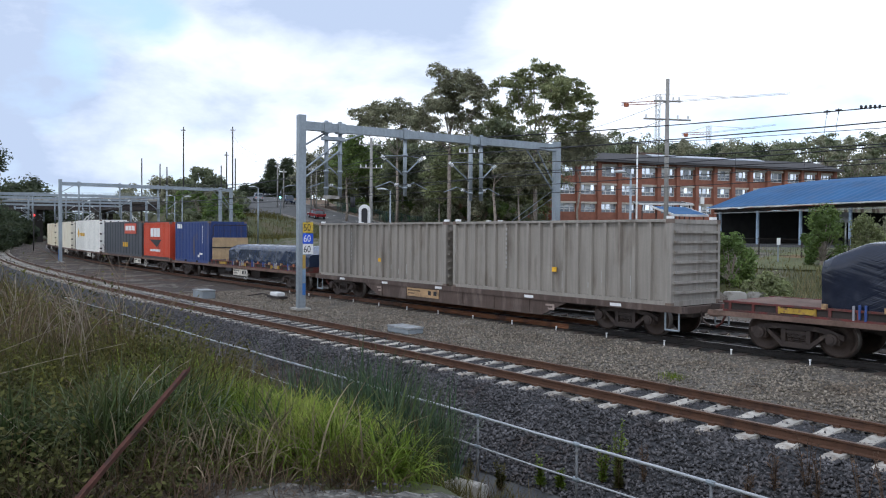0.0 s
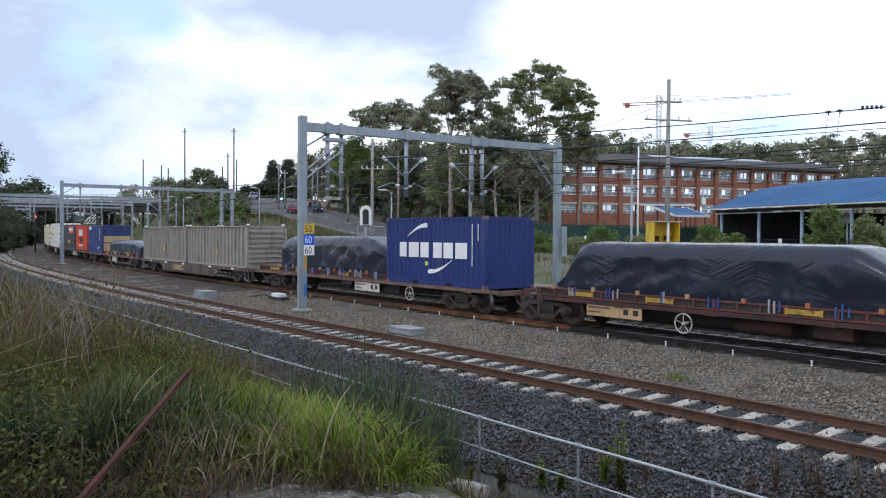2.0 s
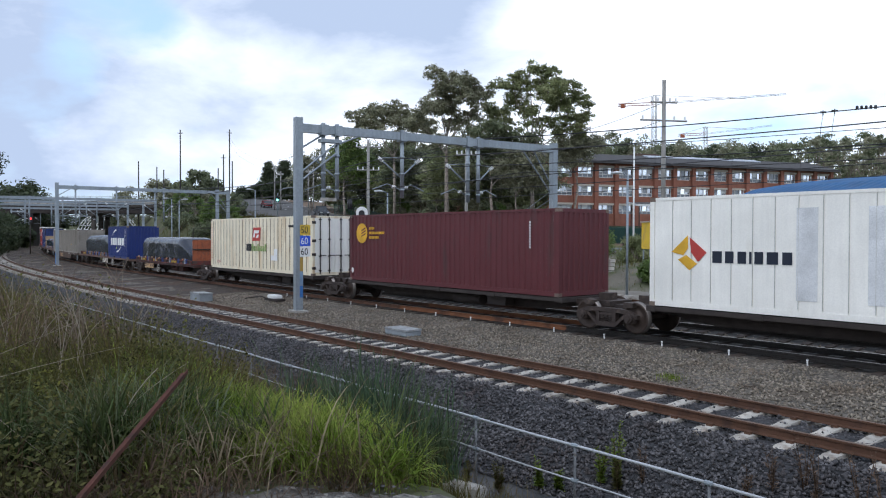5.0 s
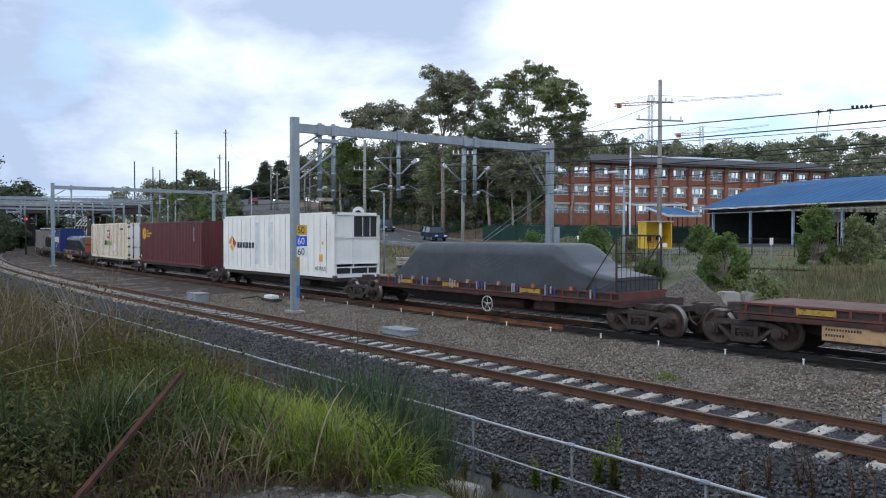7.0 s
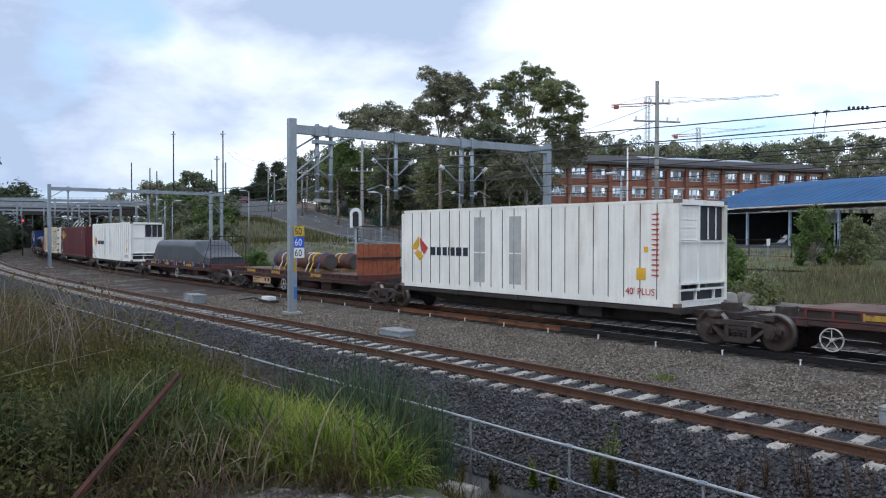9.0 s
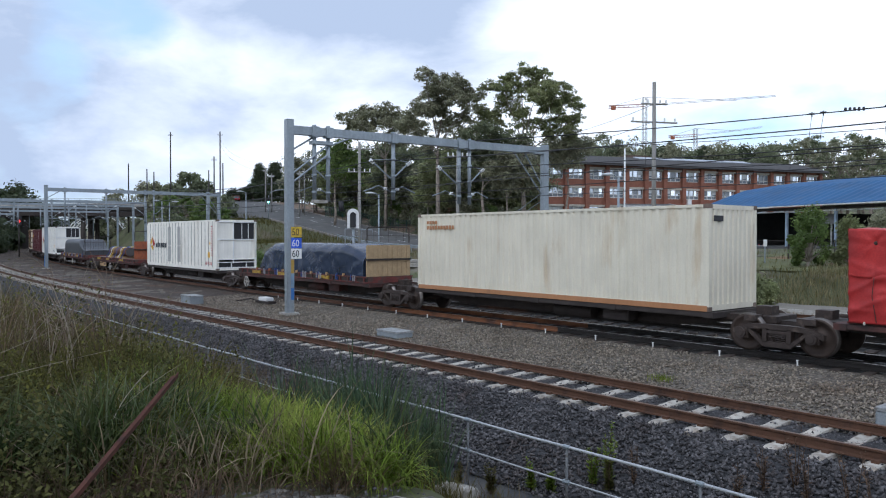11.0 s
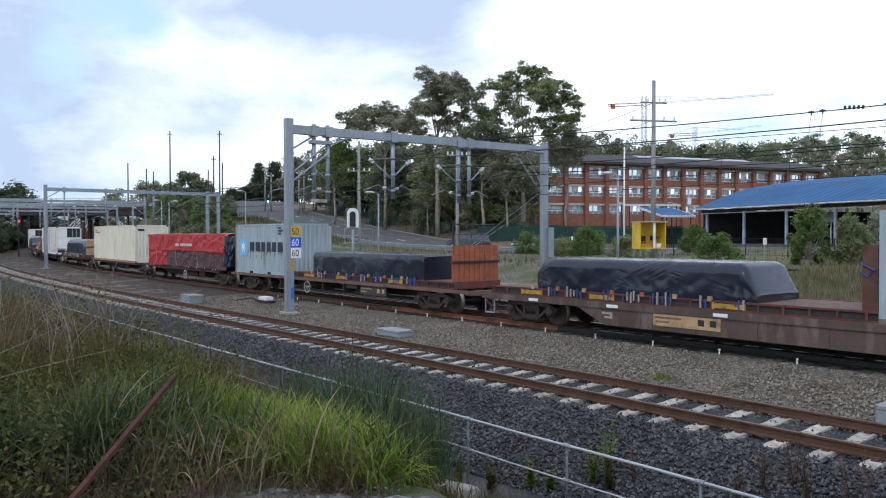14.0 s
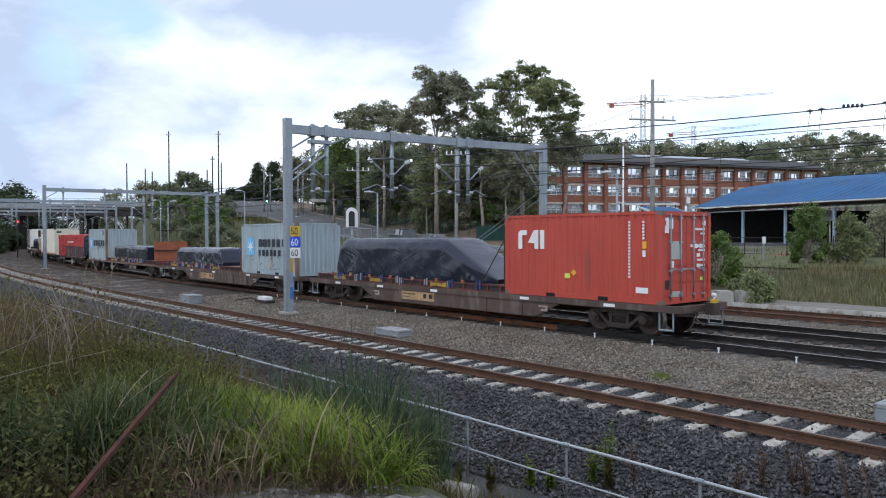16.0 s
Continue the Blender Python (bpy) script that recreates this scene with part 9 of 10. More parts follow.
bm = bm_new(); box(bm, -0.9, 0.9, -0.6, 0.56, 3.752, 3.81); part("lid", bm, M_SLAB, yb, "flat pale lid")
bm = bm_new(); box(bm, 0.02, 0.16, -0.5, -0.42, 2.245, 3.745); part("door_post", bm, M_WHITE, yb, "white centre post")
for x0, x1, z0, z1 in ((-0.6, -0.42, 2.75, 2.98), (-0.4, -0.16, 2.62, 2.95), (-0.55, -0.1, 2.5, 2.6), (0.3, 0.5, 2.68, 2.96), (0.52, 0.68, 2.8, 2.9)):
    bm = bm_new(); box(bm, x0, x1, 0.1, 0.43, z0, z1); part("lever", bm, M_BULK if x0 < -0.5 or x0 > 0.5 else M_UNDER, yb, "small machine part inside")
bm = bm_new(); box(bm, 0.25, 0.55, -0.48, -0.44, 2.26, 2.5); part("notice", bm, M_WHITE, yb, "white notice")
bm = bm_new()
for x in (-0.75, 0.75):
    for y in (-0.4, 0.4):
        tube(bm, [(x, y, zg - 0.1), (x, y, 2.18)], 0.05, 6)
pieces("leg", bm, M_GALV, yb)


def mesh_fence(pts, h, m, label, gap=0.22, post=2.5, name="fence", wire=0.014):
    t = thing(name, label, "fence", "fences")
    bm = bm_new()
    for a, b in zip(pts, pts[1:]):
        n = max(1, int(math.dist(a, b) / gap))
        for k in range(n):
            x, y = a[0] + (b[0] - a[0]) * k / n, a[1] + (b[1] - a[1]) * k / n
            z = ground_at(x, y)
            tube(bm, [(x, y, z), (x, y, z + h)], wire, 3, False)
        n = max(1, int(math.dist(a, b) / post))
        prev = None
        for k in range(n + 1):
            x, y = a[0] + (b[0] - a[0]) * k / n, a[1] + (b[1] - a[1]) * k / n
            z = ground_at(x, y)
            bq = bm_new()
            tube(bq, [(x, y, z - 0.1), (x, y, z + h + 0.05)], 0.04, 6)
            part("fence_post", bq, m, t)
            if prev:
                for q in (0.15, h - 0.05):
                    bp = bm_new()
                    tube(bp, [(prev[0], prev[1], prev[2] + q), (x, y, z + q)], wire * 1.8, 4, False)
                    part("fence_rail", bp, m, t)
            prev = (x, y, z)
    part("fence_wire", bm, m, t)
    return t


mesh_fence([(6, 99.0), (14, 92), (24, 87), (34, 85)], 2.1, M_GREENMESH, "dark green palisade fence", 0.12)
mesh_fence([(-20, 143), (-8, 122), (3, 104), (14, 96)], 2.2, M_GREENMESH, "dark green fence under the trees", 0.2)
mesh_fence([(14, 58), (19, 52), (26, 43), (36, 32)], 1.25, M_UNDER, "thin dark wire fence before the school court", 0.16, wire=0.006)
screen = thing("fence_screen", "dark green mesh screen on a fence", "fence screen")
bm = bm_new()
sp = [(6.1, 99.2), (14.1, 92.2), (24.1, 87.2), (34, 85.2)]
for a, b in zip(sp, sp[1:]):
    q = [bm.verts.new((x, y, ground_at(x, y) + z)) for x, y, z in ((*a, 0.1), (*b, 0.1), (*b, 1.95), (*a, 1.95))]
    bm.faces.new(q)
ob = part("mesh_sheet", bm, M_GREENMESH, screen)
ob.modifiers.new("thickness", "SOLIDIFY").thickness = 0.03
# guard rail
gr = thing("guard_rail", "galvanised road guard rail on posts", "guard rail")
bm = bm_new(); bp = bm_new()
prev = None
for d in np.arange(20, 84, 2.0):
    p, a, _ = road_at(float(d), -7.0)
    p.z = ground_at(p.x, p.y)
    tube(bp, [p, p + Vector((0, 0, 0.75))], 0.06, 5)
    if prev:
        n = Vector((0, 0, 0.16))
        for zz in (0.45, 0.62):
            tube(bm, [prev + Vector((0, 0, zz)), p + Vector((0, 0, zz))], 0.075, 5, False)
    prev = p
part("rail_beam", bm, M_GALV, gr)
part("rail_post", bp, M_GALV, gr)
for x, y, h in ((16.0, 86.0, 1.1), (20.35, 46.0, 1.0)):
    nb = thing("notice_board", "small white notice on a post", "notice", "notices", Matrix.Translation((x, y, ground_at(x, y))))
    bm = bm_new(); tube(bm, [(0, 0, 0), (0, 0, h + 0.5)], 0.04, 6); part("post", bm, M_GALV, nb)
    bm = bm_new(); box(bm, -0.11, 0.11, -0.06, -0.045, h + 0.08, h + 0.5); part("plate", bm, M_WHITE, nb)

# ---- drain, handrail and bank in front ----
M_DRAIN = mat("wet_grey_drain", (0.045, 0.046, 0.05), 0.6, vary=0.3, scale=0.8, grain=20, bump=0.4, second=(0.075, 0.07, 0.062), sscale=1.5)
strip("drain", [12.45, 12.1, 11.6, 11.2, 10.95], [-0.84, -0.93, -0.95, -0.92, -0.80], -60, 60, 0.8, M_DRAIN, "wet grey drain at the foot of the ballast", "drain", 0.01)
krng = random.Random(4)
for s, o, w in ((1.25, 11.95, 0.3), (0.95, 11.85, 0.22), (0.72, 11.9, 0.35), (0.35, 11.75, 0.28), (0.1, 11.7, 0.2)):
    bm = bm_new(); box(bm, -w, w, -0.09, 0.09, -0.12, 0.13); bmesh.ops.bevel(bm, geom=list(bm.edges), offset=0.03, segments=1, affect="EDGES")
    for v in bm.verts:
        v.co += Vector((krng.uniform(-0.02, 0.02), krng.uniform(-0.02, 0.02), krng.uniform(-0.03, 0.03)))
    solid("kerb_fragment", bm, M_CONCRETE, "broken pale concrete kerb fragment in the drain", "kerb", "broken kerb pieces", m=frame_at(s, o, -0.84) @ Matrix.Rotation(krng.uniform(-0.3, 0.3), 4, "Z") @ Matrix.Rotation(krng.uniform(-0.2, 0.2), 4, "X"))
strip("drain_kerb", [12.75, 12.72, 12.48, 12.45], [-0.95, -0.74, -0.75, -0.95], -40, 3.0, 1.0, M_CONCRETE, "broken pale concrete kerb beside the drain", "kerb", 0.012)
hf = thing("handrail_fence", "pale galvanised pipe handrail with posts and two rails beside the drain", "handrail")
for z, r in ((0.25, 0.02), (-0.2, 0.013)):
    bm = bm_new()
    tube(bm, [line(s, 11.6, z + 0.006 * math.sin(s * 1.7)) for s in np.arange(-12, 27, 1.0)], r, 8)
    part("rail", bm, mat("pale_galvanised_pipe", (0.43, 0.44, 0.45), 0.45, 0.4, vary=0.12), hf)
M_DULLPOST = mat("dull_grey_post", (0.15, 0.155, 0.16), 0.6, 0.4, vary=0.25, scale=6, second=(0.09, 0.08, 0.07))
for k in range(-4, 15):
    s = -3.63 + 1.9 * k
    bm = bm_new()
    tube(bm, [line(s, 11.6, -0.98), line(s, 11.6, 0.24)], 0.019, 8)
    p = part("post", bm, M_DULLPOST, hf, "dull grey galvanised post")
    bm = bm_new()
    for z in (0.25, -0.2):
        tube(bm, [line(s - 0.05, 11.6, z), line(s + 0.05, 11.6, z)], 0.03, 8)
    pieces("fitting", bm, M_GALV, p)

# leaning rusty steel picket in the grass
pk = thing("steel_picket", "rusty angle-iron picket leaning in the long grass", "picket")
bm = bm_new()
top, foot = Vector((-1.54, 4.6, 2.09)), Vector((-1.62, 3.4, 1.73))
foot = top + (foot - top) * 1.7
d = (top - foot).normalized()
sx = d.cross(Vector((0, 1, 0))).normalized()
sy = d.cross(sx)
for a, b in ((sx * 0.017, sy * 0.003), (sx * 0.003, sy * 0.017)):
    c = (a if a.length > 0.01 else Vector()) + (b if b.length > 0.01 else Vector())
    extrude(bm, [foot - a - b + c, foot + a - b + c, foot + a + b + c, foot - a + b + c], top - foot)
part("angle_iron", bm, mat("flaking_rust", (0.095, 0.036, 0.024), 0.85, 0.2, vary=0.3, scale=8, grain=60, second=(0.06, 0.03, 0.022), sscale=14), pk)


def blade_field(name, pts, hs, m, label, category, bend=0.45, width=0.009, seg=3, seed=1, lean=0.15, parent=None):
    """Many curved tapering blades as one mesh: pts (n, 3) feet, hs (n) lengths."""
    g = np.random.default_rng(seed)
    n = len(pts)
    a = g.uniform(0, 2 * np.pi, n)
    dirv = np.stack([np.cos(a), np.sin(a), np.zeros(n)], 1)
    wa = a + np.pi / 2 + g.normal(0, 0.5, n)
    wd = np.stack([np.cos(wa), np.sin(wa), np.zeros(n)], 1)
    phi0 = np.abs(g.normal(lean, lean * 0.6 + 0.02, n))
    turn = np.abs(g.normal(bend, bend * 0.55, n)) * 1.6
    w = width * g.uniform(0.55, 1.4, n)
    rows = []
    c = np.array(pts, float)
    for k in range(seg + 1):
        u = k / seg
        ww = (w * min(1.0, 0.45 + 2.2 * u) * (1 - u) ** 0.75 + 0.0006)[:, None] * wd
        rows += [c - ww, c + ww]
        f = phi0 + turn * (u + 0.5 / seg) ** 1.5
        c = c + (dirv * np.sin(f)[:, None] + np.array([0, 0, 1.0]) * np.cos(f)[:, None]) * (hs / seg)[:, None]
    v = np.stack(rows, 1).reshape(-1, 3)
    st = 2 * (seg + 1)
    base = (np.arange(n) * st)[:, None, None]
    quad = np.array([[2 * k, 2 * k + 1, 2 * k + 3, 2 * k + 2] for k in range(seg)])[None]
    f = (base + quad).reshape(-1, 4)
    me = bpy.data.meshes.new(name)
    me.vertices.add(len(v))
    me.vertices.foreach_set("co", v.ravel())
    me.loops.add(f.size)
    me.loops.foreach_set("vertex_index", f.ravel().astype(np.int32))
    me.polygons.add(len(f))
    me.polygons.foreach_set("loop_start", np.arange(0, f.size, 4, dtype=np.int32))
    me.update(calc_edges=True)
    me.materials.append(m)
    ob = new(name, me)
    return tagged(ob, label, category, kind="stuff")


def grass_mat(name, base, tip, island=0.4, cut=(0.42, 0.62), through_=0.35):
    m = mat(name, base, 0.7, vary=0.25, scale=1.2, grain=5, gvary=0.2, bump=0, second=tip, cut=cut, sscale=1.6, island=island, spec=0.12)
    n, l = m.node_tree.nodes, m.node_tree.links
    b = n["Principled BSDF"]
    tr = n.new("ShaderNodeBsdfTranslucent")
    l.new(b.inputs["Base Color"].links[0].from_socket, tr.inputs["Color"])
    mx = n.new("ShaderNodeMixShader")
    mx.inputs[0].default_value = through_
    l.new(b.outputs[0], mx.inputs[1])
    l.new(tr.outputs[0], mx.inputs[2])
    l.new(mx.outputs[0], n["Material Output"].inputs["Surface"])
    return m


M_GRASS = grass_mat("fresh_green_grass", (0.15, 0.215, 0.03), (0.22, 0.26, 0.048), island=0.55, through_=0.42)
M_MID = grass_mat("mid_green_grass", (0.08, 0.078, 0.022), (0.12, 0.1, 0.034))
M_WEED = grass_mat("dark_green_weeds", (0.04, 0.039, 0.016), (0.062, 0.056, 0.022))
M_BLUEGRASS = grass_mat("grey_green_blades", (0.052, 0.075, 0.026), (0.105, 0.115, 0.045))
M_DRY = grass_mat("dry_straw", (0.165, 0.122, 0.066), (0.095, 0.066, 0.036))
M_STRAW = grass_mat("pale_straw", (0.27, 0.22, 0.14), (0.16, 0.125, 0.075))
M_REED = grass_mat("blue_green_reeds", (0.062, 0.10, 0.055), (0.105, 0.14, 0.07), island=0.55)
M_LIGHTGRASS = grass_mat("pale_green_tips", (0.25, 0.30, 0.06), (0.32, 0.31, 0.09), through_=0.42)
M_SHEEN = grass_mat("glaucous_blades", (0.13, 0.155, 0.085), (0.2, 0.205, 0.12))
M_BROWN = grass_mat("brown_dead_stems", (0.15, 0.10, 0.068), (0.075, 0.052, 0.037), island=0.5)
M_LEAFY = grass_mat("broad_weed_leaves", (0.068, 0.073, 0.023), (0.105, 0.095, 0.034), island=0.6)
M_LEAFYEL = grass_mat("yellowing_weed_leaves", (0.135, 0.13, 0.03), (0.095, 0.095, 0.027))
gfield = np.random.default_rng(77)


def feet(n, x0, x1, y0, y1, tuft=0.0, per=40, gap=0.0, sd=0):
    """Feet on the ground of the bank: even or in tufts, with bare gaps where a slow noise is low."""
    if tuft:
        k = max(1, int(n / per))
        c = np.stack([gfield.uniform(x0, x1, k), gfield.uniform(y0, y1, k)], 1)
        q = c[gfield.integers(0, k, n)] + gfield.normal(0, tuft, (n, 2))
    else:
        q = np.stack([gfield.uniform(x0, x1, n), gfield.uniform(y0, y1, n)], 1)
    x, y = q.T
    s, o = where(x, y)
    keep = (np.hypot(x, y) > 3.2) & (o > 12.3)
    if gap:
        keep &= np.array([noise.noise(Vector((a * 0.9 + sd, b * 0.9, sd))) for a, b in q]) > gap - 0.5
    x, y = x[keep], y[keep]
    return np.stack([x, y, ground_height(x, y) - 0.03], 1)


def along(n, s0, s1, o0, o1, tuft=0.12, per=30):
    """Feet along the railway, in tufts."""
    k = max(1, int(n / per))
    c = np.stack([gfield.uniform(s0, s1, k), gfield.uniform(o0, o1, k)], 1)
    q = c[gfield.integers(0, k, n)] + gfield.normal(0, tuft, (n, 2))
    th = np.interp(q[:, 0], GRID, _th)
    x = np.interp(q[:, 0], GRID, LX) - np.sin(th) * q[:, 1]
    y = np.interp(q[:, 0], GRID, LY) - np.cos(th) * q[:, 1]
    return np.stack([x, y, ground_height(x, y) - 0.03], 1)


def lengths(p, lo, hi):
    return gfield.uniform(lo, hi, len(p)) * (0.75 + 0.5 * np.array([noise.noise(Vector(q) * 0.9) + 0.5 for q in p]))


def field(name, parts_, m, label, lo, hi, **kw):
    p = np.concatenate(parts_)
    return blade_field(name, p, lengths(p, lo, hi), m, label, "grass", **kw)


def clumps_of(n, c, r, up):
    """Points spread through low domes: c (k, 3) feet, r radius, up height."""
    k = gfield.integers(0, len(c), n)
    d = gfield.normal(0, 1, (n, 3))
    d /= np.linalg.norm(d, axis=1)[:, None]
    d *= gfield.uniform(0.5, 1.05, n)[:, None]
    sz = gfield.uniform(0.6, 1.4, len(c))[k]
    return c[k] + np.stack([d[:, 0] * r * sz, d[:, 1] * r * sz, np.abs(d[:, 2]) * up * sz + 0.03], 1)


def leaf_carpet(name, c, m, label, size, seed, slim=0.5, sharp=1.0):
    """Many small pointed leaves at the points c, as one mesh."""
    g = np.random.default_rng(seed)
    n = len(c)
    nr = g.normal(0, 0.55, (n, 3)) + np.array([0, -0.3, 0.8])
    nr /= np.linalg.norm(nr, axis=1)[:, None]
    ta = np.cross(nr, g.normal(0, 1, (n, 3)))
    ta /= np.linalg.norm(ta, axis=1)[:, None]
    tb = np.cross(nr, ta)
    sz = size * g.uniform(0.5, 1.4, n)[:, None]
    v = np.stack([c - ta * sz, c + tb * sz * slim, c + ta * sz, c - tb * sz * slim], 1).reshape(-1, 3)
    me = bpy.data.meshes.new(name)
    me.from_pydata(v.tolist(), [], np.arange(4 * n).reshape(n, 4).tolist())
    me.materials.append(m)
    return tagged(new(name, me), label, "weeds", kind="stuff")


# bare stony ground at the edge of the bank
px_, py_ = np.arange(-2.4, 0.71, 0.12), np.arange(3.2, 5.81, 0.12)
QX, QY = np.meshgrid(px_, py_)
edge = 5.35 + 0.25 * np.sin(QX * 2.1) + 0.12 * np.sin(QX * 5.3)
QZ = ground_height(QX, QY) + np.where(QY < edge - 0.1, 0.022, -0.06) + gfield.normal(0, 0.008, QX.shape)
tagged(new("path", grid_mesh("path", np.stack([QX, QY, QZ], -1).reshape(-1, 3), len(px_), len(py_), pebbles("stony_path", (0.19, 0.18, 0.16), (0.09, 0.08, 0.07), 0.04, dirt=(0.10, 0.08, 0.06)))), "bare stony path on top of the bank", "path", kind="structure")

# bright tussocks on the edge of the bank, thicker towards the drain
field("long_grass", [feet(7000, -2.8, -0.7, 5.55, 7.7, 0.08, 75), feet(450, -0.85, -0.25, 5.6, 6.8, 0.08, 75), feet(3000, -3.4, -1.5, 7.4, 10.0, 0.10, 60)], M_GRASS, "long bright green grass in arching tussocks", 0.3, 0.56, bend=0.7, width=0.0075, seg=6, seed=5, lean=0.34)
field("long_grass", [feet(1400, -2.1, -0.3, 5.35, 5.95, 0.08, 60)], M_GRASS, "green blades drooping over the edge of the path", 0.28, 0.5, bend=1.15, width=0.0072, seg=6, seed=38, lean=0.5)
field("long_grass", [feet(2200, -2.7, -0.6, 5.6, 7.6, 0.08, 40)], M_LIGHTGRASS, "pale yellow-green tips among the bright grass", 0.34, 0.6, bend=0.95, width=0.0068, seg=6, seed=35, lean=0.32)
field("long_grass", [feet(750, -2.6, -0.1, 5.5, 7.4, 0.12, 50)], M_MID, "darker green blades among the bright grass", 0.28, 0.55, bend=0.7, width=0.0075, seg=5, seed=15, lean=0.3)
# grey-green arching tussocks round the picket
field("tussock", [feet(1400, -3.2, -2.05, 5.3, 6.8, 0.08, 65), feet(150, -2.0, -1.2, 5.35, 6.6, 0.1, 50), feet(90, -0.45, -0.02, 5.7, 6.6, 0.1, 30)], M_BLUEGRASS, "broad grey-green blades arching out of tussocks", 0.5, 0.95, bend=1.0, width=0.0105, seg=7, seed=16, lean=0.25)
field("tussock", [feet(260, -2.8, -1.9, 5.25, 6.2, 0.08, 26)], M_SHEEN, "lighter glaucous blades hanging from the tussocks", 0.6, 1.0, bend=1.35, width=0.0095, seg=7, seed=36, lean=0.25)
field("tussock", [feet(230, -2.5, -1.2, 5.2, 6.3, 0.10, 14), feet(120, -3.6, -2.0, 5.5, 7.2, 0.12, 12), feet(80, -1.6, 0.0, 5.3, 6.1, 0.12, 12)], M_STRAW, "pale dead blades hanging from the tussocks", 0.5, 0.9, bend=1.35, width=0.0075, seg=6, seed=17, lean=0.35)
# low dark growth that covers the earth
field("weeds", [feet(9000, -6.2, -1.9, 4.6, 12.5, 0.13, 45), feet(5000, -12, -4, 9, 22, 0.25, 40)], M_WEED, "dark green weeds and rank grass on the bank", 0.18, 0.45, bend=0.75, width=0.0105, seg=4, seed=6, lean=0.42)
field("weeds", [feet(2600, -5.6, -2.1, 5.4, 8.6, 0.11, 45), feet(5200, -11, -2.9, 7.5, 20, 0.2, 35)], M_MID, "mid-green grass among the weeds", 0.4, 0.95, bend=0.7, width=0.0085, seg=5, seed=12, lean=0.32)
field("dry_grass", [feet(3000, -11, -3.4, 8.8, 20, 0.2, 30), feet(300, -11, -3.4, 8.8, 14, 0.2, 30)], M_DRY, "dry straw-coloured grass stems", 0.45, 1.05, bend=0.45, width=0.0035, seg=4, seed=7, lean=0.3)
field("dry_grass", [feet(420, -8.5, -3.4, 7.6, 13.5, 0.22, 18)], M_STRAW, "tall pale dead stalks on the crest of the bank", 0.8, 1.5, bend=0.35, width=0.004, seg=6, seed=29, lean=0.25)
field("dry_grass", [feet(420, -3.2, -1.6, 4.7, 6.0, 0.12, 20), feet(420, -1.6, -0.35, 5.15, 5.8, 0.1, 20)], M_DRY, "short dry stems at the edge of the path", 0.2, 0.5, bend=0.8, width=0.0042, seg=5, seed=27, lean=0.5)
field("dead_stems", [feet(900, -2.4, -0.3, 4.85, 5.4, 0.1, 30)], M_BROWN, "matted brown stems over the edge of the path", 0.1, 0.3, bend=0.9, width=0.0035, seg=3, seed=28, lean=0.8)
field("tangled_straw", [feet(520, -4.8, -1.6, 4.6, 7.4, 0.2, 22), feet(260, -9, -3.4, 8.0, 14, 0.3, 12)], M_STRAW, "pale bent straw lying over the weeds", 0.4, 0.95, bend=0.9, width=0.0034, seg=6, seed=14, lean=0.75)
field("dead_stems", [feet(6000, -5.2, -1.5, 4.5, 8.2, 0.13, 50), feet(4500, -10, -3.6, 8, 18, 0.3, 40)], M_BROWN, "brown dead stems low in the grass", 0.2, 0.6, bend=0.9, width=0.0046, seg=5, seed=8, lean=0.65)
# leafy weeds in clumps
field("dead_stems", [feet(520, -8.5, -3.6, 7.6, 13.5, 0.22, 14)], M_BROWN, "tall brown dead stalks on the crest of the bank", 0.7, 1.5, bend=0.4, width=0.0045, seg=6, seed=39, lean=0.35)
M_TWIG = mat("weathered_dead_twig", (0.17, 0.125, 0.09), 0.9, vary=0.25, scale=6, second=(0.26, 0.22, 0.17))
tw = random.Random(77)
for k in range(16):
    x, y = tw.uniform(-6.6, -3.7), tw.uniform(8.4, 11.0)
    bush = thing("dead_bush", "dead grey-brown branching weed on the bank", "dead weed", "dead weeds", Matrix.Translation((x, y, ground_at(x, y) - 0.03)))
    hh, lx = tw.uniform(0.8, 1.45), tw.uniform(-0.35, 0.3)
    stem = [Vector((lx * u * u * hh, 0.06 * math.sin(u * 5 + k), hh * u)) for u in (0, 0.25, 0.5, 0.75, 1.0)]
    bm = bm_new()
    tube(bm, stem, [0.012, 0.010, 0.008, 0.006, 0.003], 5)
    part("stem", bm, M_TWIG, bush)
    for j in range(tw.choice((4, 5, 6, 7))):
        u = tw.uniform(0.3, 0.92)
        a = Vector((lx * u * u * hh, 0.06 * math.sin(u * 5 + k), hh * u))
        d = Vector((tw.choice((-1, 1)) * tw.uniform(0.4, 1.0), tw.uniform(-0.6, 0.6), tw.uniform(0.25, 1.1))).normalized() * tw.uniform(0.2, 0.5) * hh * 0.8
        bm = bm_new()
        tube(bm, [a, a + d * 0.55, a + d + Vector((0, 0, tw.uniform(-0.08, 0.1)))], [0.006, 0.0045, 0.002], 4)
        part("twig", bm, M_TWIG, bush)
cl = feet(70, -5.8, -2.2, 4.7, 9.0)
leaf_carpet("leafy_weeds", clumps_of(21000, cl, 0.26, 0.62), M_LEAFY, "low leafy green weeds on the bank", 0.023, 31, 0.5)
cl = feet(34, -5.4, -2.3, 5.6, 8.6)
leaf_carpet("leafy_weeds", clumps_of(6000, cl, 0.2, 0.72), M_LEAFYEL, "yellowing leafy weeds on the bank", 0.02, 37, 0.45)
cl = feet(90, -10, -3.0, 8.5, 17)
leaf_carpet("leafy_weeds", clumps_of(15000, cl, 0.42, 1.05), M_LEAFYEL, "yellow-green leafy weeds along the crest of the bank", 0.024, 32, 0.5)
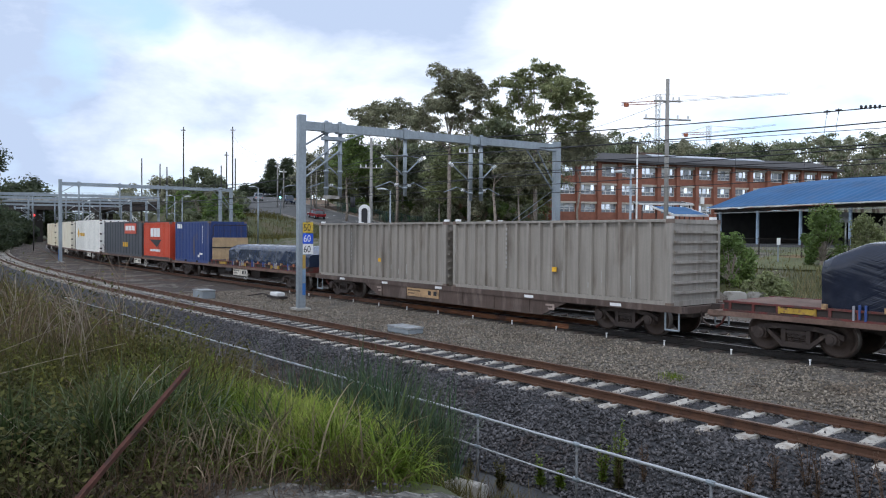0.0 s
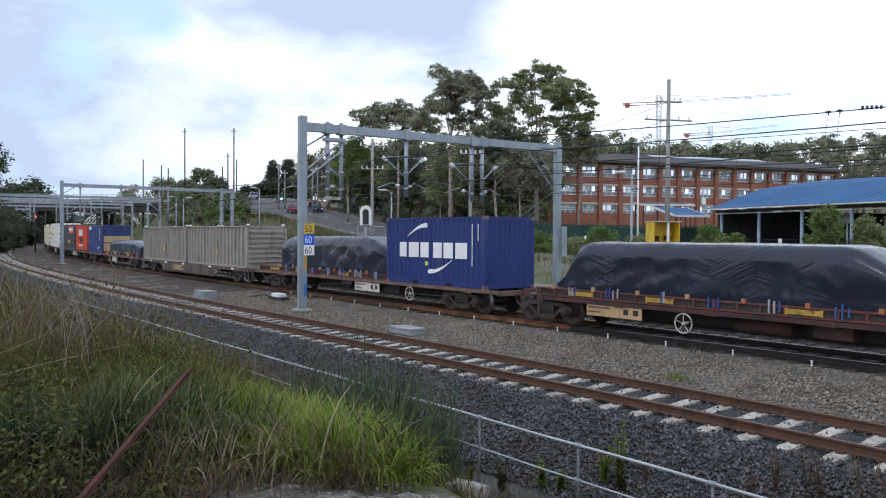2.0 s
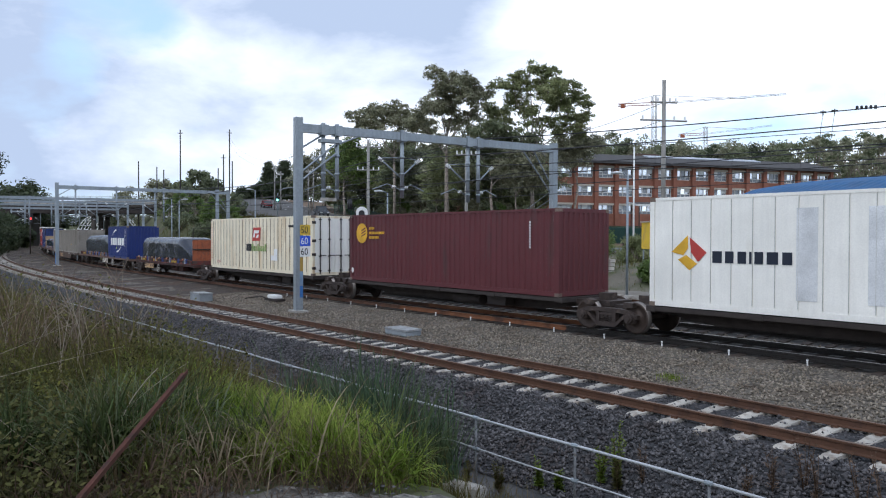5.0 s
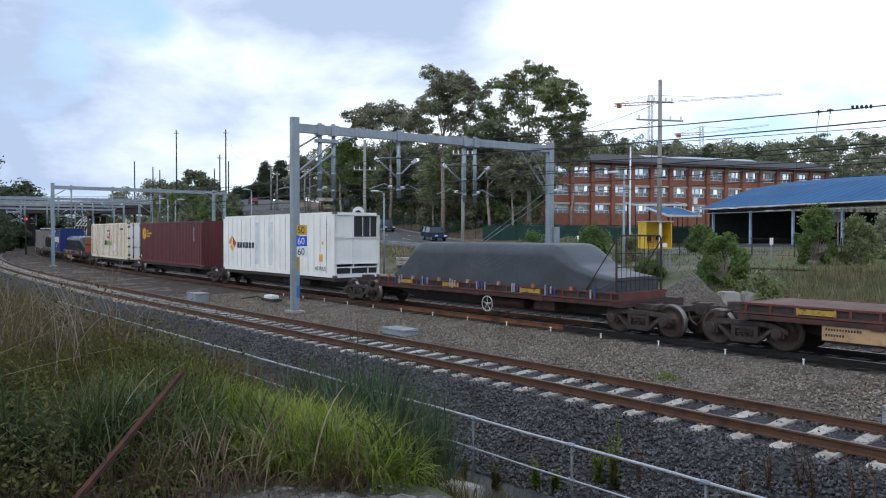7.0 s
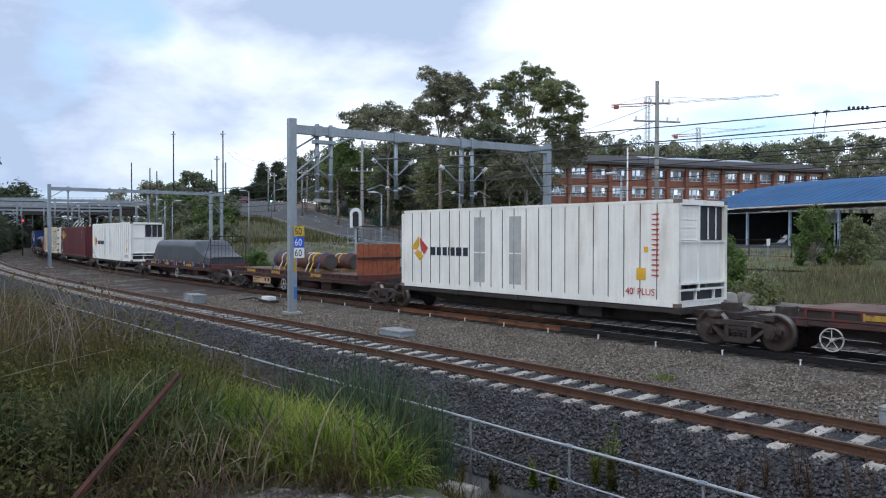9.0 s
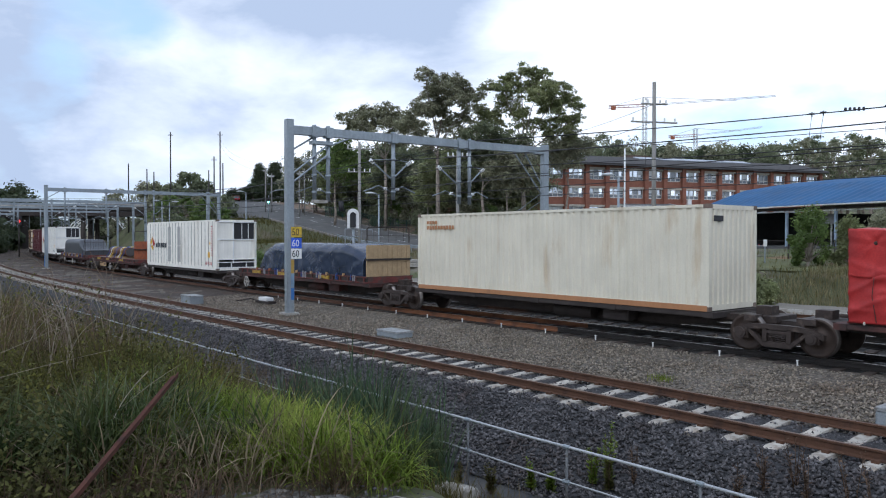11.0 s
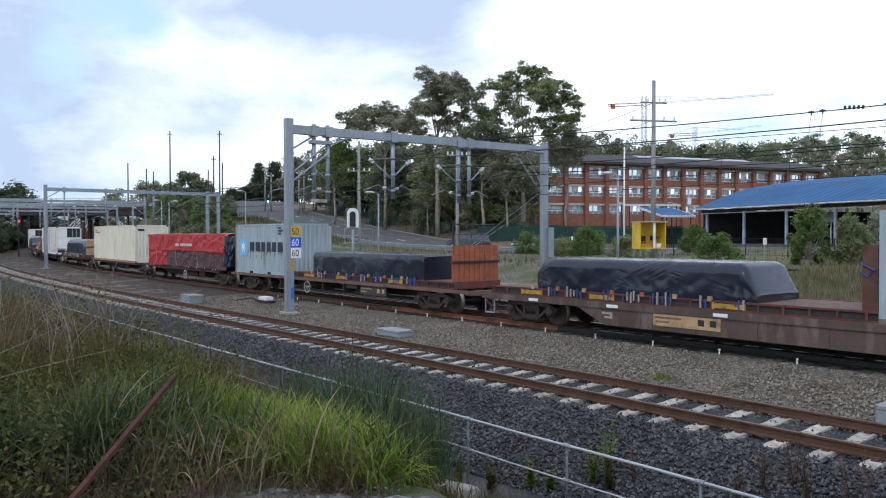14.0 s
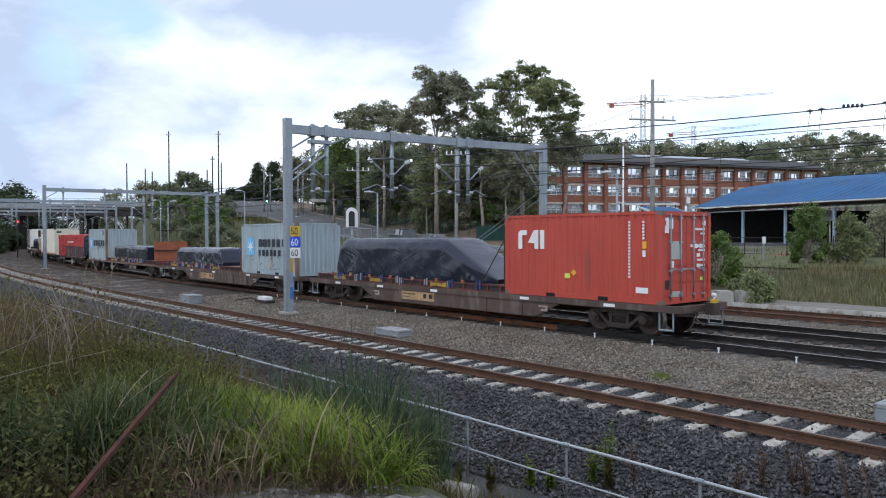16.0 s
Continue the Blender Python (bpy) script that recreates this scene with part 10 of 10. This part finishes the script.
cl = feet(60, -16, -4.0, 10, 30)
leaf_carpet("leafy_weeds", clumps_of(10000, cl, 0.7, 1.3), M_WEED, "leafy dark weeds further along the bank", 0.03, 33, 0.5)
cl = feet(44, -5.0, -1.5, 4.6, 6.0)
leaf_carpet("creeping_weeds", clumps_of(5500, cl, 0.22, 0.22), M_LEAFY, "broad-leaved creeping weeds at the path", 0.02, 34, 0.55)
# reeds and grasses in the drain
field("reeds", [along(760, 0.5, 3.7, 11.7, 12.9, 0.1, 14)], M_REED, "upright blue-green reeds in the drain", 1.45, 2.15, bend=0.3, width=0.017, seg=6, seed=9, lean=0.12)
field("reeds", [along(300, 0.6, 2.6, 11.5, 12.2, 0.1, 14)], M_REED, "upright blue-green reeds beside the handrail", 1.2, 1.8, bend=0.28, width=0.016, seg=6, seed=39, lean=0.1)
field("reeds", [along(200, 0.3, 3.6, 11.7, 12.8, 0.12, 9)], M_DRY, "dry brown reed stalks in the drain", 1.0, 1.9, bend=0.25, width=0.008, seg=4, seed=19, lean=0.15)
field("drain_grass", [along(2600, 4.2, 12.5, 11.7, 13.3, 0.14, 30), along(2400, 12, 28, 11.7, 14.5, 0.25, 30)], M_MID, "tufts of grass along the drain", 0.5, 1.05, bend=0.4, width=0.008, seg=4, seed=20, lean=0.2)
field("drain_grass", [along(2600, 4.2, 13, 11.4, 13.2, 0.14, 25), along(1800, 11, 30, 11.6, 14.5, 0.3, 25)], M_DRY, "dry tan grass along the drain", 0.7, 1.55, bend=0.35, width=0.0055, seg=4, seed=21, lean=0.2)
field("drain_grass", [along(1400, 4.6, 12, 11.3, 12.6, 0.15, 25)], M_BROWN, "brown dead grass leaning on the handrail", 0.6, 1.4, bend=0.4, width=0.005, seg=4, seed=40, lean=0.25)
field("drain_grass", [along(900, -1.2, 1.8, 11.5, 12.9, 0.12, 25)], M_MID, "grass at the broken kerb of the drain", 0.3, 0.7, bend=0.5, width=0.008, seg=5, seed=22, lean=0.28)
field("drain_grass", [along(420, -1.4, 1.8, 11.4, 12.8, 0.13, 14)], M_DRY, "dry stems at the broken kerb of the drain", 0.35, 0.8, bend=0.4, width=0.005, seg=4, seed=23, lean=0.3)


# tall leafy weeds standing alone
def tall_weed(x, y, z, h, m, seed, label, bushy=1.0):
    r = random.Random(seed)
    t = thing("tall_weed", label, "weed", "tall weeds", Matrix.Translation((x, y, z)))
    bm, lf = bm_new(), bm_new()
    for k in range(5):
        a = r.uniform(0, 6.28)
        tip = Vector((math.cos(a) * 0.16 * h, math.sin(a) * 0.16 * h, h * r.uniform(0.6, 1.0)))
        tube(bm, [(0, 0, -0.05), tip * 0.5 + Vector((0, 0, 0.05)), tip], [0.006, 0.005, 0.002], 4)
        for j in range(int(90 * bushy)):
            u = r.uniform(0.08, 1.0)
            c = tip * u
            b = r.uniform(0, 6.28)
            d = Vector((math.cos(b), math.sin(b), r.uniform(0.1, 0.9))).normalized()
            n = d.cross(Vector((0, 0, 1))).normalized()
            ln = r.uniform(0.045, 0.11) * (1.2 - 0.6 * u)
            q = [c, c + d * ln * 0.5 + n * ln * 0.17, c + d * ln, c + d * ln * 0.5 - n * ln * 0.17]
            lf.faces.new([lf.verts.new(p) for p in q])
    part("stem", bm, M_BROWN, t)
    part("foliage", lf, m, t)


for s, o, z, h, m, k in ((-1.25, 10.15, -0.66, 0.95, M_GRASS, 1), (-1.1, 10.3, -0.7, 0.6, M_GRASS, 2), (-1.4, 10.3, -0.7, 0.5, M_MID, 3), (-0.45, 10.9, -0.8, 0.5, M_GRASS, 4), (0.1, 11.2, -0.93, 0.55, M_MID, 5), (-0.7, 10.75, -0.8, 0.35, M_GRASS, 6), (0.5, 11.5, -0.95, 0.45, M_MID, 7)):
    tall_weed(*line(s, o, z), h, m, k, "leafy green weed growing beside the drain")
for s, o, z, h, k in ((-3.2, 9.35, -0.46, 0.8, 11), (-3.5, 9.1, -0.42, 0.95, 12), (-3.75, 9.3, -0.46, 0.7, 13), (-1.6, 10.0, -0.62, 0.6, 14), (-3.0, 9.7, -0.55, 0.6, 15), (-4.4, 9.6, -0.5, 1.0, 16), (-4.8, 9.9, -0.58, 1.15, 17), (-5.2, 9.5, -0.5, 0.9, 18), (-5.6, 10.0, -0.6, 1.25, 19), (-6.0, 9.7, -0.55, 1.1, 20), (-6.4, 10.1, -0.62, 1.2, 21)):
    tall_weed(*line(s, o, z), h, M_BROWN, k, "spindly brown weed on the ballast slope", 0.25)


# bare twigs and canes
def cane(pts, r, m, label):
    bm = bm_new()
    out = []
    for k in range(9):
        u = k / 8
        a, b, c = (Vector(p) for p in pts)
        out.append(a * (1 - u) ** 2 + b * 2 * u * (1 - u) + c * u * u)
    tube(bm, out, [r * (1 - 0.6 * k / 8) for k in range(9)], 5)
    return solid("dry_cane", bm, m, label, "cane", "dry canes")


M_CANE = mat("bleached_cane", (0.29, 0.245, 0.185), 0.9, vary=0.2, scale=6)
crng = random.Random(9)
for a, b, c in (((-4.2, 6.4, 1.75), (-3.6, 6.4, 1.95), (-2.85, 6.3, 2.3)), ((-4.0, 6.0, 1.65), (-3.4, 6.1, 1.85), (-2.6, 6.2, 2.02)), ((-2.75, 5.6, 1.2), (-2.3, 5.7, 1.75), (-1.95, 5.9, 1.95)), ((-2.2, 5.9, 1.9), (-2.45, 5.5, 1.6), (-2.2, 5.1, 1.2)), ((-3.3, 5.4, 1.75), (-3.0, 5.3, 1.55), (-2.5, 5.2, 1.25))):
    cane((a, b, c), 0.0034, M_CANE, "thin bleached dry cane lying in the weeds")
for k in range(64):
    x, y = crng.uniform(-8.0, -3.6), crng.uniform(8.0, 12.5)
    if x > -0.36 * y:
        x = -0.42 * y
    z = ground_at(x, y)
    cane(((x, y, z), (x + crng.uniform(-0.1, 0.2), y, z + 0.6), (x + crng.uniform(-0.4, 0.5), y + crng.uniform(-0.2, 0.2), z + crng.uniform(0.8, 1.35))), 0.006, M_CANE, "bare dry stalk standing in the weeds")

# tall dry grass beyond the tracks
M_FARDRY = grass_mat("bleached_long_grass", (0.26, 0.215, 0.12), (0.15, 0.14, 0.06))
fg = np.random.default_rng(5)
def far_feet(n, s0, s1, o0, o1):
    q = np.stack([fg.uniform(s0, s1, n), fg.uniform(o0, o1, n)], 1)
    pts = np.array([list(line(a, b)) for a, b in q])
    pts[:, 2] = ground_height(pts[:, 0], pts[:, 1]) - 0.03
    return pts


p = far_feet(16000, -36, 10, -22.5, -14.7)
blade_field("far_dry_grass", p, fg.uniform(0.3, 0.8, len(p)), M_FARDRY, "tall dry grass beside the service path", "grass", 0.4, 0.015, 3, 41)
p = far_feet(5000, -34, 16, -22.0, -14.7)
blade_field("far_green_grass", p, fg.uniform(0.2, 0.6, len(p)), M_MID, "green grass beyond the tracks", "grass", 0.45, 0.016, 2, 42)
lawn_s, lawn_o = np.arange(-40, 18, 1.5), np.arange(-34, -21.5, 1.0)
yv = []
for a in lawn_s:
    for b in lawn_o:
        q = line(a, b)
        yv.append((q.x, q.y, ground_at(q.x, q.y) + 0.06))
tagged(new("lawn", grid_mesh("lawn", yv, len(lawn_o), len(lawn_s), mat("mown_green_lawn", (0.115, 0.122, 0.05), 0.95, vary=0.3, scale=0.5, grain=14, gvary=0.3, bump=0.5, second=(0.24, 0.13, 0.065), sscale=0.28, cut=(0.60, 0.70)))), "mown green lawn with bare orange soil patches", "lawn", kind="structure")
p = far_feet(700, 40, 50, -22.5, -18.5)
blade_field("yard_weeds", p, fg.uniform(0.4, 1.1, len(p)), M_FARDRY, "tall yellowing weeds at the edge of the yard", "grass", 0.4, 0.02, 3, 45)
p = far_feet(500, 20, 40, -24, -19.5)
blade_field("yard_weeds", p, fg.uniform(0.3, 0.8, len(p)), M_MID, "green weeds at the back of the yard", "grass", 0.4, 0.02, 3, 46)
p = far_feet(7000, 10, 74, -34, -14.8)
blade_field("yard_weeds", p, fg.uniform(0.12, 0.45, len(p)), M_MID, "low green weeds over the yard", "grass", 0.5, 0.02, 3, 47)
p = far_feet(4000, 10, 74, -34, -14.8)
blade_field("yard_weeds", p, fg.uniform(0.12, 0.5, len(p)), M_FARDRY, "low dry weeds over the yard", "grass", 0.5, 0.014, 3, 48)
p = far_feet(7000, 72, 130, -34, -14.5)
blade_field("slope_grass", p, fg.uniform(0.4, 1.0, len(p)), M_MID, "rank grass on the cutting slope", "grass", 0.45, 0.035, 2, 43)
p = np.array([list(line(1.5 + fg.normal(0, 0.13), 4.7 + fg.normal(0, 0.13), -0.2)) for _ in range(160)])
blade_field("ballast_weed", p, fg.uniform(0.08, 0.2, len(p)), M_GRASS, "small tuft of yellow-green weed in the ballast", "grass", 0.5, 0.006, 2, 44)


# loose stones lying proud of the ballast
def stones(name, n, s0, s1, o0, o1, zfun, m, label, size, seed):
    g = np.random.default_rng(seed)
    s = s0 + (s1 - s0) * g.random(n) ** 1.3
    o = g.uniform(o0, o1, n)
    th = np.interp(s, GRID, _th)
    c = np.stack([np.interp(s, GRID, LX) - np.sin(th) * o, np.interp(s, GRID, LY) - np.cos(th) * o, np.interp(s, GRID, LZ) + zfun(o)], 1)
    base = np.array([(1, 1, 1), (-1, -1, 1), (-1, 1, -1), (1, -1, -1), (1.2, -0.2, 0.1), (-1.1, 0.3, -0.1)]) * 0.7
    tri = np.array([(0, 1, 4), (0, 5, 1), (0, 4, 2), (0, 2, 5), (1, 3, 4), (1, 5, 3), (2, 4, 3), (2, 3, 5)])
    q = g.normal(0, 1, (n, 4))
    q /= np.linalg.norm(q, axis=1)[:, None]
    w, x, y, z = q.T
    R = np.stack([np.stack([1 - 2 * (y * y + z * z), 2 * (x * y - z * w), 2 * (x * z + y * w)], 1), np.stack([2 * (x * y + z * w), 1 - 2 * (x * x + z * z), 2 * (y * z - x * w)], 1), np.stack([2 * (x * z - y * w), 2 * (y * z + x * w), 1 - 2 * (x * x + y * y)], 1)], 1)
    v = np.einsum("nij,nkj->nki", R, base[None] * g.uniform(0.6, 1.3, (n, 6, 3))) * (size * g.uniform(0.6, 1.5, n))[:, None, None] + c[:, None]
    f = (tri[None] + (np.arange(n) * 6)[:, None, None]).reshape(-1, 3)
    me = bpy.data.meshes.new(name)
    me.vertices.add(n * 6)
    me.vertices.foreach_set("co", v.ravel())
    me.loops.add(f.size)
    me.loops.foreach_set("vertex_index", f.ravel().astype(np.int32))
    me.polygons.add(len(f))
    me.polygons.foreach_set("loop_start", np.arange(0, f.size, 3, dtype=np.int32))
    me.update(calc_edges=True)
    me.materials.append(m)
    return tagged(new(name, me), label, "ballast", kind="stuff")


M_STONE = mat("grey_stone", (0.24, 0.205, 0.16), 0.9, vary=0.2, scale=0.6, grain=40, bump=0, island=0.55, second=(0.19, 0.15, 0.11), sscale=0.8)
M_STONE_DARK = mat("dark_stone", (0.085, 0.08, 0.082), 0.8, vary=0.2, scale=0.6, grain=40, bump=0, island=0.7, second=(0.06, 0.048, 0.045), sscale=0.9)
stones("ballast_stones", 26000, -10, 30, 1.2, 5.7, lambda o: np.interp(o, [1.2, 2, 4, 5.8], [-0.10, -0.14, -0.175, -0.20]), M_STONE, "loose grey ballast stones", 0.026, 51)
stones("ballast_stones", 34000, -9, 26, 8.0, 11.0, lambda o: np.interp(o, [8.1, 8.4, 8.7, 9.2, 9.8, 10.4, 11.0], [-0.20, -0.19, -0.25, -0.38, -0.53, -0.70, -0.80]), M_STONE_DARK, "loose dark ballast stones on the slope", 0.029, 52)
stones("ballast_stones", 15000, -14, 34, 5.5, 8.1, lambda o: np.interp(o, [5.5, 6.3, 6.7, 7.3, 7.7, 8.1], [-0.22, -0.213, -0.203, -0.203, -0.213, -0.23]), M_STONE_DARK, "dark ballast stones between the sleepers", 0.028, 53)
stones("ballast_stones", 1000, -12, 30, 5.6, 8.25, lambda o: np.full_like(o, -0.16), M_STONE_DARK, "stray dark ballast stones lying on the sleepers", 0.026, 55)
stones("ballast_stones", 6000, -20, 30, -12, -1.0, lambda o: np.full_like(o, -0.12), M_STONE, "loose ballast stones on the far tracks", 0.035, 54)


# small stones on the bare path
g = np.random.default_rng(61)
bm = bm_new()
for _ in range(300):
    x, y, r = g.uniform(-2.2, 0.2), g.uniform(4.2, 5.25), g.uniform(0.006, 0.018)
    z = ground_at(x, y) + 0.02
    q = [bm.verts.new((x + r * a * g.uniform(0.7, 1.3), y + r * b * g.uniform(0.7, 1.3), z + r * c * 0.7)) for a, b, c in ((1, 0, 0), (0, 1, 0), (-1, 0, 0), (0, -1, 0), (0.1, 0.1, 1))]
    for k in range(4):
        bm.faces.new((q[k], q[(k + 1) % 4], q[4]))
me = mesh_of("path_stones", bm, M_STONE_DARK)
tagged(new("path_stones", me), "small grey stones on the bare path", "stones", kind="stuff")


def motions():
    for ob, s8, half, z in MOVERS:
        walk(ob, [(t, rolling_pose(s8 + run(t), half, z)) for t in np.arange(0, SECONDS + 0.01, 0.5)])
    for ob, side, d0, v in TRAFFIC:
        rows = []
        for t in np.arange(0, SECONDS + 0.01, 1.0):
            p, a, up = road_at(d0 + v * float(t), side)
            m = Matrix.Translation(p + Vector((0, 0, 0.07))) @ Matrix.Rotation(a, 4, "Z") @ Matrix.Rotation(-up, 4, "Y")
            rows.append((float(t), m if v > 0 else m @ Matrix.Rotation(math.pi, 4, "Z")))
        walk(ob, rows)
    # the wheels turn with the way that the train has rolled
    turn = [(k / FPS, run(k / FPS) / 0.46) for k in range(int(SECONDS * FPS) + 1)]
    for w, x in SPINNERS:
        walk(w, [(t, Matrix.Translation((x, 0, 0.46)) @ Matrix.Rotation(a % (2 * math.pi), 4, "Y")) for t, a in turn])


motions()
